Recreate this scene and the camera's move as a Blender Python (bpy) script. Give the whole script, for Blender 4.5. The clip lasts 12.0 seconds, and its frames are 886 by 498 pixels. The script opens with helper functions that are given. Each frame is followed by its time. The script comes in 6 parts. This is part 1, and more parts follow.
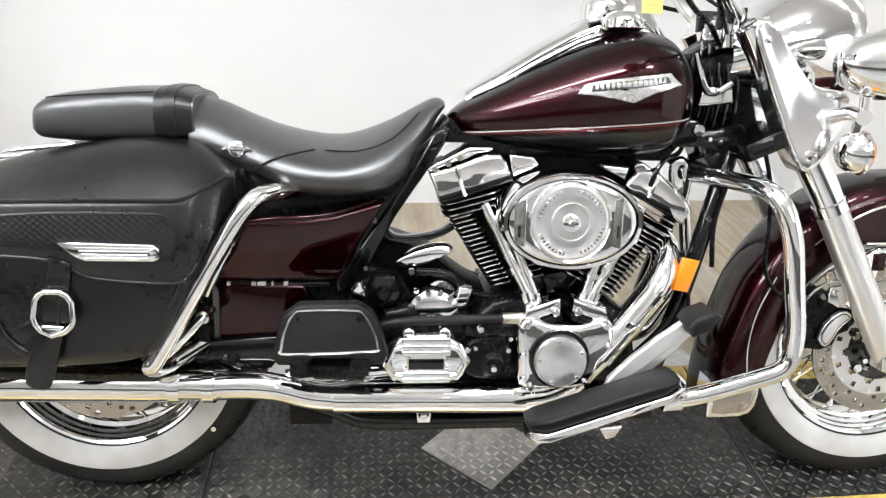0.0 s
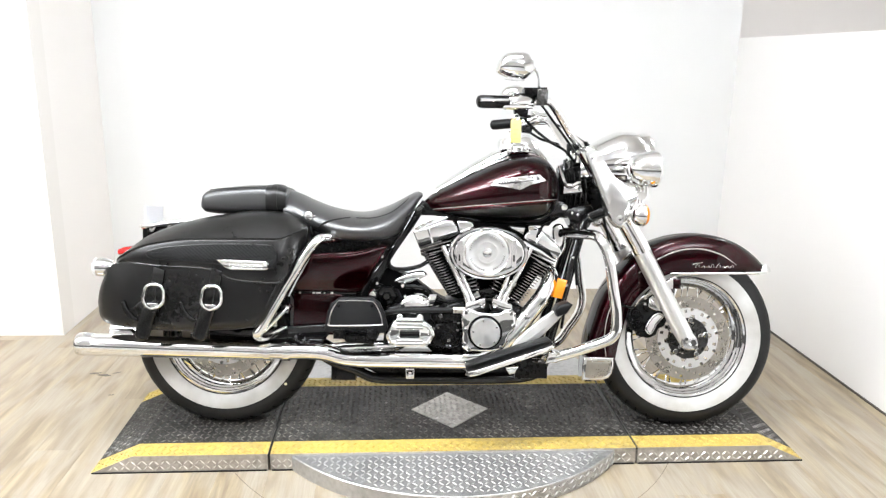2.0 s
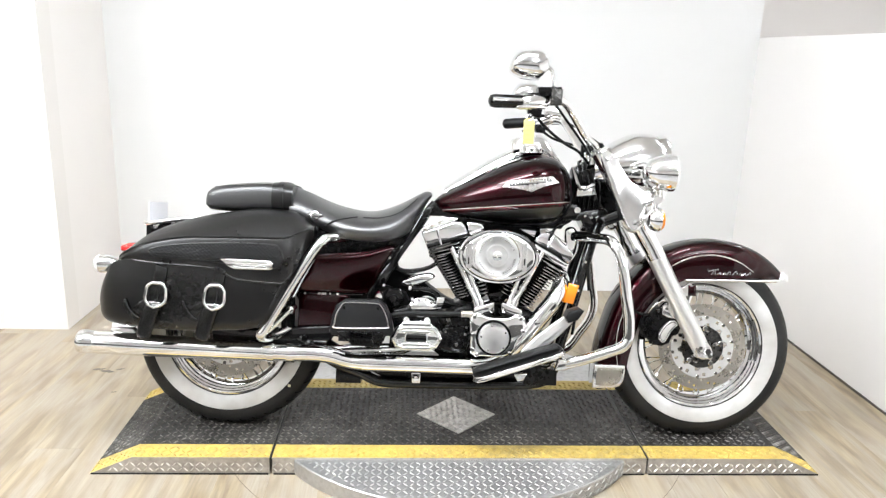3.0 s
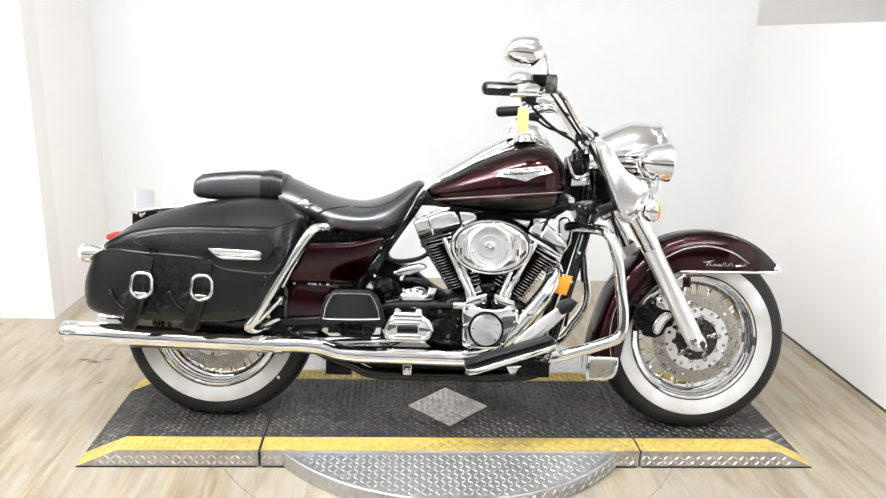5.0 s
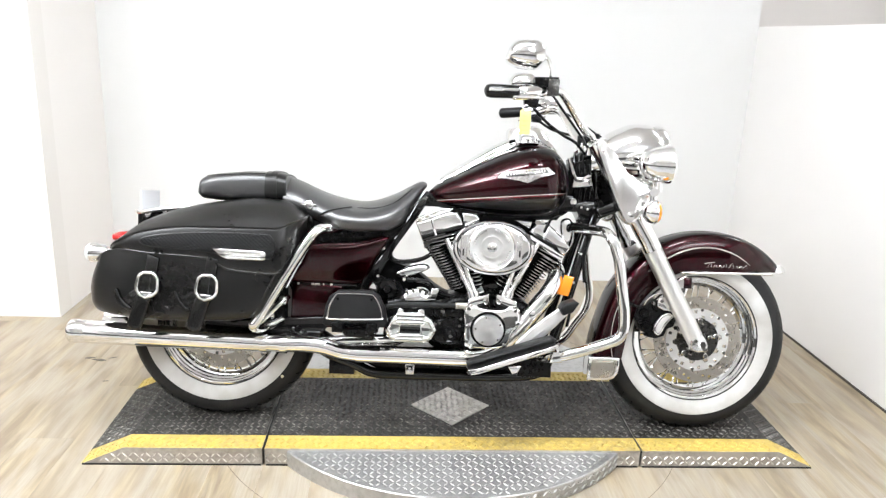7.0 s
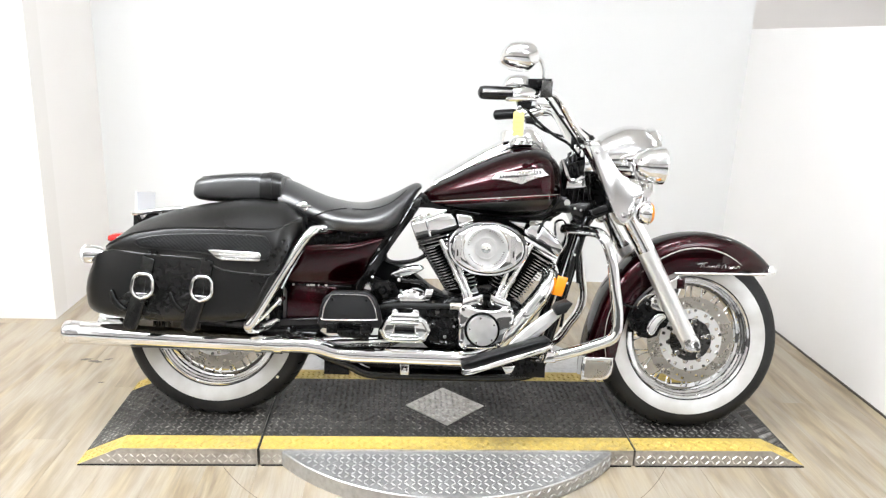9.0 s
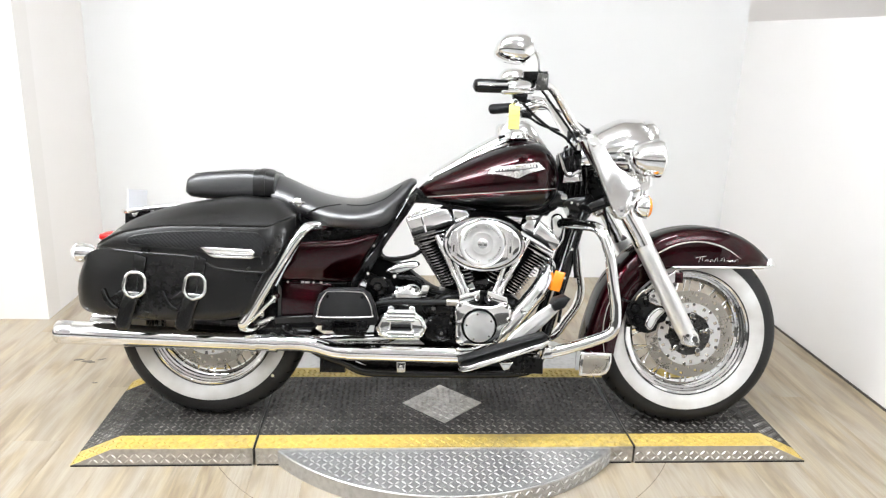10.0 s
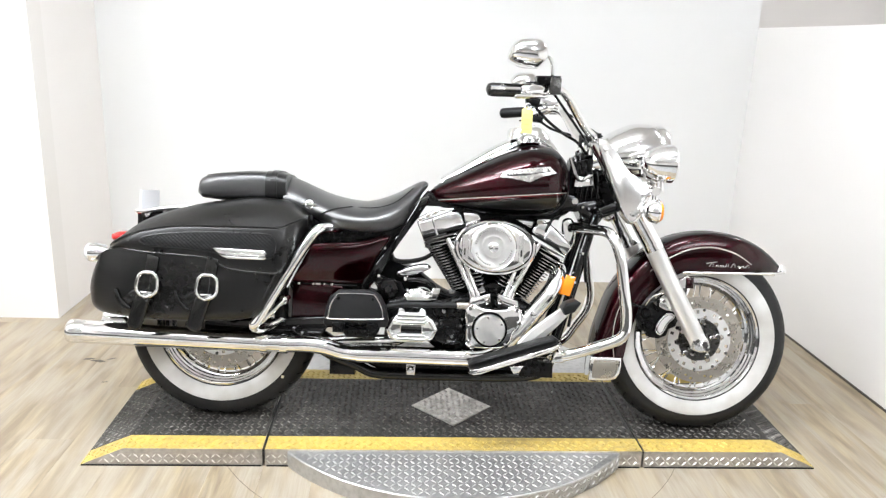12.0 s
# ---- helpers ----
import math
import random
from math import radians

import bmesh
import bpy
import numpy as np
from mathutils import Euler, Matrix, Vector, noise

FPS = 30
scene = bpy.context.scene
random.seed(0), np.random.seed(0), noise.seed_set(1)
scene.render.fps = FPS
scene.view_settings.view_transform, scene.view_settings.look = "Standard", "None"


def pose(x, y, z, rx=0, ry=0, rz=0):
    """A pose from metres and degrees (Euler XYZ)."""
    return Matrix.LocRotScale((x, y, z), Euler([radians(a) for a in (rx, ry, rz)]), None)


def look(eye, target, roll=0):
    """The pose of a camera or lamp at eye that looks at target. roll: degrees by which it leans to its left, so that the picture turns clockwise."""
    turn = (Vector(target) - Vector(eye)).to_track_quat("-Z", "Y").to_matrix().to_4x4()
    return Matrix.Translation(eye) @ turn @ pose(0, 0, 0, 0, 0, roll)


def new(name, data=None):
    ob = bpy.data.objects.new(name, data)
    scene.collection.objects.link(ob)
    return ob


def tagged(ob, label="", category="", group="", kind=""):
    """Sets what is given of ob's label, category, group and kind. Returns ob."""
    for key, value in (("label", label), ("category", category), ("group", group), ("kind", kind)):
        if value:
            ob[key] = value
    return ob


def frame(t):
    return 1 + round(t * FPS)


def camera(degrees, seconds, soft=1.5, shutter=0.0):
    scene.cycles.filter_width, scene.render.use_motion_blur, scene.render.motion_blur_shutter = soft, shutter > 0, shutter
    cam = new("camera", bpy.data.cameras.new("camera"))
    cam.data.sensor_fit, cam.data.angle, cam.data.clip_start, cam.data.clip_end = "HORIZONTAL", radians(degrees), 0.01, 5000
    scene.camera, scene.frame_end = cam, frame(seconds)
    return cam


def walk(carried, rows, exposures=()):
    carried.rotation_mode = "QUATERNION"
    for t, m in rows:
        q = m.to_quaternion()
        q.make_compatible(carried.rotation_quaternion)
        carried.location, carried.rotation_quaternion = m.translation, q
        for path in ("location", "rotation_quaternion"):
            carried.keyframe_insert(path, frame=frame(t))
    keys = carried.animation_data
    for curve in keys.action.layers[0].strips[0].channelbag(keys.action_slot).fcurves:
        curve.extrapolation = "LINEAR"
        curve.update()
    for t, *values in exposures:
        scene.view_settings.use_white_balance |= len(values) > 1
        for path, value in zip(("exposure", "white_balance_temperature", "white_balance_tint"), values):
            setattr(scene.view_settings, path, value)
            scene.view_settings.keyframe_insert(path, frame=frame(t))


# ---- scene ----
cam = camera(61.8, 12.0, soft=1.3)
PATH = [
    (0, (-0.1312, -1.0674, 1.1513), (0.0853, 0.7242, 0.2891), 2.11),
    (0.1, (-0.1196, -1.1427, 1.1532), (0.095, 0.6396, 0.2715), 2.53),
    (0.2, (-0.1321, -1.2191, 1.1606), (0.0722, 0.5692, 0.2888), 2.21),
    (0.3, (-0.1084, -1.2944, 1.1871), (0.072, 0.5242, 0.3746), 2.47),
    (0.5, (-0.093, -1.4429, 1.1924), (0.0437, 0.4278, 0.4983), 2.23),
    (0.8, (-0.0617, -1.6461, 1.1987), (0.037, 0.24, 0.5405), 1.89),
    (1, (-0.0398, -1.7518, 1.2312), (0.0566, 0.1422, 0.596), 2.21),
    (1.2, (-0.017, -1.8766, 1.2586), (0.0758, 0.0449, 0.7114), 1.33),
    (1.5, (-0.0899, -2.0369, 1.227), (0.0157, -0.1129, 0.6909), 1.66),
    (1.8, (-0.1164, -2.1341, 1.2229), (0.0245, -0.2023, 0.7249), 1.59),
    (2, (-0.0816, -2.1496, 1.2438), (0.059, -0.2181, 0.744), 1.15),
    (2.5, (-0.0733, -2.1293, 1.2474), (0.0539, -0.1965, 0.7494), 1.65),
    (3, (-0.072, -2.089, 1.2519), (0.0396, -0.1596, 0.7374), 1.92),
    (5, (-0.0697, -2.0519, 1.2492), (0.0639, -0.1323, 0.7039), 2.29),
    (5.5, (-0.0673, -2.0522, 1.2458), (0.0696, -0.1305, 0.7091), 2.32),
    (6, (-0.0676, -2.0519, 1.2513), (0.0702, -0.1307, 0.7126), 2.17),
    (6.5, (-0.0686, -2.0553, 1.2644), (0.0638, -0.1357, 0.7189), 2.23),
    (7, (-0.0675, -2.0672, 1.262), (0.056, -0.1485, 0.7114), 2.37),
    (9, (-0.0598, -2.0802, 1.2603), (0.0715, -0.1599, 0.7168), 2.35),
    (9.5, (-0.0655, -2.0687, 1.2637), (0.0651, -0.148, 0.7218), 2.02),
    (10, (-0.0571, -2.0579, 1.2488), (0.0844, -0.1402, 0.6987), 1.95),
    (10.5, (-0.0715, -2.0517, 1.2473), (0.0509, -0.1314, 0.7021), 1.91),
    (11, (-0.0781, -2.0487, 1.2534), (0.0474, -0.1303, 0.7022), 2.15),
    (11.5, (-0.0735, -2.0603, 1.2426), (0.05, -0.1397, 0.6985), 2.42),
    (12, (-0.0767, -2.0618, 1.2475), (0.0521, -0.1407, 0.7066), 2.41),
]
walk(cam, [(t, look(eye, target, roll)) for t, eye, target, roll in PATH],
     exposures=[(0.0, -0.04), (0.6, 0.06), (1.2, 0.17), (2.0, 0.18), (3.0, 0.12), (5.5, 0.08), (7.0, 0.14), (9.0, 0.12), (10.5, 0.06), (12.0, 0.07)])

# ---- light: a bright showroom with ceiling panels ----
world = bpy.data.worlds.new("world")
scene.world = world
world.use_nodes = True
world.node_tree.nodes["Background"].inputs[0].default_value = (0.9, 0.95, 1.0, 1)
world.node_tree.nodes["Background"].inputs[1].default_value = 0.05


ALCOVE_WATTS, HALL_WATTS = 32.5, 75.0

# ---- materials ----
def node_mat(name):
    m = bpy.data.materials.new(name)
    m.use_nodes = True
    nt = m.node_tree
    return m, nt, nt.nodes["Principled BSDF"]


def noise_of(nt, scale, detail=4.0, stretch=(1, 1, 1), coord="Object"):
    tc = nt.nodes.new("ShaderNodeTexCoord")
    mp = nt.nodes.new("ShaderNodeMapping")
    mp.inputs["Scale"].default_value = stretch
    nz = nt.nodes.new("ShaderNodeTexNoise")
    nz.inputs["Scale"].default_value = scale
    nz.inputs["Detail"].default_value = detail
    nt.links.new(tc.outputs[coord], mp.inputs[0])
    nt.links.new(mp.outputs[0], nz.inputs["Vector"])
    return nz.outputs["Fac"]


def ranged(nt, fac, lo, hi, a=0.3, b=0.7):
    r = nt.nodes.new("ShaderNodeMapRange")
    r.inputs[1].default_value, r.inputs[2].default_value = a, b
    r.inputs[3].default_value, r.inputs[4].default_value = lo, hi
    nt.links.new(fac, r.inputs[0])
    return r.outputs[0]


def mixed(nt, fac, a, b):
    mx = nt.nodes.new("ShaderNodeMix")
    mx.data_type = "RGBA"
    for sock, val in ((mx.inputs[0], fac), (mx.inputs[6], a), (mx.inputs[7], b)):
        if isinstance(val, (tuple, float, int)):
            sock.default_value = val if not isinstance(val, tuple) else (*val, 1)[:4]
        else:
            nt.links.new(val, sock)
    return mx.outputs[2]


def bumped(nt, bsdf, fac, strength, distance):
    b = nt.nodes.new("ShaderNodeBump")
    b.inputs["Strength"].default_value, b.inputs["Distance"].default_value = strength, distance
    nt.links.new(fac, b.inputs["Height"])
    nt.links.new(b.outputs[0], bsdf.inputs["Normal"])


def surface(name, col, col2, rough, rough2, metal=0.0, coat=0.0, spec=0.5, scale=8.0, fine=90.0, bump=0.0, dist=0.002, stretch=(1, 1, 1), crease=0.0):
    """Two-scale variation: stains at scale, grain at fine."""
    m, nt, p = node_mat(name)
    big, small = noise_of(nt, scale), noise_of(nt, fine, 3.0, stretch)
    nt.links.new(mixed(nt, ranged(nt, big, 0, 1), col, col2), p.inputs["Base Color"])
    add = nt.nodes.new("ShaderNodeMath")
    add.operation = "MULTIPLY"
    nt.links.new(ranged(nt, big, 0.6, 1.0), add.inputs[0])
    nt.links.new(ranged(nt, small, rough, rough2), add.inputs[1])
    nt.links.new(add.outputs[0], p.inputs["Roughness"])
    p.inputs["Metallic"].default_value = metal
    p.inputs["Coat Weight"].default_value = coat
    p.inputs["Specular IOR Level"].default_value = spec
    p.inputs["Coat Roughness"].default_value = 0.03 if rough < 0.3 else 0.34
    if crease:  # soft wrinkles under the grain
        fold, grain = nt.nodes.new("ShaderNodeBump"), nt.nodes.new("ShaderNodeBump")
        fold.inputs["Strength"].default_value, fold.inputs["Distance"].default_value = crease, 0.006
        grain.inputs["Strength"].default_value, grain.inputs["Distance"].default_value = bump, dist
        nt.links.new(noise_of(nt, 11, 1.0, (1.0, 1.0, 1.8)), fold.inputs["Height"])
        nt.links.new(small, grain.inputs["Height"])
        nt.links.new(fold.outputs[0], grain.inputs["Normal"])
        nt.links.new(grain.outputs[0], p.inputs["Normal"])
    elif bump:
        bumped(nt, p, small, bump, dist)
    return m


M_CHROME = surface("chrome", (0.90, 0.90, 0.90), (0.83, 0.83, 0.825), 0.02, 0.07, 1.0, scale=14)
M_CAST = surface("chromed_casting", (0.90, 0.90, 0.90), (0.82, 0.82, 0.815), 0.04, 0.10, 1.0, scale=14, fine=60, crease=0.55)
M_POLISHED = surface("polished_alloy", (0.86, 0.86, 0.855), (0.76, 0.755, 0.75), 0.14, 0.26, 1.0, scale=20)
M_STEEL = surface("disc_steel", (0.52, 0.485, 0.425), (0.43, 0.40, 0.35), 0.34, 0.42, 1.0, scale=25, fine=200)
M_SLIDER = surface("satin_fork_alloy", (0.86, 0.855, 0.84), (0.80, 0.795, 0.78), 0.36, 0.40, 0.85, scale=1.0, fine=14)
M_HUB = surface("dark_hub_steel", (0.12, 0.117, 0.11), (0.075, 0.073, 0.07), 0.25, 0.4, 0.9)
M_BLACK = surface("gloss_black_paint", (0.0022, 0.0022, 0.0026), (0.0035, 0.0035, 0.0035), 0.08, 0.18, 0.0, 0.35, 0.35)
M_SATIN = surface("satin_black_metal", (0.003, 0.003, 0.0034), (0.0065, 0.0063, 0.006), 0.26, 0.42, 0.0, 0.0, 0.18, bump=0.08, dist=0.0005)
M_FIN = surface("black_fin_enamel", (0.003, 0.003, 0.003), (0.006, 0.006, 0.006), 0.4, 0.55, 0.0, 0.0, 0.03)
M_RUBBER = surface("tyre_rubber", (0.014, 0.014, 0.014), (0.026, 0.0255, 0.025), 0.5, 0.75, spec=0.18, bump=0.25, dist=0.0008, fine=220)
M_PAD = surface("rubber_pad", (0.007, 0.007, 0.0075), (0.014, 0.014, 0.014), 0.5, 0.75, spec=0.22, bump=0.25, dist=0.0008, fine=220)
M_WHITEWALL = surface("whitewall_rubber", (0.64, 0.64, 0.63), (0.44, 0.425, 0.40), 0.4, 0.6, scale=9)
M_LEATHER = surface("black_leather", (0.0024, 0.0023, 0.0022), (0.005, 0.0048, 0.0046), 0.37, 0.45, spec=0.5, fine=70, scale=3, crease=0.12)
M_STRAP = surface("glossy_strap_leather", (0.0030, 0.0029, 0.0028), (0.006, 0.0057, 0.0054), 0.24, 0.32, spec=0.5, bump=0.02, dist=0.0003, fine=240, scale=9)
M_SEATVINYL = surface("seat_vinyl", (0.007, 0.007, 0.0076), (0.011, 0.011, 0.0118), 0.42, 0.50, coat=0.6, spec=1.0, scale=3, fine=260, bump=0.03, dist=0.0003)
M_ORANGE = surface("orange_lens", (0.95, 0.30, 0.01), (0.85, 0.22, 0.01), 0.12, 0.22, coat=0.6)
M_RED = surface("red_lens", (0.65, 0.01, 0.01), (0.5, 0.008, 0.008), 0.1, 0.2, coat=0.8)
M_YELLOW_TAG = surface("yellow_tag_card", (0.86, 0.79, 0.26), (0.82, 0.74, 0.22), 0.5, 0.7)
M_INK = surface("faded_ink", (0.72, 0.64, 0.20), (0.66, 0.58, 0.17), 0.5, 0.7)
M_CREAM = surface("cream_paint", (0.74, 0.70, 0.52), (0.66, 0.62, 0.45), 0.5, 0.7)
M_GREY_PLASTIC = surface("pale_plastic", (0.74, 0.74, 0.73), (0.68, 0.68, 0.67), 0.3, 0.5)
M_PALE = surface("pale_plate_plastic", (0.84, 0.84, 0.86), (0.80, 0.80, 0.82), 0.5, 0.6, spec=0.2, scale=3)
M_BADGE_METAL = surface("bright_badge_metal", (0.86, 0.85, 0.84), (0.70, 0.69, 0.68), 0.22, 0.34, 0.9)
M_BADGE_FILL = surface("badge_grey_enamel", (0.15, 0.15, 0.15), (0.11, 0.11, 0.11), 0.25, 0.4, 0.3)
M_STRIPE = surface("silver_pinstripe", (0.62, 0.58, 0.54), (0.55, 0.5, 0.47), 0.2, 0.3, 0.3, 0.5)
M_REDSTRIPE = surface("red_pinstripe", (0.28, 0.015, 0.02), (0.22, 0.01, 0.015), 0.2, 0.3, 0.0, 0.8)


def paint_maroon(name, black_below=None):
    """Metallic maroon under clear coat; below the line z = c + k x the tank is black."""
    m, nt, p = node_mat(name)
    flake, cloud = noise_of(nt, 900, 1.0), noise_of(nt, 5)
    col = mixed(nt, ranged(nt, flake, 0, 1), (0.017, 0.0010, 0.0024), (0.032, 0.0017, 0.0046))
    col = mixed(nt, ranged(nt, cloud, 0, 0.25), col, (0.013, 0.0008, 0.0013))
    if black_below:
        c, k = black_below
        tc = nt.nodes.new("ShaderNodeTexCoord")
        sep = nt.nodes.new("ShaderNodeSeparateXYZ")
        nt.links.new(tc.outputs["Object"], sep.inputs[0])
        line = nt.nodes.new("ShaderNodeMath")
        line.operation = "MULTIPLY_ADD"
        nt.links.new(sep.outputs[0], line.inputs[0])
        line.inputs[1].default_value, line.inputs[2].default_value = k, c
        less = nt.nodes.new("ShaderNodeMath")
        less.operation = "LESS_THAN"
        nt.links.new(sep.outputs[2], less.inputs[0])
        nt.links.new(line.outputs[0], less.inputs[1])
        col = mixed(nt, less.outputs[0], col, (0.042, 0.044, 0.041))
    nt.links.new(col, p.inputs["Base Color"])
    p.inputs["Metallic"].default_value = 0.92
    p.inputs["Roughness"].default_value = 0.29
    p.inputs["Specular IOR Level"].default_value = 0.05
    p.inputs["Coat Weight"].default_value = 0.7
    p.inputs["Coat Roughness"].default_value = 0.015
    p.inputs["Specular Tint"].default_value = (0.22, 0.04, 0.06, 1)
    return m


TANK_LINE = (0.6475, 0.092)  # height of the silver pinstripe; the paint turns black a little lower
M_MAROON = paint_maroon("maroon_metallic_paint")
M_TANK = paint_maroon("two_tone_tank_paint", (TANK_LINE[0] - 0.013, TANK_LINE[1]))


def glass_mat():
    m, nt, p = node_mat("clear_glass")
    p.inputs["Base Color"].default_value = (0.97, 0.98, 0.98, 1)
    p.inputs["Roughness"].default_value = 0.03
    p.inputs["Transmission Weight"].default_value = 1.0
    p.inputs["IOR"].default_value = 1.45
    return m


M_GLASS = glass_mat()


def spun_mat():
    """Metal brushed in circles about the turned axis, so that its shine fans out."""
    m, nt, p = node_mat("spun_alloy")
    tg = nt.nodes.new("ShaderNodeTangent")
    tg.direction_type, tg.axis = "RADIAL", "Y"
    nt.links.new(tg.outputs[0], p.inputs["Tangent"])
    wear = noise_of(nt, 40)
    nt.links.new(mixed(nt, ranged(nt, wear, 0, 1), (0.93, 0.93, 0.92), (0.84, 0.84, 0.83)), p.inputs["Base Color"])
    p.inputs["Metallic"].default_value = 1.0
    p.inputs["Roughness"].default_value = 0.3
    p.inputs["Anisotropic"].default_value = 0.65
    return m


M_SPUN = spun_mat()


def weave_mat():
    m, nt, p = node_mat("basket_weave_leather")
    tc = nt.nodes.new("ShaderNodeTexCoord")
    sep = nt.nodes.new("ShaderNodeSeparateXYZ")
    nt.links.new(tc.outputs["Object"], sep.inputs[0])
    waves = []
    for axis, pitch in ((0, 0.0125), (2, 0.0105)):
        k = nt.nodes.new("ShaderNodeMath")
        k.operation = "MULTIPLY"
        k.inputs[1].default_value = 2 * math.pi / pitch
        nt.links.new(sep.outputs[axis], k.inputs[0])
        sn = nt.nodes.new("ShaderNodeMath")
        sn.operation = "SINE"
        nt.links.new(k.outputs[0], sn.inputs[0])
        waves.append(sn.outputs[0])
    vo = nt.nodes.new("ShaderNodeMath")
    vo.operation = "MULTIPLY"
    nt.links.new(waves[0], vo.inputs[0])
    nt.links.new(waves[1], vo.inputs[1])
    grain = noise_of(nt, 12)
    nt.links.new(mixed(nt, ranged(nt, grain, 0, 1), (0.005, 0.005, 0.0055), (0.009, 0.009, 0.009)), p.inputs["Base Color"])
    p.inputs["Roughness"].default_value = 0.5
    p.inputs["Specular IOR Level"].default_value = 0.25
    bumped(nt, p, vo.outputs[0], 0.7, 0.0006)
    return m


M_WEAVE = weave_mat()


def wall_mat(name, col, col2):
    m, nt, p = node_mat(name)
    big, fine = noise_of(nt, 0.9, 3), noise_of(nt, 120, 2)
    nt.links.new(mixed(nt, ranged(nt, big, 0, 1), col, col2), p.inputs["Base Color"])
    p.inputs["Roughness"].default_value = 0.6
    bumped(nt, p, fine, 0.08, 0.001)
    return m


# One white paint in four tones that put uneven, warm light into colour
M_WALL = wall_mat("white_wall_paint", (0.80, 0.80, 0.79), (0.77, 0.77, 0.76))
M_PARTITION = wall_mat("partition_white_brightened", (0.90, 0.885, 0.87), (0.87, 0.855, 0.84))
M_SIDEWALL = wall_mat("side_white_light_warmed", (0.84, 0.81, 0.775), (0.80, 0.77, 0.735))
M_RETURN = wall_mat("return_white_bounce_tinted", (0.88, 0.85, 0.82), (0.84, 0.81, 0.78))
M_BEIGE = wall_mat("pale_wall_paint", (0.82, 0.79, 0.765), (0.78, 0.75, 0.725))
M_CEIL = wall_mat("ceiling_paint", (0.86, 0.845, 0.83), (0.82, 0.805, 0.79))
# for bands added out of view, so that chrome and leather reflect dark
M_DARKWALL = wall_mat("dark_reflection_band", (0.12, 0.117, 0.11), (0.10, 0.097, 0.09))


def plank_mat():
    m, nt, p = node_mat("pale_oak_vinyl")
    oi = nt.nodes.new("ShaderNodeObjectInfo")
    tc = nt.nodes.new("ShaderNodeTexCoord")
    shift = nt.nodes.new("ShaderNodeVectorMath")
    shift.operation = "MULTIPLY_ADD"
    nt.links.new(oi.outputs["Random"], shift.inputs[0])
    shift.inputs[1].default_value = (37.0, 91.0, 13.0)
    nt.links.new(tc.outputs["Object"], shift.inputs[2])
    facs = []
    for scale, stretch in ((7, (3.6, 0.42, 1)), (60, (3.0, 0.10, 1)), (1.7, (1.5, 0.7, 1)), (5, (2.6, 0.45, 1))):
        mp = nt.nodes.new("ShaderNodeMapping")
        mp.inputs["Scale"].default_value = stretch
        nz = nt.nodes.new("ShaderNodeTexNoise")
        nz.inputs["Scale"].default_value, nz.inputs["Detail"].default_value = scale, 5
        nz.inputs["Distortion"].default_value = 0.6
        nt.links.new(shift.outputs[0], mp.inputs[0])
        nt.links.new(mp.outputs[0], nz.inputs["Vector"])
        facs.append(nz.outputs["Fac"])
    # ochre and brown figure along the board, greyed patches, fine grain
    col = mixed(nt, ranged(nt, facs[0], 0, 1, 0.38, 0.62), (0.402, 0.327, 0.214), (0.21, 0.164, 0.111))
    col = mixed(nt, ranged(nt, facs[3], 0, 0.85, 0.42, 0.62), col, (0.388, 0.349, 0.290))
    col = mixed(nt, ranged(nt, facs[1], 0, 0.42), col, (0.205, 0.160, 0.11))
    col = mixed(nt, ranged(nt, oi.outputs["Random"], 0, 0.35, 0, 1), col, (0.395, 0.347, 0.278))
    nt.links.new(col, p.inputs["Base Color"])
    p.inputs["Specular IOR Level"].default_value = 0.3
    nt.links.new(ranged(nt, facs[2], 0.30, 0.46), p.inputs["Roughness"])
    bumped(nt, p, facs[1], 0.12, 0.001)
    return m


M_PLANK = plank_mat()
M_HALLFLOOR = surface("grey_reflected_floor", (0.38, 0.38, 0.375), (0.33, 0.33, 0.325), 0.3, 0.45, scale=3, fine=60)
M_SEAM = surface("dark_seam", (0.05, 0.042, 0.035), (0.09, 0.075, 0.06), 0.5, 0.8)
M_JOINT = surface("floor_joint", (0.16, 0.12, 0.08), (0.12, 0.09, 0.06), 0.6, 0.8)


def plate_mat(name, col, worn, rough, metal, amount):
    """Painted or bare tread plate, rubbed through in patches."""
    m, nt, p = node_mat(name)
    big, small = noise_of(nt, 5, 6), noise_of(nt, 60, 4)
    both = nt.nodes.new("ShaderNodeMath")
    both.operation = "MULTIPLY"
    nt.links.new(big, both.inputs[0])
    nt.links.new(small, both.inputs[1])
    nt.links.new(mixed(nt, ranged(nt, both.outputs[0], 0, amount, 0.2, 0.42), col, worn), p.inputs["Base Color"])
    nt.links.new(ranged(nt, small, rough, rough + 0.2), p.inputs["Roughness"])
    p.inputs["Metallic"].default_value = metal
    bumped(nt, p, small, 0.15, 0.001)
    return m


M_PLATE_BLACK = plate_mat("black_tread_plate", (0.015, 0.014, 0.0125), (0.095, 0.089, 0.081), 0.44, 0.1, 0.8)
# lugs lighter than their plate: wear, and their bright glints set in colour
M_LUG_BLACK = plate_mat("worn_glinting_black_lugs", (0.085, 0.080, 0.074), (0.30, 0.285, 0.265), 0.28, 0.55, 1.0)
M_PLATE_YELLOW = plate_mat("yellow_safety_paint", (0.55, 0.40, 0.095), (0.33, 0.26, 0.11), 0.4, 0.0, 0.75)
M_PLATE_SILVER = plate_mat("bare_tread_plate", (0.56, 0.54, 0.51), (0.38, 0.36, 0.33), 0.30, 0.8, 0.9)
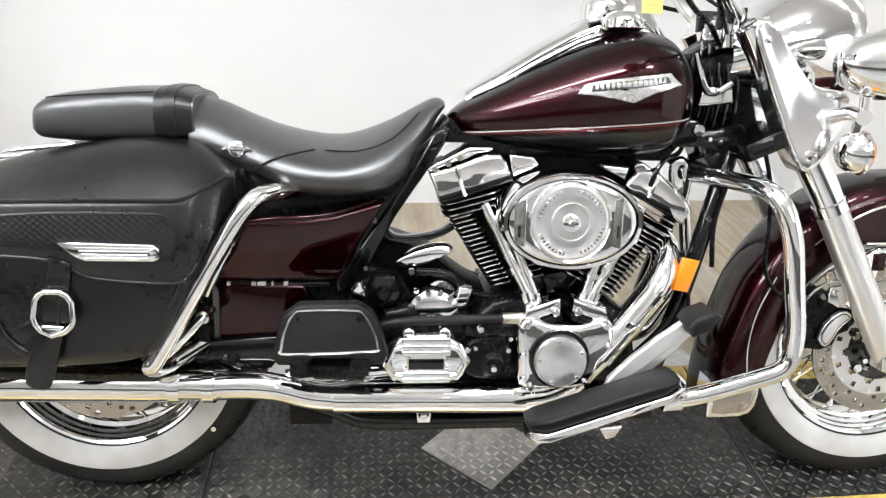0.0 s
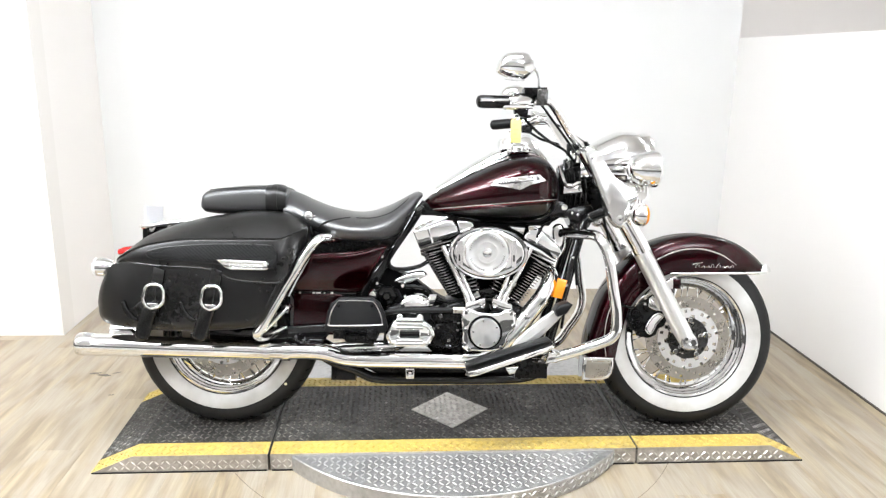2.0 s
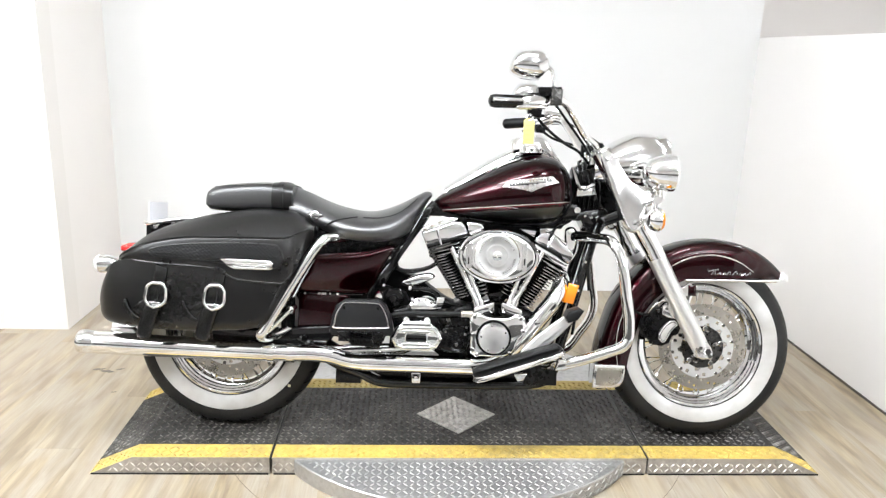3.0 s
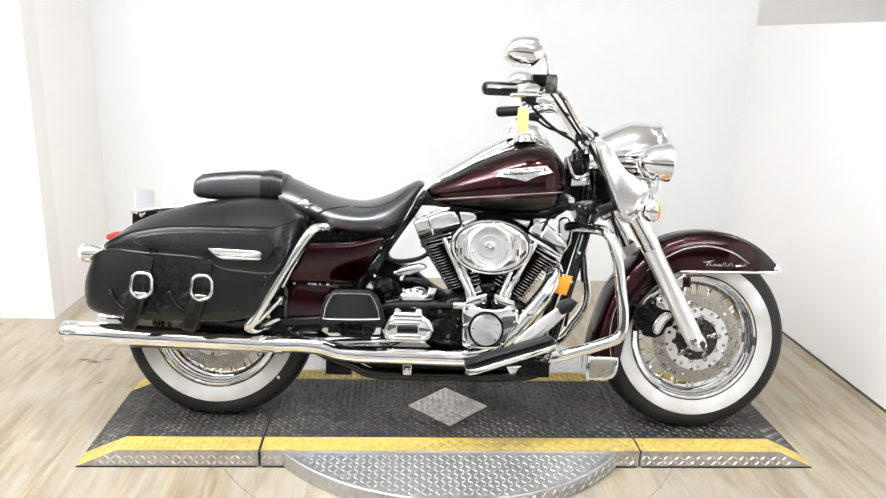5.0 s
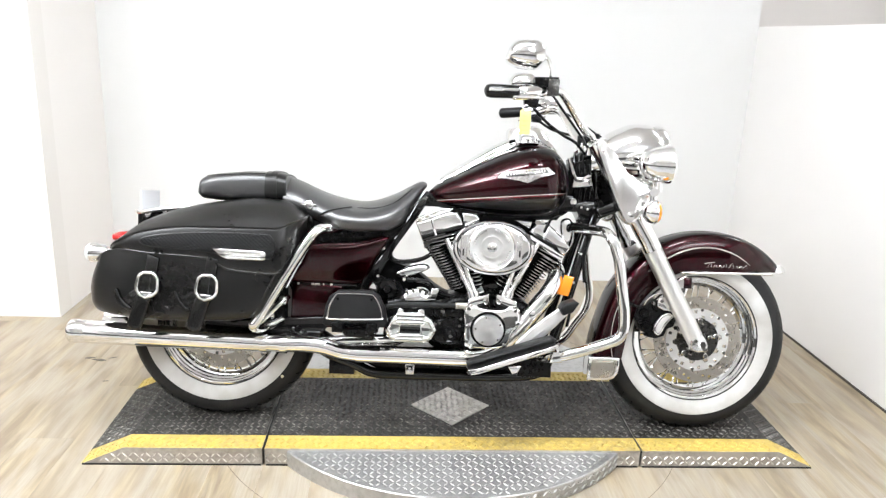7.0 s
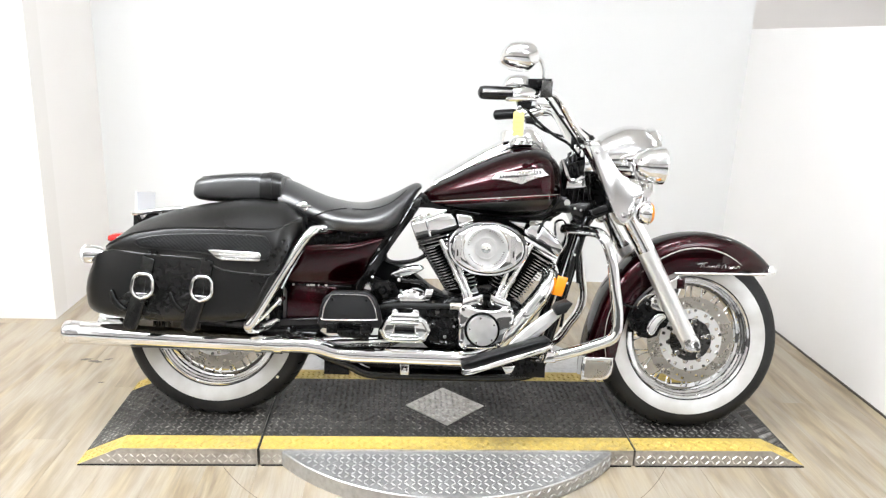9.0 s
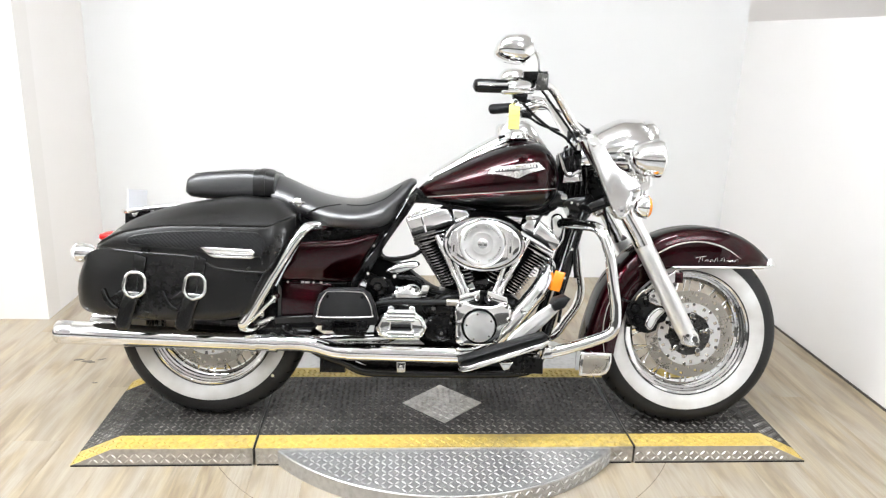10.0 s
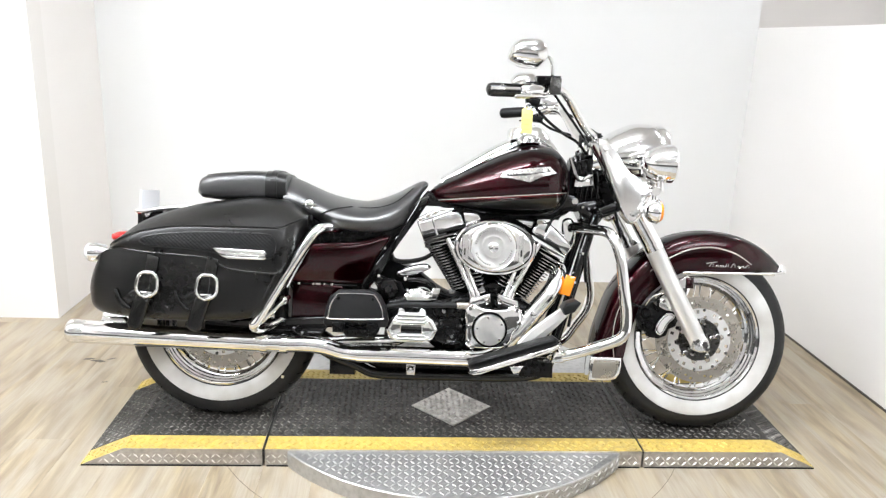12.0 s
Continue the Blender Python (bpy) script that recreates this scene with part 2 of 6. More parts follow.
M_TABLE = plate_mat("bare_turntable_plate", (0.53, 0.53, 0.525), (0.38, 0.378, 0.37), 0.30, 0.8, 0.9)
M_TABLE_LUG = plate_mat("turntable_lugs", (0.60, 0.60, 0.595), (0.47, 0.468, 0.46), 0.40, 0.8, 0.8)
M_LUG_SILVER = plate_mat("bright_lugs", (0.68, 0.665, 0.64), (0.50, 0.485, 0.46), 0.36, 0.8, 0.8)


def glow_mat(name, col, strength):
    m, nt, p = node_mat(name)
    p.inputs["Base Color"].default_value = (0.9, 0.9, 0.9, 1)
    p.inputs["Emission Color"].default_value = (*col, 1)
    p.inputs["Emission Strength"].default_value = strength
    return m


M_DIFFUSER = glow_mat("lamp_diffuser", (1.0, 0.97, 0.92), 6.0)


# ---- mesh helpers ----
def finish(bm, sharp=38):
    bmesh.ops.remove_doubles(bm, verts=bm.verts, dist=1e-6)
    bmesh.ops.recalc_face_normals(bm, faces=bm.faces)
    for f in bm.faces:
        f.smooth = True
    for e in bm.edges:
        if len(e.link_faces) != 2 or e.calc_face_angle(0) > radians(sharp):
            e.smooth = False
    return bm


def part(name, bm, material, parent=None, label="", sharp=38):
    """Links a bmesh as one mesh object, under a thing or a part."""
    if bm is None:
        return None
    finish(bm, sharp)
    me = bpy.data.meshes.new(name)
    bm.to_mesh(me)
    bm.free()
    for mt in material if isinstance(material, (list, tuple)) else [material]:
        me.materials.append(mt)
    ob = new(name, me)
    ob.parent = parent
    if label:
        tagged(ob, label)
    return ob


def again(name, ob, parent, m):
    """Another part on the same mesh."""
    o = new(name, ob.data)
    o.parent = parent
    o.matrix_basis = m
    return o


def spline(pts, n=8, closed=False):
    """Catmull-Rom through the points."""
    P = [Vector(p) for p in pts]
    out, k = [], len(P)
    for i in range(k if closed else k - 1):
        a, b, c, d = (P[(i - 1) % k], P[i], P[(i + 1) % k], P[(i + 2) % k]) if closed else (
            P[max(i - 1, 0)], P[i], P[i + 1], P[min(i + 2, k - 1)])
        for j in range(n):
            t = j / n
            out.append(0.5 * (2 * b + (c - a) * t + (2 * a - 5 * b + 4 * c - d) * t * t + (3 * b - a - 3 * c + d) * t ** 3))
    if not closed:
        out.append(P[-1])
    return out


def curve_of(pts):
    """Smooth function through (x, value) pairs that does not overshoot."""
    xs, ys = np.array([p[0] for p in pts], float), np.array([p[1] for p in pts], float)
    h, d = np.diff(xs), np.diff(ys) / np.diff(xs)
    m = np.zeros(len(xs))
    m[0], m[-1] = d[0], d[-1]
    for i in range(1, len(xs) - 1):
        m[i] = 0 if d[i - 1] * d[i] <= 0 else 2 * d[i - 1] * d[i] / (d[i - 1] + d[i])

    def f(x):
        x = min(max(x, xs[0]), xs[-1])
        i = min(int(np.searchsorted(xs, x, "right")) - 1, len(xs) - 2)
        t = (x - xs[i]) / h[i]
        return float((2 * t ** 3 - 3 * t * t + 1) * ys[i] + (t ** 3 - 2 * t * t + t) * h[i] * m[i] + (3 * t * t - 2 * t ** 3) * ys[i + 1] + (t ** 3 - t * t) * h[i] * m[i + 1])
    return f


def skin(bm, rings, closed=True, caps=True):
    """Quads between rings of equal length."""
    vs = [[bm.verts.new(p) for p in r] for r in rings]
    for a, b in zip(vs, vs[1:]):
        k = len(a)
        for i in range(k if closed else k - 1):
            j = (i + 1) % k
            bm.faces.new((a[i], a[j], b[j], b[i]))
    if caps and closed:
        bm.faces.new(vs[0])
        bm.faces.new(vs[-1])
    return vs


def tube(path, r, seg=12, n=6, flat=1.0, bm=None, round_ends=False):
    """A round bar along a smooth path of (u, w, v); r is one radius or one for each path point."""
    bm = bm or bmesh.new()
    P = spline([(u, -w, v) for u, w, v in path], n) if n > 1 else [Vector((u, -w, v)) for u, w, v in path]
    if isinstance(r, (list, tuple)):
        R = [float(x) for x in np.interp(np.linspace(0, len(r) - 1, len(P)), range(len(r)), r)]
    else:
        R = [r] * len(P)
    side = None
    rings = []
    for i, p in enumerate(P):
        d = (P[min(i + 1, len(P) - 1)] - P[max(i - 1, 0)]).normalized()
        if side is None:
            side = d.orthogonal().normalized()
        side = (side - d * side.dot(d)).normalized()
        up = d.cross(side)
        rings.append([p + R[i] * (math.cos(a) * side + math.sin(a) * up * flat) for a in np.linspace(0, 2 * math.pi, seg, False)])
    if round_ends:
        for end, k, sgn in ((0, 0, -1), (-1, len(P) - 1, 1)):
            d = (P[k] - P[k - sgn]).normalized()
            extra = [[P[k] + d * R[k] * math.sin(q) + (x - P[k]) * math.cos(q) for x in rings[end]] for q in (0.5, 1.0, 1.35)]
            rings = list(reversed(extra)) + rings if end == 0 else rings + extra
    skin(bm, rings)
    return bm


def lathe(profile, c=(0, 0, 0), axis="Y", seg=48, sx=1.0, sz=1.0, bm=None, solid=False):
    """Turned shape: profile of (radius, along); along runs to the camera side for axis Y, forward for X, up for Z. sx, sz squash it."""
    bm = bm or bmesh.new()
    rings = []
    for r, a in profile:
        ring = []
        for t in np.linspace(0, 2 * math.pi, seg, False):
            p, q = max(r, 1e-5) * math.cos(t) * sx, max(r, 1e-5) * math.sin(t) * sz
            ring.append((c[0] + p, -c[1] - a, c[2] + q) if axis == "Y" else (c[0] + a, -c[1] + p, c[2] + q) if axis == "X" else (c[0] + p, -c[1] + q, c[2] + a))
        rings.append(ring)
    vs = skin(bm, rings, caps=False)
    for end in (0, -1):
        if profile[end][0] < 1e-3 or (abs(profile[0][0] - profile[-1][0]) > 1e-6 and end == 0 and solid):
            bm.faces.new(vs[end])
    return bm


def shrink(pts, d):
    """Moves a closed outline inwards by d."""
    k, out = len(pts), []
    area = sum(pts[i][0] * pts[(i + 1) % k][1] - pts[(i + 1) % k][0] * pts[i][1] for i in range(k))
    sg = 1 if area > 0 else -1
    for i in range(k):
        a, b = Vector(pts[i - 1][:2]), Vector(pts[(i + 1) % k][:2])
        t = (b - a).normalized()
        out.append((pts[i][0] - sg * t.y * d, pts[i][1] + sg * t.x * d))
    return out


def slab(outline, w0, w1, r=0.004, smooth=0, steps=3, bm=None, dome=0.0):
    """A plate with a rounded rim, its outline in (u, v), from w0 to w1 (camera side)."""
    bm = bm or bmesh.new()
    o = [(p[0], p[1]) for p in (spline([(*p, 0) for p in outline], smooth, True) if smooth else outline)]
    xs, ys = [p[0] for p in o], [p[1] for p in o]
    mx, my, hx, hy = (max(xs) + min(xs)) / 2, (max(ys) + min(ys)) / 2, (max(xs) - min(xs)) / 2, (max(ys) - min(ys)) / 2

    def inset(pts, d):
        return shrink(pts, d) if r < 0.0095 else [(mx + (x - mx) * (1 - d / hx), my + (y - my) * (1 - d / hy)) for x, y in pts]
    rings = []
    for k in range(steps + 1):
        q = math.pi / 2 * k / steps
        rings.append((inset(o, r * (1 - math.sin(q))), w0 + r * (1 - math.cos(q))))
    for k in range(steps, -1, -1):
        q = math.pi / 2 * k / steps
        rings.append((inset(o, r * (1 - math.sin(q))), w1 - r * (1 - math.cos(q))))
    if dome:
        cx, cy = np.mean([p[0] for p in o]), np.mean([p[1] for p in o])
        for f in (0.85, 0.6, 0.3, 0.05):
            rings.append(([(cx + (x - cx) * f, cy + (y - cy) * f) for x, y in rings[2 * steps + 1][0]], w1 + dome * (1 - f * f)))
    skin(bm, [[(u, -w, v) for u, v in ring] for ring, w in rings])
    return bm


def box(u0, u1, w0, w1, v0, v1, r=0.004):
    return slab([(u0, v0), (u1, v0), (u1, v1), (u0, v1)], w0, w1, r, steps=2)


def hull(u0, u1, top, bot, half, ex=2.5, n=36, ring=36, wc=0.0, ex_low=None):
    """A rounded body along u: top, bottom and half width are curves, the section a squared ellipse."""
    bm = bmesh.new()
    ft, fb, fh = curve_of(top), curve_of(bot), curve_of(half)
    rings = []
    for i in range(n + 1):
        s = 0.5 - 0.5 * math.cos(math.pi * i / n)
        u = u0 + (u1 - u0) * s
        t, b, h = ft(u), fb(u), fh(u)
        c = (t + b) / 2
        sec = []
        for a in np.linspace(0, 2 * math.pi, ring, False):
            e = ex if math.sin(a) >= 0 or ex_low is None else ex_low
            ca, sa = math.cos(a), math.sin(a)
            sec.append((u, -(wc + h * math.copysign(abs(ca) ** (2 / e), ca)), c + (t - b) / 2 * math.copysign(abs(sa) ** (2 / e), sa)))
        rings.append(sec)
    skin(bm, rings)
    return bm


def bolt_mesh(r=0.006, h=0.005):
    return lathe([(0, 0), (r, 0), (r, h * 0.6), (r * 0.8, h), (0, h)], seg=12)


def thing(name, m, label, category, group=""):
    e = new(name)
    e.empty_display_size = 0.1
    e.matrix_basis = m
    return tagged(e, label, category, group)


# ---- room ----
def block(name, x0, x1, y0, y1, z0, z1, material, label, kind="structure"):
    bm = bmesh.new()
    bmesh.ops.create_cube(bm, size=1, matrix=Matrix.Translation(((x0 + x1) / 2, (y0 + y1) / 2, (z0 + z1) / 2)) @ Matrix.Diagonal((x1 - x0, y1 - y0, z1 - z0, 1)))
    ob = part(name, bm, material, None, sharp=30)
    return tagged(ob, label, "wall" if "wall" in name else name, kind=kind)


BACK_Y, LEFT_X, LEFT_Y, RIGHT_X, LEDGE_Z, CEIL_Z = 1.77, -1.55, 1.09, 1.74, 1.375, 3.0
floor = block("floor", -4.2, 4.8, -0.9, 4.0, -0.12, -0.004, M_PLANK, "pale oak vinyl plank floor with thin dark joints")
# unseen floor; its neutral grey is set for what the chrome reflects
block("floor_hall", -4.2, 4.8, -6.0, -0.9, -0.12, 0.0, M_HALLFLOOR, "unseen plain floor, its grey added for reflections")
# wall tones carry light: back lowered, partition raised, left and return warmed
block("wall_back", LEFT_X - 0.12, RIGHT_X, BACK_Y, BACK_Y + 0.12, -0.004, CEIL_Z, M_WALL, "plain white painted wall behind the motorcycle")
block("wall_return", LEFT_X - 0.12, LEFT_X, LEFT_Y + 0.12, BACK_Y, -0.004, CEIL_Z, M_RETURN, "short white return wall of the alcove, bounce light tinted into its colour")
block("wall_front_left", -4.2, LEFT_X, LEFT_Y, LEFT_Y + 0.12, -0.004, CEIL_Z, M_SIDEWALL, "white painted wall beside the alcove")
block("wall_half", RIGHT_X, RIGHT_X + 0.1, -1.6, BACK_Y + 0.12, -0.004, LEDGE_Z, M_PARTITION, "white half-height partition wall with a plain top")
block("trim_half_wall", RIGHT_X - 0.006, RIGHT_X, -1.6, BACK_Y, -0.004, 0.007, M_SEAM, "thin dark seam strip along the half wall")
block("wall_far_right", 4.68, 4.8, -5.88, 3.88, -0.004, CEIL_Z, M_BEIGE, "beige wall beyond the half-height partition")
block("wall_far_back", RIGHT_X + 0.1, 4.8, 3.88, 4.0, -0.004, CEIL_Z, M_BEIGE, "beige far wall beyond the partition")
block("wall_side_left", -4.2, -4.08, -5.88, LEFT_Y, -0.004, CEIL_Z, M_BEIGE, "pale side wall of the showroom")
block("wall_behind", -4.2, 4.8, -6.0, -5.88, -0.004, CEIL_Z, M_BEIGE, "pale wall on the showroom's far side")
block("wall_behind_alcove", -4.2, RIGHT_X + 0.1, 3.88, 4.0, -0.004, CEIL_Z, M_WALL, "wall closing the space behind the alcove")
ceiling = block("ceiling", -4.2, 4.8, -6.0, 4.0, CEIL_Z, CEIL_Z + 0.1, M_CEIL, "flat off-white showroom ceiling")


def ceiling_light(x, y, watts, w=0.34, d=0.34, drop=0.38, down=0.62, up=0.45):
    """A hanging fitting that shines down; its up light is added to brighten the ceiling."""
    e = thing("ceiling_light", Matrix.Translation((x, y, CEIL_Z)), "white hanging ceiling lamp with a bright diffuser", "light", "ceiling lights")
    z = -drop
    for name, ka, z0, z1, mat in (("frame", 0.0, z, z + 0.05, M_GREY_PLASTIC), ("diffuser", 0.02, z - 0.006, z - 0.001, M_DIFFUSER)):
        a, b = w / 2 - ka, d / 2 - ka
        bm = bmesh.new()
        skin(bm, [[(-a, -b, q), (a, -b, q), (a, b, q), (-a, b, q)] for q in (z0, z1)])
        part(name, bm, mat, e)
    for sx in (-1, 1):
        part("hanger_rod", lathe([(0, z + 0.05), (0.006, z + 0.05), (0.006, 0.0), (0, 0.0)], (sx * (w / 2 - 0.08), 0, 0), "Z", 8), M_GREY_PLASTIC, e)
    for name, k, q, rot in (("down_light", down, z - 0.012, 0), ("up_light", up, z + 0.056, math.pi)):
        ld = bpy.data.lights.new(name, "AREA")
        ld.shape, ld.size, ld.size_y, ld.energy, ld.color = "RECTANGLE", w - 0.05, d - 0.05, watts * k, (0.918, 0.97, 1.035)
        lo = new(name, ld)
        lo.parent = e
        lo.location = (0, 0, q)
        lo.rotation_euler = (rot, 0, 0)
    return e


# one long fitting over the alcove, panels through the showroom
ceiling_light(-0.25, -0.55, 3 * ALCOVE_WATTS, 2.5, 0.24)
for lx, ly, k, d in ((-2.5, -1.5, 1.4, 0.6), (1.9, -3.3, 0.62, 0.22)):
    ceiling_light(lx, ly, HALL_WATTS * k, 1.3, d, 0.5, 0.46, 1.5)
ceiling_light(3.1, 1.6, 62.0, 0.6, 0.6)

M_SPOTGLASS = glow_mat("spot_glass", (1.0, 0.98, 0.94), 60.0)


def ceiling_spot(x, y):
    """A small round recessed lamp with a bright glass."""
    e = thing("ceiling_spot", Matrix.Translation((x, y, CEIL_Z)), "small round recessed ceiling spot with a bright glass", "light", "ceiling spots")
    part("trim_ring", lathe([(0.050, 0.0), (0.066, 0.0), (0.064, -0.008), (0.052, -0.010), (0.050, 0.0)], (0, 0, 0), "Z", 28), M_GREY_PLASTIC, e, "pale trim ring")
    part("glass", lathe([(0.0, -0.006), (0.030, -0.0055), (0.050, -0.003)], (0, 0, 0), "Z", 24), M_SPOTGLASS, e, "glowing glass")
    return e


for lx in (-1.5, -0.5, 0.5, 1.5):
    for ly in (-1.15, -2.0, -3.7):
        ceiling_spot(lx + 0.12 * ly, ly)

# dark bands added low on the unseen walls facing the alcove, to darken reflections
block("dado_behind", -4.08, 4.68, -5.88, -5.86, -0.004, 1.02, M_DARKWALL, "added dark band low on the unseen showroom wall, for reflections")
block("dado_left", -4.08, -4.06, -5.86, LEFT_Y, -0.004, 1.02, M_DARKWALL, "added dark band low on the unseen side wall, for reflections")


# ---- turntable and display platform ----
PLAT_H, PLAT_Y0, PLAT_Y1, STRIPE = 0.057, -0.078, 0.478, 0.076
random.seed(5)


def add_lug(bm, p, ax, ay, nz, ang, L=0.0195, W=0.0050, h=0.0030):
    """One raised lozenge of the tread pattern at p, in the plane of ax and ay."""
    ca, sa = math.cos(ang), math.sin(ang)
    d, e = ax * ca + ay * sa, ay * ca - ax * sa
    s = random.uniform(0.9, 1.08)
    v = [bm.verts.new(p + q) for q in (d * L / 2 * s, e * W / 2, -d * L / 2 * s, -e * W / 2, d * L * 0.2 + nz * h, -d * L * 0.2 + nz * h)]
    for a, b, c in ((0, 1, 4), (1, 5, 4), (1, 2, 5), (2, 3, 5), (3, 4, 5), (3, 0, 4)):
        bm.faces.new((v[a], v[b], v[c]))


def lugs(name, origin, ax, ay, w, h, inside, material, parent, label, pitch=0.0190):
    """Tread lozenges in checkerboard directions over a w x h field."""
    bm = bmesh.new()
    origin, ax, ay = Vector(origin), Vector(ax).normalized(), Vector(ay).normalized()
    nz = ax.cross(ay)
    for i in range(int(w / pitch)):
        for j in range(int(h / pitch)):
            x, y = (i + 0.5) * pitch, (j + 0.5) * pitch
            p = origin + ax * x + ay * y
            if inside(p):
                add_lug(bm, p, ax, ay, nz, radians(45 if (i + j) % 2 else -45))
    if not bm.verts:
        bm.free()
        return None
    ob = part(name, bm, material, parent, label, sharp=80)
    return tagged(ob, kind="stuff")


DIA_C, DIA_R = (0.124, 0.200), 0.134


def in_diamond(p):
    return abs(p.x - DIA_C[0]) + abs(p.y - DIA_C[1]) < DIA_R


def platform_section(x0, x1, ramp, label):
    """A deck of folded tread plate; ramp: -1 slopes down at x0, +1 at x1, 0 flat."""
    e = thing("display_platform", Matrix.Identity(4), label, "platform", "sections of the display platform")
    prof = [(x0, PLAT_H), (x1, PLAT_H)]
    if ramp < 0:
        prof = [(x0, 0.002), (x0 + 0.127, PLAT_H), (x1, PLAT_H)]
    if ramp > 0:
        prof = [(x0, PLAT_H), (x1 - 0.118, PLAT_H), (x1, 0.002)]
    ys = [PLAT_Y0, PLAT_Y0 + STRIPE, PLAT_Y1 - STRIPE, PLAT_Y1]
    bm = bmesh.new()
    grid = [[bm.verts.new((x, y, z)) for y in ys] for x, z in prof]
    for a, b in zip(grid, grid[1:]):
        for k in range(3):
            f = bm.faces.new((a[k], b[k], b[k + 1], a[k + 1]))
            f.material_index = (1, 2, 1)[k]
    low = [[bm.verts.new((x, y, 0.001)) for y in (ys[0], ys[3])] for x, z in prof]
    for i in range(len(prof) - 1):
        bm.faces.new((low[i][0], low[i + 1][0], grid[i + 1][0], grid[i][0]))
        bm.faces.new((low[i + 1][1], low[i][1], grid[i][3], grid[i + 1][3]))
        bm.faces.new((low[i][0], low[i][1], low[i + 1][1], low[i + 1][0]))
    for i in (0, len(prof) - 1):
        bm.faces.new((low[i][0], *grid[i], low[i][1]))
    # black strip draws the shadow line along the deck's lower edge
    foot = bmesh.new()
    skin(foot, [[(x, y, z) for x, y in ((x0 + 0.004, PLAT_Y0 - 0.0025), (x1 - 0.004, PLAT_Y0 - 0.0025), (x1 - 0.004, PLAT_Y1 + 0.0025), (x0 + 0.004, PLAT_Y1 + 0.0025))] for z in (0.0002, 0.0042)])
    part("rubber_foot", foot, M_RUBBER, e, "thin black strip drawn as the shadow gap under the deck", sharp=20)
    part("deck", bm, [M_PLATE_SILVER, M_PLATE_YELLOW, M_PLATE_BLACK], e, sharp=20)
    for (xa, za), (xb, zb) in zip(prof, prof[1:]):
        ax = Vector((xb - xa, 0, zb - za))
        for k in range(3):
            lugs("tread", (xa, ys[k] + 0.003, za), ax, (0, 1, 0), ax.length, ys[k + 1] - ys[k] - 0.004,
                 lambda p: not in_diamond(p), (M_PLATE_YELLOW, M_LUG_BLACK, M_PLATE_YELLOW)[k], e, "")
    top = curve_of([(p[0], p[1]) for p in prof])
    lugs("tread", (x0, PLAT_Y0, 0.007), (1, 0, 0), (0, 0, 1), x1 - x0, PLAT_H - 0.004,
         lambda p: p.z < np.interp(p.x, [q[0] for q in prof], [q[1] for q in prof]) - 0.010, M_LUG_SILVER, e, "", 0.0172)
    return e


rear_deck = platform_section(-0.990, -0.458, -1, "black tread-plate ramp section with yellow edges under the rear wheel")
mid_deck = platform_section(-0.450, 0.6975, 0, "black tread-plate deck with yellow edges and a bare diamond")
front_deck = platform_section(0.7035, 1.256, 1, "black tread-plate ramp section with yellow edges under the front wheel")

# black strips laid in the joints stand for the shade in the gaps
for deck, xa, xb in ((rear_deck, -0.458, -0.450), (front_deck, 0.6975, 0.7035)):
    bm = bmesh.new()
    skin(bm, [[(x, y, z) for x, y in ((xa, PLAT_Y0 + 0.001), (xb - 0.0004, PLAT_Y0 + 0.001), (xb - 0.0004, PLAT_Y1 - 0.001), (xa, PLAT_Y1 - 0.001))] for z in (0.0505, 0.0528)])
    part("joint_strip", bm, M_RUBBER, deck, "black strip that gives the joint's gap its shade", sharp=20)

bm = bmesh.new()
dr = [(DIA_C[0] + a * DIA_R, DIA_C[1] + b * DIA_R) for a, b in ((-1, 0), (0, -1), (1, 0), (0, 1))]
skin(bm, [[(x, y, PLAT_H + 0.0005) for x, y in dr], [(x, y, PLAT_H + 0.0035) for x, y in dr]])
part("diamond_inlay", bm, M_PLATE_SILVER, mid_deck, "bare metal diamond set in the black deck", sharp=20)
lugs("tread", (DIA_C[0] - DIA_R, DIA_C[1] - DIA_R, PLAT_H + 0.0035), (1, 0, 0), (0, 1, 0), 2 * DIA_R, 2 * DIA_R,
     lambda p: abs(p.x - DIA_C[0]) + abs(p.y - DIA_C[1]) < DIA_R - 0.014, M_LUG_SILVER, mid_deck, "")

DISC_C, DISC_R, DISC_H = (0.122, 0.338), 0.655, 0.050
disc = thing("turntable", Matrix.Translation((DISC_C[0], DISC_C[1], 0)), "round bare tread-plate turntable under the display platform", "turntable")
bm = bmesh.new()
skin(bm, [[(r * math.cos(t), r * math.sin(t), z) for t in np.linspace(0, 2 * math.pi, 128, False)] for r, z in ((DISC_R, 0.0), (DISC_R, DISC_H - 0.003), (DISC_R - 0.003, DISC_H), (0.3, DISC_H))])
part("disc", bm, M_TABLE, disc, sharp=30)
lugs("tread", (-DISC_R, -DISC_R, DISC_H), (1, 0, 0), (0, 1, 0), 2 * DISC_R, 0.27,
     lambda p: p.x ** 2 + p.y ** 2 < (DISC_R - 0.014) ** 2 and p.y + DISC_C[1] < PLAT_Y0 - 0.006, M_TABLE_LUG, disc, "")
bm = bmesh.new()
for k in range(120, 240):
    for j, zz in enumerate((0.013, 0.035)):
        a = 2 * math.pi * (k + 0.5 * j) / 240 + math.pi * 0.5 + math.pi * 0.0
        rad = Vector((math.cos(a), math.sin(a), 0))
        if rad.y < -0.55:
            add_lug(bm, rad * DISC_R + Vector((0, 0, zz)), Vector((-rad.y, rad.x, 0)), Vector((0, 0, 1)), rad, radians(45 if (k + j) % 2 else -45))
tagged(part("rim_tread", bm, M_TABLE_LUG, disc, sharp=80), kind="stuff")
bm = bmesh.new()
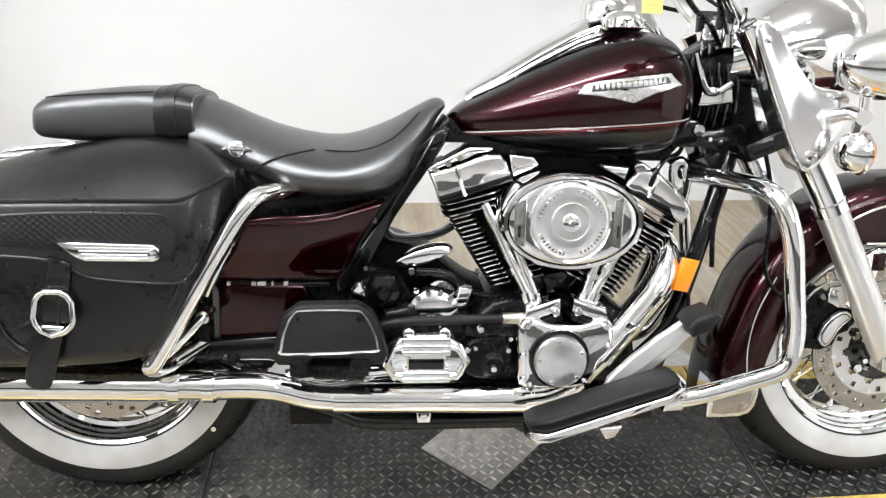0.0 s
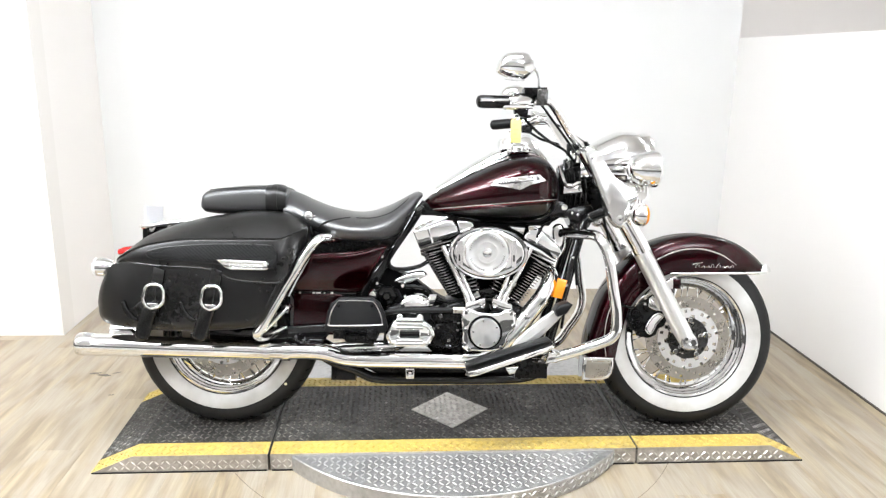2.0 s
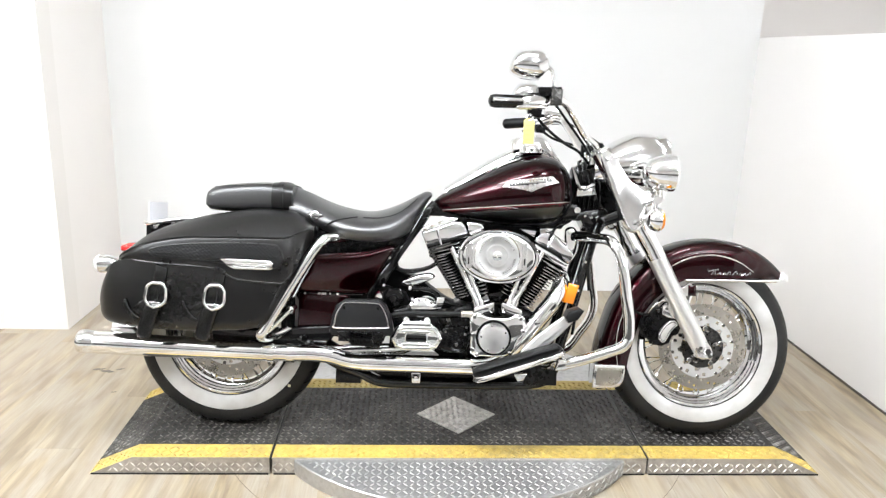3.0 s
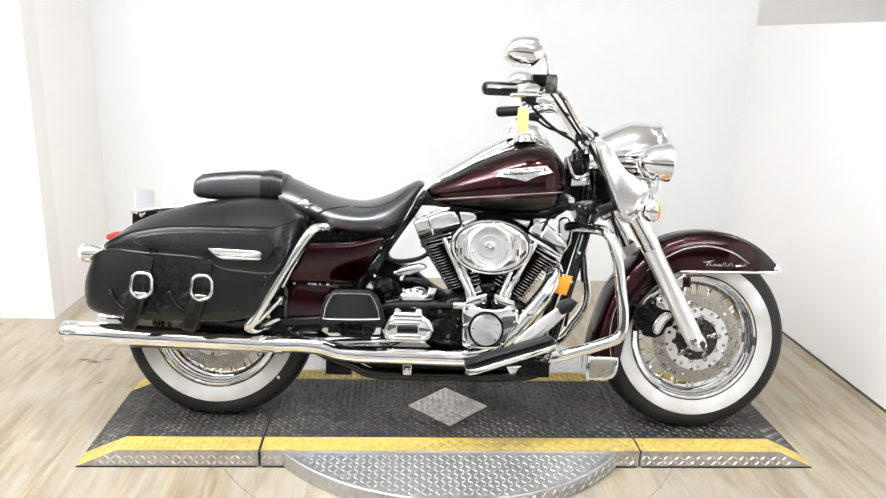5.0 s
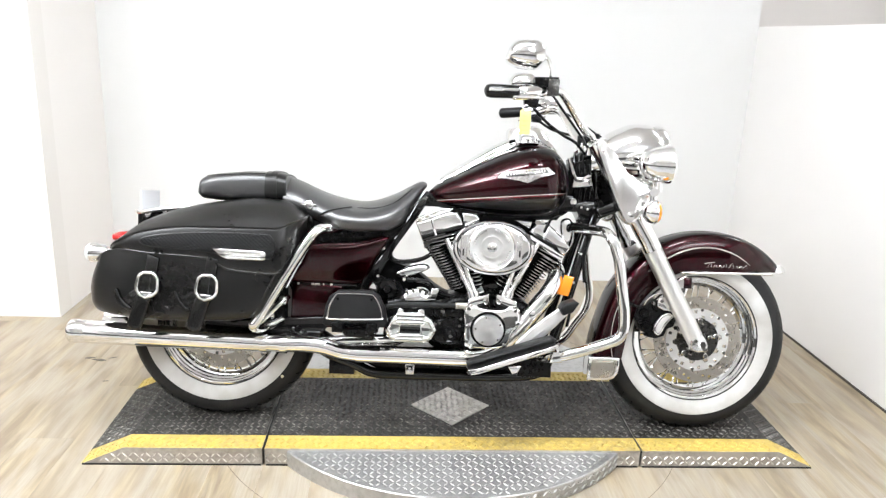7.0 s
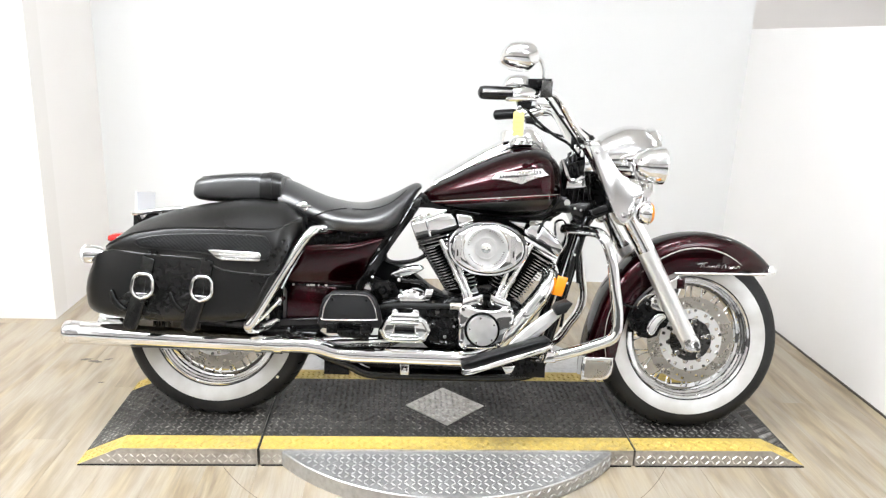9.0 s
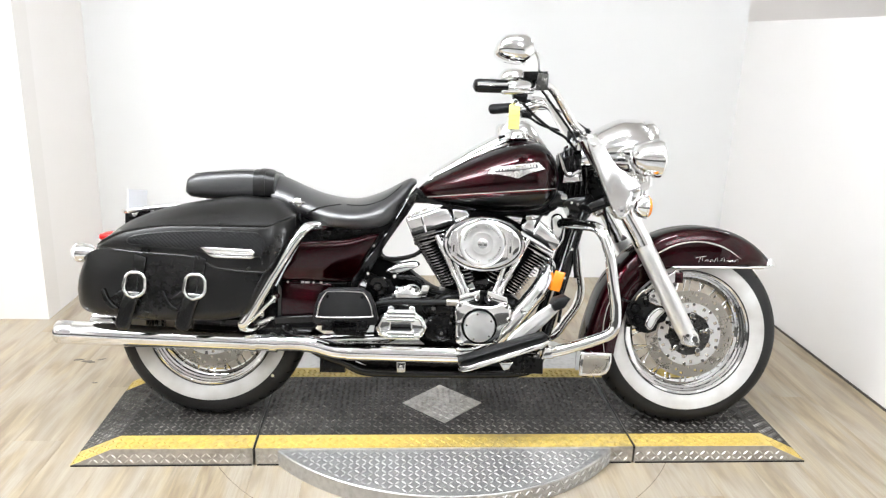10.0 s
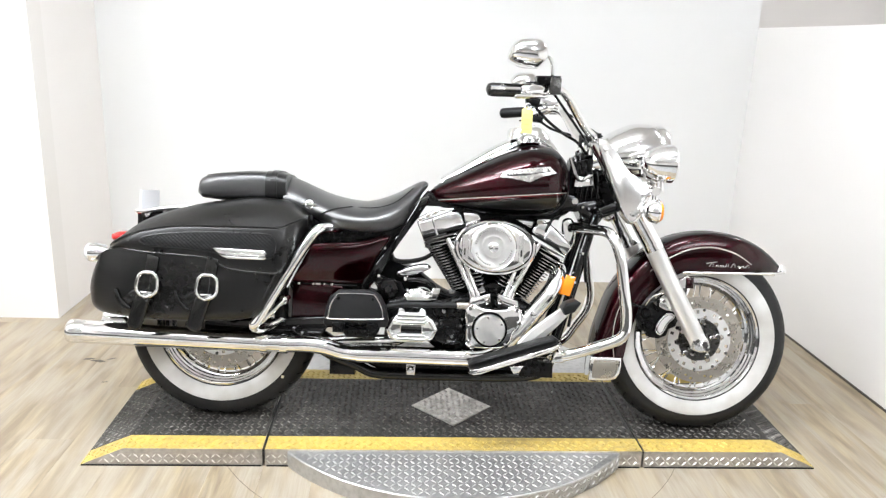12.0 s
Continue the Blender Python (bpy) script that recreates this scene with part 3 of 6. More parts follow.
skin(bm, [[(r * math.cos(t), r * math.sin(t), z) for t in np.linspace(0, 2 * math.pi, 128, False)] for r, z in ((0.800, 0.0), (0.800, 0.0006), (0.8016, 0.0006), (0.8016, 0.0))], caps=False)
part("floor_ring", bm, M_JOINT, disc, "thin dark ring groove on the floor")


# ---- motorcycle: x forward, -y to the camera side, z up in its own leaning axes ----
bike = thing("motorcycle", pose(-0.632, 0.164, 0.057, -12, 0, -2.5), "maroon and black touring motorcycle with leather bags, leaning on its stand", "motorcycle")
AXLE_V, FRONT_U, REAR_U, GUARD_U = 0.296, 1.533, 0.012, 1.552


def annulus(r0, r1, w0, w1, c, holes, na=96, nr=9, bm=None):
    """A drilled disc: cells for which holes(i, j) is true are cut right through."""
    bm = bm or bmesh.new()
    V = {}

    def vert(i, j, k):
        key = (i % na, j, k)
        if key not in V:
            t, r = 2 * math.pi * i / na, r0 + (r1 - r0) * j / nr
            V[key] = bm.verts.new((c[0] + r * math.cos(t), -(w0 if k == 0 else w1), c[2] + r * math.sin(t)))
        return V[key]
    solid = {(i, j) for i in range(na) for j in range(nr) if not holes(i, j)}
    for i, j in solid:
        for k in (0, 1):
            bm.faces.new([vert(i + a, j + b, k) for a, b in ((0, 0), (1, 0), (1, 1), (0, 1))])
        for di, dj, e in ((-1, 0, ((0, 0), (0, 1))), (1, 0, ((1, 0), (1, 1))), (0, -1, ((0, 0), (1, 0))), (0, 1, ((0, 1), (1, 1)))):
            if ((i + di) % na, j + dj) not in solid:
                (a, b), (cc, d) = e
                bm.faces.new((vert(i + a, j + b, 0), vert(i + cc, j + d, 0), vert(i + cc, j + d, 1), vert(i + a, j + b, 1))).material_index = 1
    return bm


def wheel(name, u, rotor_r, rotor_w):
    c = (u, 0, AXLE_V)
    side = [(0.196, 0.050), (0.200, 0.053), (0.203, 0.050), (0.199, 0.046), (0.1935, 0.045), (0.192, 0.040), (0.1865, 0.039), (0.185, 0.033), (0.179, 0.032), (0.177, 0.024), (0.169, 0.020), (0.166, 0.008)]
    rim = part(name, lathe(side + [(r, -a) for r, a in reversed(side)] + side[:1], c, seg=96), M_CHROME, bike, "chrome spoked wheel with a stepped rim", sharp=25)
    ty = [(0.199, 0.050), (0.208, 0.0555), (0.226, 0.0605), (0.248, 0.0625), (0.267, 0.060), (0.282, 0.052), (0.293, 0.040), (0.300, 0.022), (0.303, 0.0)]
    bmt = lathe(ty + [(r, -a) for r, a in reversed(ty[:-1])], c, seg=112)
    for vt in bmt.verts:  # flattened where it stands
        vt.co.z = max(vt.co.z, 0.2 * vt.co.y + 0.0)
    part("tyre", bmt, M_RUBBER, rim, "black rubber tyre")
    for s in (1, -1):
        ww = [(0.204, 0.0545 * s), (0.206, 0.0565 * s), (0.226, 0.0625 * s), (0.245, 0.0642 * s), (0.248, 0.0640 * s), (0.249, 0.0620 * s)]
        part("whitewall", lathe(ww, c, seg=112), M_WHITEWALL, rim, "white tyre sidewall band")
    # tread grooves across the shoulder
    groove = None
    for k in range(44):
        a = 2 * math.pi * k / 44
        pts = [(0.2865, 0.0465), (0.2915, 0.0380), (0.2978, 0.0205), (0.3002, 0.004)]
        bmg = tube([(r * math.cos(d), w, r * math.sin(d)) for (r, w), d in zip(pts, (-0.018, 0, 0.035, 0.075))], [0.0016, 0.0028, 0.0028, 0.0024], 6, 2) if groove is None else None
        if groove is None:
            groove = part("tread_groove", bmg, M_SATIN, rim)
            groove.matrix_basis = Matrix.Translation((u, 0, AXLE_V))
        else:
            again("tread_groove", groove, rim, Matrix.Translation((u, 0, AXLE_V)) @ Matrix.Rotation(a, 4, "Y"))
    hub = [(0.0, 0.072), (0.028, 0.072), (0.032, 0.066), (0.034, 0.055), (0.05, 0.052), (0.052, 0.044), (0.046, 0.040), (0.036, 0.030)]
    part("hub", lathe(hub + [(r, -a) for r, a in reversed(hub)], c, seg=48), M_HUB, rim, "dark steel hub")
    spoke = None
    for k in range(40):
        s = 1 if k % 2 else -1
        lead = 0.62 if (k // 2) % 2 else -0.62
        a0 = 2 * math.pi * k / 40
        p = Vector((0.047 * math.cos(a0 + lead), s * 0.045, 0.047 * math.sin(a0 + lead)))
        q = Vector((0.168 * math.cos(a0), s * 0.012, 0.168 * math.sin(a0)))
        d = q - p
        m = Matrix.Translation(Vector((u, 0, AXLE_V)) + p) @ d.to_track_quat("Z", "Y").to_matrix().to_4x4() @ Matrix.Diagonal((1, 1, d.length, 1))
        if spoke is None:
            bmS = bmesh.new()
            skin(bmS, [[(r * math.cos(t), r * math.sin(t), z) for t in np.linspace(0, 2 * math.pi, 6, False)] for r, z in ((0.0018, 0), (0.0018, 0.9), (0.0034, 0.9), (0.0034, 1.0))])
            spoke = part("spoke", bmS, M_CHROME, rim)
            spoke.matrix_basis = m
        else:
            again("spoke", spoke, rim, m)

    def drilled(i, j):
        return j in (1, 2) and i % 14 in (0, 1) or j in (4, 5) and i % 14 in (5, 6) or j in (6, 7) and i % 14 in (9, 10)
    part("brake_rotor", annulus(0.1005, rotor_r, rotor_w, rotor_w + 0.005, c, drilled, 168, 10), [M_STEEL, M_HUB], rim, "drilled steel brake disc")
    part("rotor_carrier", annulus(0.068, 0.101, rotor_w + 0.001, rotor_w + 0.006, c, lambda i, j: (j == 0 and i % 12 in (0, 1, 2, 3, 4)) or (j == 1 and i % 12 in (1, 2, 3)) or (j in (3, 4) and i % 12 in (7, 8)), 120, 6), [M_SLIDER, M_HUB], rim, "bright star-shaped disc carrier")
    part("hub_plate", annulus(0.026, 0.070, rotor_w - 0.006, rotor_w - 0.001, c, lambda i, j: j in (2, 3) and i % 16 in (1, 2, 3, 4), 96, 6), M_HUB, rim, "dark slotted hub plate")
    b0 = None
    for ring, cnt, sz in ((0.0965, 10, 0.75), (0.060, 5, 1.1), (0.040, 5, 0.7)):
        for k in range(cnt):
            a = 2 * math.pi * k / cnt + 0.2
            m = Matrix.Translation((u + ring * math.cos(a), -rotor_w - 0.005, AXLE_V + ring * math.sin(a))) @ Matrix.Scale(sz, 4)
            if b0 is None:
                b0 = part("rotor_button", bolt_mesh(0.008, 0.004), M_CHROME, rim)
                b0.matrix_basis = m
            else:
                again("rotor_button", b0, rim, m)
    return rim


front_wheel = wheel("front_wheel", FRONT_U, 0.139, 0.068)
rear_wheel = wheel("rear_wheel", REAR_U, 0.139, 0.060)
part("paint_dot", lathe([(0, 0.0012), (0.004, 0.001), (0.005, 0.0)], (0.209, 0.0655, 0.131), seg=14), M_CREAM, rear_wheel, "cream paint dot on the tyre")


def fender(name, u, a0, a1, crown, skirt, half, n=40):
    """A deep mudguard over a wheel; crown and skirt radii are curves of the angle in degrees."""
    bm = bmesh.new()
    fc, fs = curve_of(crown), curve_of(skirt)
    rings = []
    for i in range(n + 1):
        a = a0 + (a1 - a0) * i / n
        r, q = fc(a), fs(a)
        taper = 0.12 + 0.88 * math.sin(math.pi / 2 * min(i, 9) / 9) if a0 > 30 else 1.0
        h = half * taper
        sec = []
        for k, (p, w) in enumerate(((q, h * 0.86), (q + (r - 0.055 - q) * 0.5, h * 0.955), (r - 0.052, h * 1.01), (r - 0.030, h * 0.975), (r - 0.015, h * 0.88), (r - 0.006, h * 0.69), (r - 0.0015, h * 0.38), (r, 0))):
            sec.append((min(max(p, q + 0.0004 * k), r), w))
        outer = sec + [(p, -w) for p, w in reversed(sec[:-1])]
        inner = [(p - (0.0022 if 0 < k < len(outer) - 1 else 0), w * 0.972) for k, (p, w) in enumerate(outer)]
        ca, sa = math.cos(radians(a)), math.sin(radians(a))
        rings.append([(u + p * ca, -w, AXLE_V + p * sa) for p, w in outer + inner[::-1]])
    skin(bm, rings)
    return part(name, bm, M_MAROON, bike, "maroon metallic mudguard", sharp=50)


SK = 0.219
fskirt = [(a, SK / math.sin(radians(a))) for a in (39, 50, 65, 80, 95)] + [(112, 0.229), (128, 0.229), (150, 0.234), (172, 0.238), (188, 0.256), (203, 0.285)]
front_fender = fender("front_fender", GUARD_U, 40, 203, [(39, 0.352), (60, 0.351), (92, 0.347), (115, 0.343), (140, 0.331), (165, 0.332), (185, 0.352), (203, 0.388)], fskirt, 0.086)
part("fender_trim", tube([(1.816, 0.020, 0.519), (1.790, 0.058, 0.516), (1.745, 0.075, 0.514), (1.62, 0.077, 0.513), (1.47, 0.078, 0.510)], 0.0045, 8, 4, round_ends=True), M_CHROME, front_fender, "chrome edge trim")
part("fender_tip", slab([(1.795, 0.513), (1.826, 0.515), (1.824, 0.530), (1.812, 0.540), (1.800, 0.536)], -0.02, 0.025, 0.004, 3), M_CHROME, front_fender, "chrome fender tip")
arc = [(GUARD_U + r * math.cos(radians(a)), 0.0868, AXLE_V + r * math.sin(radians(a))) for a, r in ((62, 0.278), (75, 0.290), (90, 0.297), (105, 0.296), (120, 0.290), (132, 0.288))]
part("pinstripe", tube(arc, [0.0006, 0.0022, 0.0026, 0.0026, 0.0020, 0.0012], 6, 4), M_STRIPE, front_fender, "thin silver pinstripe")
part("pinstripe", tube([(GUARD_U + 0.300 * math.cos(radians(a)), 0.0868, AXLE_V + 0.300 * math.sin(radians(a))) for a in (150, 165, 180, 194)], 0.0012, 6, 4), M_STRIPE, front_fender, "thin silver pinstripe")
# script emblem, drawn as plain strokes
k = 0
for a, b, h in ((1.600, 1.612, 0.016), (1.618, 1.630, 0.007), (1.634, 1.645, 0.007), (1.649, 1.660, 0.014), (1.668, 1.682, 0.015), (1.687, 1.694, 0.008), (1.698, 1.709, 0.007), (1.713, 1.726, 0.010)):
    part("emblem_stroke", tube([(a - 0.052, 0.0836, 0.5305), ((a + b) / 2 - 0.049, 0.0862, 0.5305 + h), (b - 0.052, 0.0838, 0.532)], 0.0012, 6, 3), M_CHROME, front_fender)
part("emblem_stroke", tube([(1.538, 0.0850, 0.541), (1.553, 0.0858, 0.545), (1.570, 0.0864, 0.5475)], 0.0012, 6, 3), M_CHROME, front_fender)
flap_o = [(1.184, 0.233), (1.240, 0.234), (1.282, 0.233), (1.283, 0.205), (1.279, 0.180), (1.268, 0.164), (1.248, 0.157), (1.215, 0.155), (1.180, 0.157), (1.180, 0.195)]
flap = part("mud_flap", slab(flap_o, 0.030, 0.094, 0.006), M_CHROME, front_fender, "chrome lower fender trim box with a grey field")
part("flap_field", slab([(1.194, 0.224), (1.240, 0.225), (1.273, 0.224), (1.273, 0.205), (1.269, 0.184), (1.260, 0.173), (1.244, 0.167), (1.215, 0.165), (1.190, 0.167), (1.190, 0.195)], 0.093, 0.0952, 0.001), M_STEEL, flap, "satin grey inset field")
part("flap_line", tube([(1.199, 0.0955, 0.219), (1.240, 0.0955, 0.220), (1.267, 0.0955, 0.219), (1.266, 0.0955, 0.200), (1.262, 0.0955, 0.186), (1.252, 0.0955, 0.177)], 0.0012, 6, 4), M_CHROME, flap)
rear_fender = fender("rear_fender", REAR_U, 22, 168, [(22, 0.340), (90, 0.350), (140, 0.352), (168, 0.358)], [(22, 0.30), (60, 0.285), (120, 0.285), (168, 0.33)], 0.088)


# forks
def fork(s):
    f = part("fork_leg", tube([(1.352, s * 0.128, 0.590), (1.495, s * 0.128, 0.325), (1.512, s * 0.128, 0.298)], [0.0285, 0.0280, 0.0225], 24, 3), M_SLIDER, bike, "satin alloy fork slider")
    part("fork_cover", tube([(1.168, s * 0.126, 0.905), (1.215, s * 0.126, 0.825), (1.352, s * 0.126, 0.594)], [0.030, 0.0295, 0.0285], 20, 2), M_CHROME, f, "chrome fork cover")
    part("seal_collar", tube([(1.347, s * 0.128, 0.600), (1.357, s * 0.128, 0.582)], 0.030, 20, 1), M_CHROME, f)
    part("axle_lug", slab([(1.488, 0.276), (1.530, 0.270), (1.540, 0.292), (1.524, 0.322), (1.492, 0.330)], *sorted((s * 0.105, s * 0.152)), 0.006, 2), M_POLISHED, f)
    part("axle_nut", lathe([(0, 0), (0.014, 0), (0.014, 0.010), (0.010, 0.014), (0, 0.014)], (1.518, s * 0.152, 0.297), seg=6), M_CHROME, f)
    for uu, vv in ((1.498, 0.306), (1.528, 0.281)):
        part("bolt", lathe([(0, 0), (0.006, 0), (0.006, 0.006), (0, 0.006)], (uu, s * 0.152, vv), seg=10), M_CHROME, f)
    return f


for s in (1, -1):
    fork(s)
cal = part("brake_caliper", slab([(1.324, 0.362), (1.333, 0.392), (1.352, 0.402), (1.362, 0.414), (1.384, 0.424), (1.408, 0.414), (1.418, 0.396), (1.446, 0.388), (1.456, 0.362), (1.448, 0.338), (1.428, 0.330), (1.420, 0.308), (1.396, 0.298), (1.366, 0.302), (1.356, 0.318), (1.338, 0.324), (1.332, 0.344)], 0.055, 0.094, 0.005), M_SATIN, bike, "satin black brake caliper")
for uu, vv, rr in ((1.350, 0.378, 0.016), (1.356, 0.342, 0.015), (1.386, 0.402, 0.012), (1.442, 0.360, 0.011)):
    part("piston_boss", lathe([(0, 0.010), (rr * 0.5, 0.010), (rr * 0.58, 0.006), (rr * 0.85, 0.006), (rr, 0.002), (rr, -0.01)], (uu, 0.095, vv), seg=20), M_BLACK, cal, "round black piston boss")
kidney = [(1.387, 0.313), (1.378, 0.325), (1.379, 0.340), (1.388, 0.358), (1.400, 0.373), (1.416, 0.384), (1.430, 0.385), (1.441, 0.377), (1.441, 0.366), (1.430, 0.356), (1.420, 0.344), (1.413, 0.328), (1.405, 0.315), (1.396, 0.309)]
part("caliper_rim", slab(kidney, 0.090, 0.104, 0.002), M_BLACK, cal)
part("caliper_insert", slab(shrink(kidney, 0.002), 0.102, 0.108, 0.002), M_CHROME, cal, "bright kidney-shaped insert")
part("insert_line", slab(shrink(kidney, 0.0065), 0.1075, 0.1086, 0.0004), M_HUB, cal)
part("insert_field", slab(shrink(kidney, 0.0085), 0.108, 0.1094, 0.0005), M_SLIDER, cal)
part("caliper_bracket", slab([(1.388, 0.402), (1.390, 0.430), (1.416, 0.436), (1.444, 0.404), (1.444, 0.386), (1.410, 0.390)], 0.094, 0.106, 0.004), M_POLISHED, cal, "bright caliper mounting bracket")
for uu, vv in ((1.338, 0.352), (1.376, 0.412), (1.402, 0.420), (1.432, 0.398), (1.358, 0.312), (1.452, 0.336)):
    part("bolt", lathe([(0, 0), (0.0065, 0), (0.0065, 0.006), (0.0045, 0.009), (0, 0.009)], (uu, 0.103 if vv > 0.39 else 0.097, vv), seg=6), M_CHROME if vv > 0.39 else M_SATIN, cal)
part("brake_hose", tube([(1.352, 0.10, 0.400), (1.314, 0.098, 0.403), (1.276, 0.096, 0.434), (1.261, 0.094, 0.474), (1.262, 0.09, 0.530), (1.258, 0.085, 0.62), (1.235, 0.07, 0.72)], 0.0042, 8, 6), M_SATIN, bike, "black brake hose")
part("bleed_pipe", tube([(1.345, 0.102, 0.405), (1.365, 0.108, 0.432), (1.398, 0.110, 0.446), (1.430, 0.106, 0.430)], 0.003, 8, 5), M_CHROME, bike, "thin chrome brake pipe")
part("fender_bracket", slab([(1.425, 0.430), (1.480, 0.436), (1.492, 0.490), (1.475, 0.505), (1.440, 0.480)], 0.087, 0.099, 0.004), M_CHROME, front_fender)
part("bracket_foot", box(1.470, 1.496, 0.088, 0.100, 0.462, 0.496, 0.002), M_MAROON, front_fender)

def lean_in(bm, top, k):
    """Tilts the near face about the line z = top."""
    for vt in bm.verts:
        if vt.co.y < -0.06:
            vt.co.y += k * (top - vt.co.z)
    return bm


# headlamp nacelle, auxiliary lamps, signals
nacelle = part("headlamp_nacelle", hull(1.165, 1.375, [(1.165, 0.897), (1.20, 0.928), (1.25, 0.958), (1.31, 0.979), (1.35, 0.978), (1.375, 0.966)], [(1.165, 0.80), (1.22, 0.795), (1.30, 0.785), (1.375, 0.790)], [(1.165, 0.075), (1.22, 0.10), (1.30, 0.105), (1.375, 0.094)], 2.1, 26, 40), M_CHROME, bike, "chrome headlamp nacelle")
part("trim_ring", lathe([(0.080, 0.0), (0.094, 0.0), (0.097, 0.008), (0.097, 0.022), (0.090, 0.032), (0.084, 0.033)], (1.372, 0, 0.878), "X", 56), M_CHROME, nacelle, "chrome headlamp ring")
part("lens", lathe([(0.085, 0.028), (0.06, 0.036), (0.03, 0.040), (0.0, 0.041)], (1.372, 0, 0.878), "X", 48), M_GLASS, nacelle, "clear headlamp glass")
part("reflector", lathe([(0.084, 0.020), (0.06, 0.0), (0.03, -0.012), (0, -0.015)], (1.372, 0, 0.878), "X", 48), M_CHROME, nacelle)
for s in (1, -1):
    part("nacelle_cover", lean_in(slab([(1.158, 0.900), (1.194, 0.902), (1.262, 0.812), (1.330, 0.795), (1.338, 0.757), (1.292, 0.676), (1.258, 0.662), (1.218, 0.740)], *sorted((s * 0.100, s * 0.165)), 0.012, 3), 0.84, -0.12), M_POLISHED, nacelle, "chrome fork nacelle cover")
    part("bolt", lathe([(0, 0), (0.009, 0), (0.008, 0.006), (0, 0.007)], (1.268, s * 0.183, 0.690), seg=14), M_CHROME, nacelle)
    part("bolt", lathe([(0, 0), (0.007, 0), (0.006, 0.005), (0, 0.006)], (1.182, s * 0.160, 0.880), seg=14), M_CHROME, nacelle)
lamp_bar = part("lamp_bar", tube([(1.318, 0.24, 0.758), (1.340, 0.16, 0.762), (1.345, 0.0, 0.764), (1.340, -0.16, 0.762), (1.318, -0.24, 0.758)], 0.013, 12, 6), M_CHROME, bike, "chrome lamp bar")
for s in (1, -1):
    lampb = part("passing_lamp", lathe([(0, -0.070), (0.018, -0.068), (0.036, -0.055), (0.049, -0.03), (0.054, 0.0), (0.057, 0.004), (0.057, 0.018), (0.052, 0.024)], (1.352, s * 0.205, 0.842), "X", 40), M_CHROME, bike, "chrome passing lamp")
    part("lens", lathe([(0.053, 0.018), (0.035, 0.028), (0.0, 0.032)], (1.352, s * 0.205, 0.842), "X", 36), M_GLASS, lampb, "clear glass lens")
    part("reflector", lathe([(0.051, 0.014), (0.03, -0.02), (0.0, -0.03)], (1.352, s * 0.205, 0.842), "X", 36), M_CHROME, lampb)
    part("post", tube([(1.340, s * 0.205, 0.790), (1.340, s * 0.205, 0.760)], 0.010, 10, 1), M_CHROME, lampb)
    sig = part("turn_signal", lathe([(0, -0.026), (0.018, -0.024), (0.030, -0.014), (0.035, 0.0), (0.035, 0.010)], (1.318, s * 0.225, 0.700), "X", 28), M_CHROME, bike, "chrome bullet turn signal")
    part("lens", lathe([(0.0345, 0.008), (0.033, 0.016), (0.026, 0.023), (0.0, 0.026)], (1.318, s * 0.225, 0.700), "X", 28), M_ORANGE, sig, "orange lens")
    part("stem", tube([(1.318, s * 0.225, 0.732), (1.320, s * 0.228, 0.760)], 0.009, 10, 1), M_CHROME, sig)
    part("lens_ring", lathe([(0.0355, 0.006), (0.0375, 0.008), (0.0375, 0.012), (0.0345, 0.013)], (1.318, s * 0.225, 0.700), "X", 28), M_CHROME, sig, "chrome lens ring")

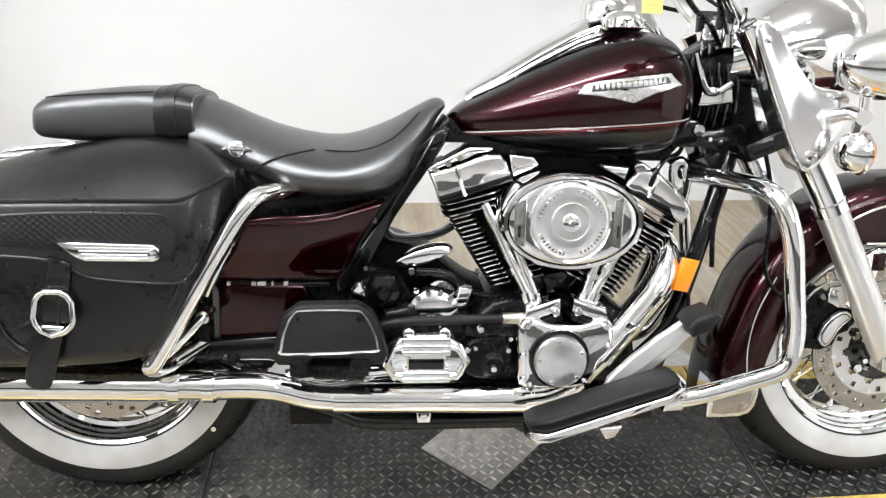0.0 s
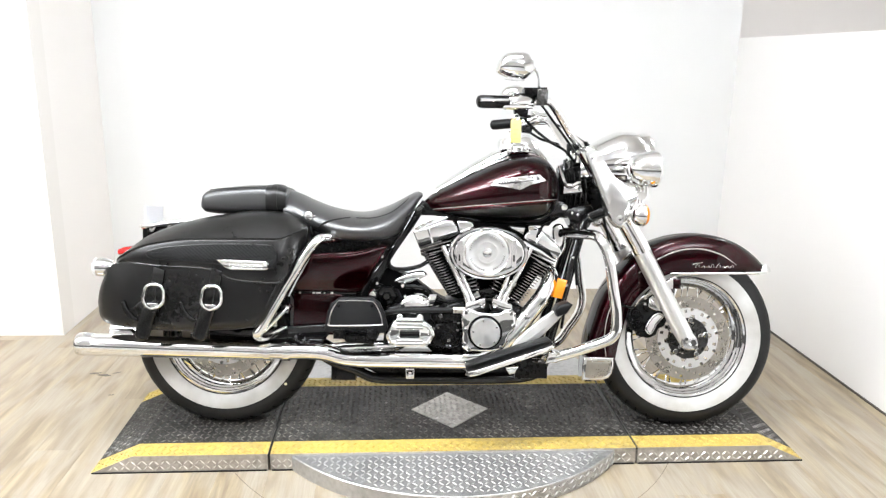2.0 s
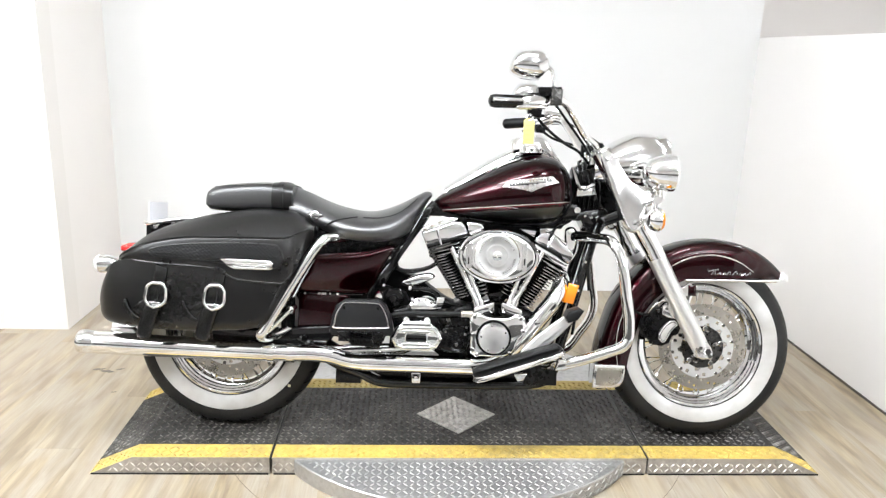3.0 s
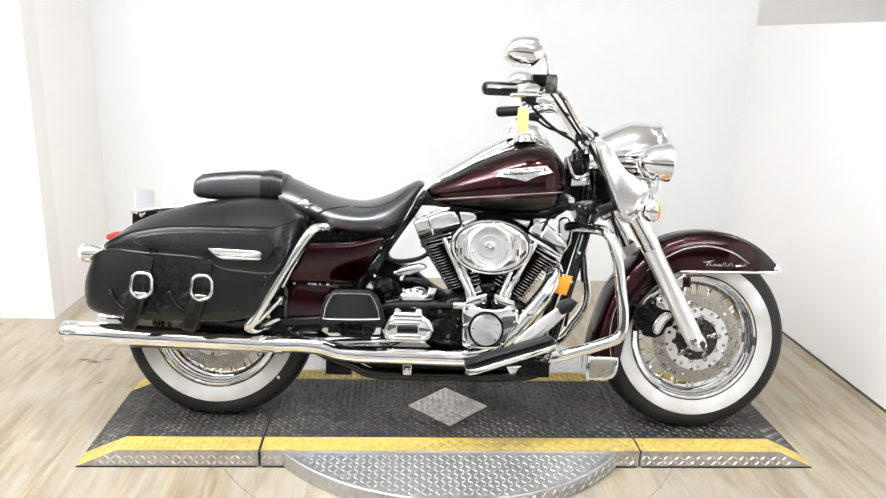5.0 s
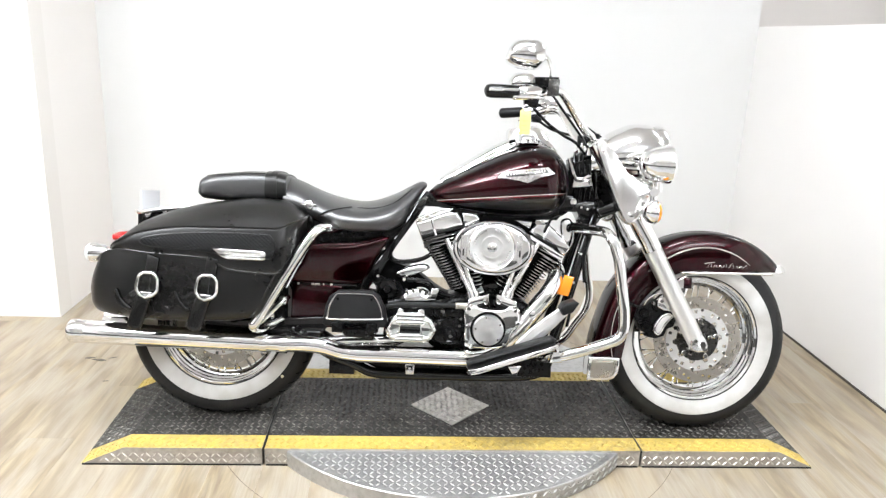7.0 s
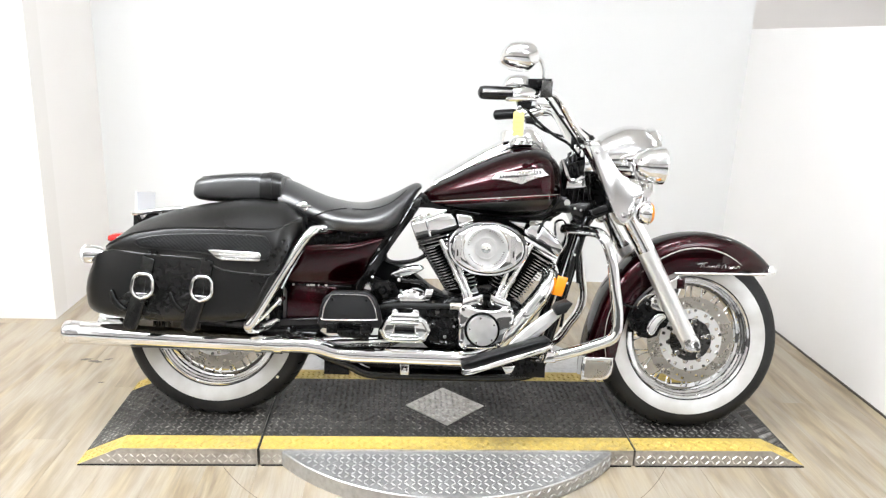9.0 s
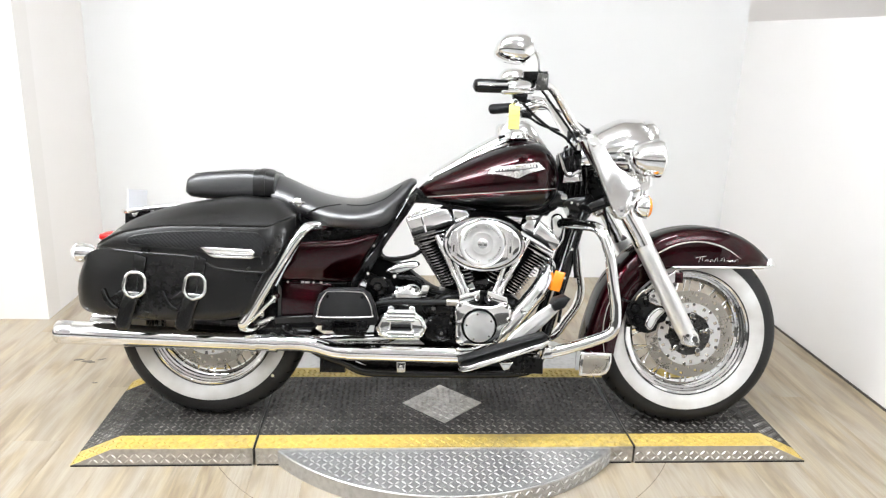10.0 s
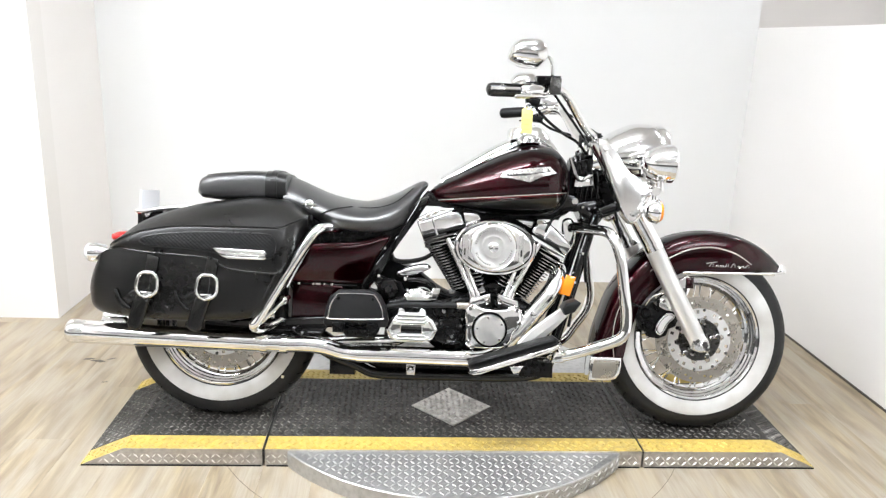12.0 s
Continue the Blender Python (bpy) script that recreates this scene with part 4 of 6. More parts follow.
# handlebar
bar = part("handlebar", tube([(0.895, 0.335, 1.018), (0.965, 0.300, 1.030), (1.010, 0.265, 1.040), (1.055, 0.20, 1.020), (1.120, 0.125, 0.950), (1.160, 0.085, 0.922), (1.165, 0.0, 0.918), (1.160, -0.085, 0.922), (1.140, -0.125, 0.954), (1.110, -0.20, 1.028), (1.085, -0.265, 1.048), (1.055, -0.30, 1.042), (1.000, -0.335, 1.032)], 0.0128, 14, 6), M_CHROME, bike, "wide chrome handlebar")
right_side = set()
for s in (1, -1):
    g = part("grip", tube([(0.905, s * 0.332, 1.020), (0.815, s * 0.366, 1.015), (0.806, s * 0.369, 1.0145), (0.801, s * 0.371, 1.014)], [0.0185, 0.0190, 0.0165, 0.008], 18, 1), M_BLACK if s > 0 else M_PAD, bar, "black rubber grip with chrome bands")
    for f in (0.02,):
        uu, ww, vv = 0.905 - 0.105 * f, s * (0.332 + 0.04 * f), 1.020 - 0.006 * f
        part("grip_band", tube([(uu, ww, vv), (uu - 0.010, ww + s * 0.004, vv)], 0.0206, 18, 1), M_CHROME, g, "chrome grip band")
    part("grip_line", tube([(0.893, s * 0.3535, 1.022), (0.812, s * 0.3875, 1.016)], 0.0050, 8, 1), M_CHROME, g, "chrome grip strip")
    part("lever", tube([(0.965, s * 0.335, 1.004), (0.935, s * 0.372, 1.000), (0.880, s * 0.395, 0.995)], [0.006, 0.006, 0.0075], 10, 4, 0.6, round_ends=True), M_CHROME, bar, "chrome control lever")
    part("switch_housing", tube([(0.902, s * 0.334, 1.019), (0.925, s * 0.326, 1.022), (0.952, s * 0.314, 1.026), (0.975, s * 0.302, 1.031)], [0.0215, 0.0225, 0.019, 0.0155], 18, 2, round_ends=True), M_CHROME, bar, "chrome switch housing")
    part("switch_cap", slab([(0.905, 1.030), (0.948, 1.034), (0.946, 1.047), (0.912, 1.046)], *sorted((s * 0.300, s * 0.335)), 0.005), M_SATIN, bar, "black switch cap")
    part("switch_block", slab([(0.915, 0.982), (0.950, 0.978), (0.955, 1.002), (0.912, 1.002)], *sorted((s * 0.300, s * 0.332)), 0.005), M_SATIN, bar, "black switch block")
    part("master_cylinder", slab([(0.942, 1.036), (1.006, 1.040), (1.008, 1.066), (0.940, 1.064)], *sorted((s * 0.280, s * 0.330)), 0.005), M_SATIN if s > 0 else M_CHROME, bar, "black brake reservoir")
    part("reservoir_cap", slab([(0.976, 1.012), (1.008, 1.014), (1.010, 1.058), (0.978, 1.060)], *sorted((s * 0.322, s * 0.334)), 0.003), M_HUB, bar)
    stem = part("mirror_stem", tube([(0.985, s * 0.305, 1.045), (0.984, s * 0.32, 1.090), (0.968, s * 0.335, 1.118), (0.930, s * 0.34, 1.124)], 0.0052, 10, 5), M_CHROME, bar, "chrome mirror stem")
    part("mirror", hull(0.856, 0.966, [(0.856, 1.118), (0.864, 1.138), (0.888, 1.157), (0.938, 1.160), (0.958, 1.145), (0.966, 1.122)], [(0.856, 1.102), (0.864, 1.096), (0.892, 1.086), (0.935, 1.082), (0.958, 1.098), (0.966, 1.110)], [(0.856, 0.02), (0.868, 0.048), (0.91, 0.062), (0.955, 0.048), (0.966, 0.02)], 2.6, 18, 28, s * 0.335), M_CHROME, stem, "chrome rear-view mirror")
    part("cable", tube([(0.945, s * 0.30, 0.980), (0.985, s * 0.26, 0.950), (1.05, s * 0.17, 0.922), (1.105, s * 0.10, 0.905), (1.15, s * 0.05, 0.87)], 0.0046, 8, 6), M_SATIN, bar, "black control cable")
    part("cable", tube([(1.000, s * 0.275, 1.022), (1.045, s * 0.20, 0.990), (1.105, s * 0.135, 0.935), (1.150, s * 0.07, 0.895)], 0.0040, 8, 6), M_SATIN, bar, "black control cable")
    for o in bar.children:
        if s < 0 and o not in right_side and not o.name.startswith("riser"):
            o.matrix_basis = Matrix.Translation((0.074 if "mirror" in o.name else 0.106, 0.0, 0.026))
    right_side = set(bar.children)
    part("riser", tube([(1.165, s * 0.045, 0.870), (1.163, s * 0.045, 0.915)], 0.020, 14, 1), M_CHROME, bar, "chrome riser")
    part("riser_clamp", slab([(1.140, 0.900), (1.192, 0.900), (1.192, 0.940), (1.140, 0.940)], *sorted((s * 0.03, s * 0.062)), 0.012), M_SATIN, bar, "black bar clamp")
TAG_AT = Matrix.Translation((0.918, -0.349, 0.985))
tag = thing("key_tag", bike.matrix_basis @ TAG_AT, "plain yellow card tag on a wire ring, hanging from the handlebar", "tag")


def tag_part(name, bm, material, label=""):
    bmesh.ops.translate(bm, verts=bm.verts, vec=(-0.918, 0.349, -0.985))
    return part(name, bm, material, tag, label)


tag_part("wire_ring", tube([(0.918, 0.345, 0.985), (0.908, 0.348, 0.976), (0.916, 0.35, 0.966), (0.926, 0.348, 0.976), (0.918, 0.345, 0.985)], 0.0018, 6, 5), M_CHROME, "thin wire ring")
tag_part("card", slab([(0.900, 0.902), (0.930, 0.902), (0.931, 0.966), (0.924, 0.972), (0.908, 0.972), (0.901, 0.966)], 0.348, 0.3505, 0.001), M_YELLOW_TAG, "pale yellow card")
for j in range(4):
    tag_part("ink_bar", box(0.906, 0.924 - 0.004 * (j % 2), 0.3504, 0.3509, 0.912 + j * 0.013, 0.9145 + j * 0.013, 0.0003), M_INK)
part("steering_head", tube([(1.205, 0, 0.730), (1.150, 0, 0.860)], 0.036, 20, 1), M_BLACK, bike, "black steering head")
part("triple_tree", slab([(1.185, 0.672), (1.262, 0.706), (1.250, 0.738), (1.170, 0.700)], -0.15, 0.15, 0.010), M_BLACK, bike, "black lower fork clamp")
part("harness", slab([(1.112, 0.846), (1.172, 0.862), (1.160, 0.806), (1.122, 0.788)], 0.01, 0.060, 0.006), M_SATIN, bike, "black wiring cover")
part("wiring_cover", slab([(1.080, 0.690), (1.100, 0.790), (1.106, 0.858), (1.150, 0.888), (1.192, 0.872), (1.226, 0.800), (1.246, 0.730), (1.200, 0.685)], -0.055, 0.035, 0.008), M_SATIN, bike, "black wiring behind the steering head")
for k in range(5):
    part("wire", tube([(1.118 + 0.014 * k, 0.040, 0.878 - 0.004 * k), (1.112 + 0.017 * k, 0.060, 0.830), (1.122 + 0.016 * k, 0.056, 0.775), (1.116 + 0.018 * k, 0.045, 0.725)], 0.0042, 8, 5), M_BLACK, bike, "thin black wire")
part("ignition_bracket", tube([(1.092, 0.085, 0.858), (1.118, 0.09, 0.790), (1.160, 0.09, 0.806)], 0.006, 8, 4), M_CHROME, bike, "chrome bracket")
part("neck_cover", slab([(1.105, 0.765), (1.170, 0.770), (1.165, 0.800), (1.110, 0.800)], -0.06, 0.085, 0.006), M_CHROME, bike, "chrome neck cover")
part("neck_gusset", slab([(1.085, 0.705), (1.205, 0.735), (1.215, 0.690), (1.185, 0.640), (1.150, 0.650), (1.130, 0.690)], -0.045, 0.060, 0.010, 2), M_BLACK, bike, "black frame gusset")
part("bolt", lathe([(0, 0), (0.011, 0), (0.010, 0.006), (0, 0.007)], (1.112, 0.078, 0.722), seg=16), M_CHROME, bike)
part("neck_bracket", slab([(1.065, 0.690), (1.110, 0.690), (1.125, 0.718), (1.112, 0.742), (1.080, 0.742)], 0.03, 0.077, 0.005), M_BLACK, bike)

# tank
T_TOP = [(0.650, 0.732), (0.680, 0.760), (0.725, 0.786), (0.814, 0.836), (0.904, 0.878), (0.975, 0.898), (1.030, 0.893), (1.070, 0.865), (1.093, 0.822), (1.103, 0.770)]
T_BOT = [(0.650, 0.716), (0.680, 0.702), (0.724, 0.690), (0.820, 0.676), (0.920, 0.668), (1.030, 0.672), (1.070, 0.690), (1.093, 0.720), (1.103, 0.756)]
T_HALF = [(0.650, 0.020), (0.680, 0.060), (0.725, 0.092), (0.814, 0.135), (0.904, 0.170), (0.985, 0.186), (1.040, 0.172), (1.075, 0.130), (1.095, 0.075), (1.103, 0.025)]
TANK_EX = 2.35
tank = part("fuel_tank", hull(0.650, 1.103, T_TOP, T_BOT, T_HALF, TANK_EX, 56, 56), M_TANK, bike, "maroon over black fuel tank with a pinstripe", sharp=60)
ft, fb, fh = curve_of(T_TOP), curve_of(T_BOT), curve_of(T_HALF)


def tank_w(u, v):
    """How far the tank's skin stands out at (u, v)."""
    t, b = ft(u), fb(u)
    q = min(0.999, abs((v - (t + b) / 2) / max((t - b) / 2, 1e-4)))
    return fh(u) * (1 - q ** TANK_EX) ** (1 / TANK_EX)


def on_tank(bm, w_ref):
    for vt in bm.verts:
        vt.co.y -= tank_w(vt.co.x, vt.co.z) - w_ref
    return bm


for off, rad, mt, nm in ((0.0, 0.0014, M_STRIPE, "silver pinstripe on the tank"), (-0.0042, 0.0007, M_REDSTRIPE, "red pinstripe on the tank")):
    us = np.linspace(0.668, 1.085, 22)
    part("pinstripe", tube([(u, tank_w(u, TANK_LINE[0] + TANK_LINE[1] * u + off), TANK_LINE[0] + TANK_LINE[1] * u + off) for u in us], rad, 6, 2), mt, tank, nm)
badge_o = [(0.864, 0.785), (0.876, 0.801), (0.894, 0.806), (0.955, 0.815), (1.014, 0.822), (1.022, 0.814), (1.036, 0.803), (0.987, 0.789), (0.953, 0.773), (0.928, 0.778), (0.895, 0.783)]


def dense(o, n=5):
    k = len(o)
    return [(o[i][0] + (o[(i + 1) % k][0] - o[i][0]) * j / n, o[i][1] + (o[(i + 1) % k][1] - o[i][1]) * j / n) for i in range(k) for j in range(n)]


badge = part("tank_badge", on_tank(slab(dense(badge_o), -0.004, 0.005, 0.0015), 0.0), M_BADGE_METAL, tank, "chrome winged tank badge")
part("badge_field", on_tank(slab(dense([(0.885, 0.790), (0.888, 0.800), (0.950, 0.809), (1.008, 0.816), (1.014, 0.806), (0.950, 0.796)]), 0.003, 0.0058, 0.0006), 0.0), M_BADGE_FILL, badge)
for j in range(14):
    uu = 0.891 + j * 0.0083
    v0 = 0.7925 + (uu - 0.891) * 0.125
    part("badge_bar", on_tank(slab([(uu, v0), (uu + 0.0052, v0), (uu + 0.0052, v0 + 0.0085), (uu, v0 + 0.0085)], 0.0055, 0.0075, 0.0004), 0.0), M_CHROME, badge)
part("tank_console", hull(0.690, 1.062, [(0.690, 0.784), (0.76, 0.832), (0.83, 0.876), (0.90, 0.915), (0.95, 0.942), (0.985, 0.962), (1.002, 0.962), (1.021, 0.941), (1.045, 0.908), (1.062, 0.888)], [(0.690, 0.74), (1.062, 0.86)], [(0.690, 0.02), (0.76, 0.044), (0.88, 0.060), (0.98, 0.050), (1.03, 0.038), (1.062, 0.016)], 2.0, 30, 36), M_CHROME, tank, "chrome tank console")
part("console_gasket", tube([(0.700, 0.026, 0.772), (0.76, 0.050, 0.802), (0.83, 0.064, 0.842), (0.90, 0.072, 0.878), (0.96, 0.066, 0.894), (1.02, 0.046, 0.890)], 0.0022, 8, 5), M_BLACK, tank, "black console edging")
part("console_slot", slab([(0.905, 0.908), (0.944, 0.918), (0.944, 0.910), (0.905, 0.900)], 0.035, 0.056, 0.003), M_BLACK, tank)
part("console_rim", tube([(0.705, 0.018, 0.782), (0.76, 0.040, 0.812), (0.83, 0.052, 0.855), (0.90, 0.058, 0.892), (0.96, 0.055, 0.905), (1.02, 0.035, 0.900)], 0.003, 8, 5), M_CHROME, tank, "chrome console rim")
cap = part("fuel_cap", lathe([(0.0, 0.034), (0.018, 0.033), (0.030, 0.027), (0.036, 0.016), (0.037, 0.004), (0.030, 0.0)], (0.962, 0.062, 0.894), "Z", 36), M_CHROME, tank, "chrome screw fuel cap")
for k in range(14):
    a = 2 * math.pi * k / 14
    part("cap_rib", lathe([(0, 0), (0.003, 0), (0.003, 0.014), (0, 0.016)], (0.962 + 0.0365 * math.cos(a), 0.062 + 0.0365 * math.sin(a), 0.898), "Z", 8), M_CHROME, cap)
part("gauge_cap", lathe([(0.0, 0.03), (0.02, 0.03), (0.034, 0.02), (0.036, 0.0)], (0.952, -0.075, 0.893), "Z", 32), M_CHROME, tank, "chrome fuel gauge cap")
part("speedometer", lathe([(0.0, 0.018), (0.040, 0.018), (0.046, 0.010), (0.046, -0.02)], (0.945, 0.0, 0.930), "Z", 36), M_CHROME, tank, "chrome speedometer bezel")
for k, (uu, vv) in enumerate(((0.80, 0.842), (0.835, 0.866), (0.87, 0.888))):
    part("console_switch", lathe([(0, 0.014), (0.007, 0.013), (0.009, 0.0)], (uu, 0.012, vv - 0.012), "Z", 14), M_CHROME, tank)

# seat
S_TOP = [(0.205, 0.770), (0.240, 0.762), (0.292, 0.739), (0.365, 0.713), (0.455, 0.700), (0.545, 0.727), (0.608, 0.761), (0.636, 0.772), (0.650, 0.764)]
S_BOT = [(0.205, 0.670), (0.290, 0.646), (0.353, 0.622), (0.390, 0.611), (0.456, 0.605), (0.504, 0.607), (0.552, 0.617), (0.590, 0.642), (0.612, 0.682), (0.630, 0.728), (0.650, 0.752)]
S_HALF = [(0.205, 0.104), (0.29, 0.126), (0.36, 0.150), (0.42, 0.164), (0.50, 0.166), (0.56, 0.140), (0.605, 0.090), (0.650, 0.028)]
st_, sb_, sh_ = curve_of(S_TOP), curve_of(S_BOT), curve_of(S_HALF)
seat_side = curve_of([(0, 0.84), (0.08, 0.95), (0.20, 1.0), (0.34, 0.985), (0.48, 0.93), (0.60, 0.83), (0.72, 0.68), (0.83, 0.50), (0.92, 0.31), (0.975, 0.15), (1.0, 0.0)])


def seat_w(u, v):
    """How far the seat's side stands out at (u, v): a saddle crown over a bulging flank."""
    return sh_(u) * seat_side((v - sb_(u)) / (st_(u) - sb_(u)))


grid = []
for i in range(73):
    u = 0.205 + 0.445 * (0.5 - 0.5 * math.cos(math.pi * i / 72))
    qs = [1 - (1 - k / 24) ** 1.6 for k in range(25)]
    half = [(seat_w(u, sb_(u) + (st_(u) - sb_(u)) * q), sb_(u) + (st_(u) - sb_(u)) * q) for q in qs]
    grid.append([(u, -w, v) for w, v in half] + [(u, w, v) for w, v in half[-2::-1]])
grid = np.array(grid)
for _ in range(10):  # eases the upholstery along and across
    grid[1:-1] = 0.5 * grid[1:-1] + 0.25 * (grid[:-2] + grid[2:])
    grid[:, 1:-1] = 0.5 * grid[:, 1:-1] + 0.25 * (grid[:, :-2] + grid[:, 2:])
bm = bmesh.new()
skin(bm, [[tuple(q) for q in row] for row in grid])
seat = part("rider_seat", bm, M_SEATVINYL, bike, "black vinyl two-up seat", sharp=70)


pillion = part("pillion_seat", hull(-0.060, 0.215, [(-0.060, 0.728), (-0.054, 0.752), (-0.03, 0.766), (0.02, 0.774), (0.12, 0.782), (0.19, 0.778), (0.215, 0.770)], [(-0.060, 0.700), (-0.05, 0.690), (0.05, 0.684), (0.15, 0.686), (0.215, 0.690)], [(-0.060, 0.085), (-0.05, 0.098), (0.0, 0.106), (0.215, 0.104)], 3.8, 32, 48), M_SEATVINYL, bike, "black vinyl pillion pad", sharp=60)
part("seat_strap", hull(0.150, 0.212, [(0.150, 0.7835), (0.180, 0.783), (0.212, 0.774)], [(0.150, 0.683), (0.180, 0.682), (0.212, 0.690)], [(0.150, 0.1085), (0.180, 0.110), (0.212, 0.1075)], 3.2, 8, 44), M_LEATHER, seat, "black seat strap")
part("strap_edge", hull(0.168, 0.186, [(0.168, 0.7865), (0.186, 0.785)], [(0.168, 0.680), (0.186, 0.680)], [(0.168, 0.1125), (0.186, 0.1125)], 3.2, 4, 44), M_LEATHER, seat)
part("seam", tube([(u, seat_w(u, v) - 0.0005, v) for u, v in ((0.320, 0.648), (0.344, 0.663), (0.372, 0.672), (0.419, 0.680))], 0.0022, 6, 5), M_LEATHER, seat)
part("seam", tube([(u, seat_w(u, v) - 0.0004, v) for u, v in ((0.437, 0.679), (0.496, 0.680), (0.544, 0.695), (0.574, 0.716), (0.604, 0.745))], 0.0013, 6, 5), M_LEATHER, seat)
part("seam", tube([(-0.030, 0.0895, 0.7605), (-0.02, 0.0925, 0.763), (0.06, 0.0965, 0.769), (0.15, 0.097, 0.774)], 0.0012, 6, 5), M_LEATHER, pillion)
sb = part("seat_badge", lathe([(0.0, 0.004), (0.010, 0.0035), (0.0135, 0.001), (0.0145, -0.012)], (0.290, seat_w(0.290, 0.682) + 0.005, 0.682), seg=28), M_CHROME, seat, "round chrome seat badge with short wings")
part("badge_wing", slab([(0.264, 0.680), (0.316, 0.680), (0.311, 0.685), (0.269, 0.685)], seat_w(0.290, 0.682) - 0.004, seat_w(0.290, 0.682) + 0.006, 0.001), M_CHROME, sb)
part("seat_skirt", hull(0.150, 0.300, [(0.150, 0.70), (0.30, 0.655)], [(0.150, 0.655), (0.30, 0.622)], [(0.150, 0.107), (0.30, 0.122)], 3.5, 10, 30), M_WEAVE, seat, "textured seat valance")


# saddlebags
def saddlebag(s):
    def sw(a, b):
        return sorted((s * a, s * b))
    under = curve_of([(-0.366, 0.380), (-0.360, 0.362), (-0.340, 0.346), (-0.265, 0.334), (-0.10, 0.326), (0.075, 0.331), (0.165, 0.350), (0.205, 0.425), (0.240, 0.490), (0.255, 0.531)])
    over = curve_of([(-0.366, 0.390), (-0.360, 0.410), (-0.338, 0.455), (-0.285, 0.528), (-0.16, 0.545), (0.10, 0.530), (0.255, 0.535)])
    girth = curve_of([(-0.366, 0.118), (-0.360, 0.146), (-0.346, 0.174), (-0.320, 0.202), (-0.280, 0.222), (-0.220, 0.236), (-0.14, 0.242), (0.0, 0.243), (0.15, 0.241), (0.205, 0.233), (0.255, 0.215)])
    rings = []
    for i in range(57):
        u = -0.366 + 0.621 * (0.5 - 0.5 * math.cos(math.pi * i / 56))
        b, t, o = under(u), over(u), girth(u)
        q = min(0.034, 0.48 * (t - b))
        sec = [(0.085, b)] + [(o - q + q * math.sin(a), b + q - q * math.cos(a)) for a in np.linspace(0, math.pi / 2, 9)]
        sec += [(o + 0.004 * math.sin(math.pi * f), b + q + (t - b - q) * f) for f in (0.2, 0.4, 0.6, 0.8)] + [(o, t), (0.085, t)]
        rings.append([(u, -s * w, v) for w, v in sec])
    bm = bmesh.new()
    skin(bm, rings)
    body = part("saddlebag", bm, M_LEATHER, bike, "black leather saddlebag with buckled straps", sharp=60)
    # lid: an upright band below the seam, a sloping top above it
    seam = curve_of([(-0.290, 0.535), (-0.255, 0.556), (-0.173, 0.590), (-0.043, 0.609), (0.10, 0.611), (0.215, 0.612), (0.250, 0.625), (0.290, 0.645)])
    top = curve_of([(-0.300, 0.545), (-0.262, 0.578), (-0.205, 0.620), (-0.10, 0.660), (0.02, 0.685), (0.13, 0.699), (0.215, 0.694), (0.262, 0.672), (0.298, 0.648)])
    low = curve_of([(-0.290, 0.528), (-0.24, 0.532), (-0.153, 0.525), (-0.02, 0.519), (0.03, 0.512), (0.074, 0.487), (0.14, 0.479), (0.215, 0.476), (0.255, 0.530), (0.290, 0.60)])
    out = curve_of([(-0.295, 0.170), (-0.265, 0.218), (-0.20, 0.242), (0.0, 0.250), (0.18, 0.250), (0.235, 0.238), (0.275, 0.195), (0.292, 0.165)])
    bm = bmesh.new()
    rings = []
    for i in range(49):
        u = -0.293 + 0.586 * (0.5 - 0.5 * math.cos(math.pi * i / 48))
        b, m, t, o = low(u), seam(u), max(top(u), seam(u) + 0.004), out(u)
        sec = [(0.070, b + 0.004), (o - 0.012, b), (o - 0.003, b + 0.003), (o, b + 0.010), (o + 0.002, (b + m) / 2), (o, m - 0.008), (o - 0.003, m - 0.002), (o - 0.008, m + 0.004)]
        for f in (0.25, 0.5, 0.75, 0.92):
            sec.append((o - 0.008 - (o - 0.118) * f, m + 0.004 + (t - m - 0.006) * math.sin(f * math.pi / 2)))
        sec += [(0.095, t), (0.070, t - 0.004)]
        rings.append([(u, -s * w, v) for w, v in sec])
    skin(bm, rings)
    lid = part("lid", bm, M_LEATHER, body, "black leather bag lid with a stitched seam", sharp=50)
    us = np.linspace(-0.280, 0.283, 28)
    part("welt", tube([(u, s * (out(u) - 0.004), seam(u) + 0.001) for u in us], 0.0038, 8, 2), M_LEATHER, body, "raised leather piping")
    part("welt", tube([(u, s * (out(u) - 0.004), low(u) + 0.003) for u in us[1:-2]], 0.0034, 8, 2), M_LEATHER, body, "raised leather piping")
    part("welt", tube([(u, s * 0.236, v) for u, v in ((0.145, 0.345), (0.185, 0.415), (0.215, 0.475))], 0.003, 8, 4), M_LEATHER, body, "raised leather piping")
    panel = [(-0.176, 0.563), (-0.160, 0.574), (-0.09, 0.586), (0.04, 0.594), (0.180, 0.593), (0.205, 0.585), (0.218, 0.560), (0.212, 0.535), (0.200, 0.524), (0.10, 0.527), (0.03, 0.537), (-0.05, 0.543), (-0.150, 0.549)]
    part("weave_panel", slab(panel, *sw(0.246, 0.2535), 0.002, 3), M_WEAVE, body, "basket-weave leather panel")
    part("panel_piping", tube([(u, s * 0.2525, v) for u, v in panel + panel[:1]], 0.0022, 6, 4), M_LEATHER, body)
    strip = part("chrome_strip", slab([(0.036, 0.548), (0.060, 0.5495), (0.182, 0.5455), (0.192, 0.538), (0.190, 0.522), (0.182, 0.518), (0.078, 0.5185), (0.062, 0.525)], *sw(0.252, 0.2605), 0.003), M_CHROME, body, "ribbed chrome trim strip")
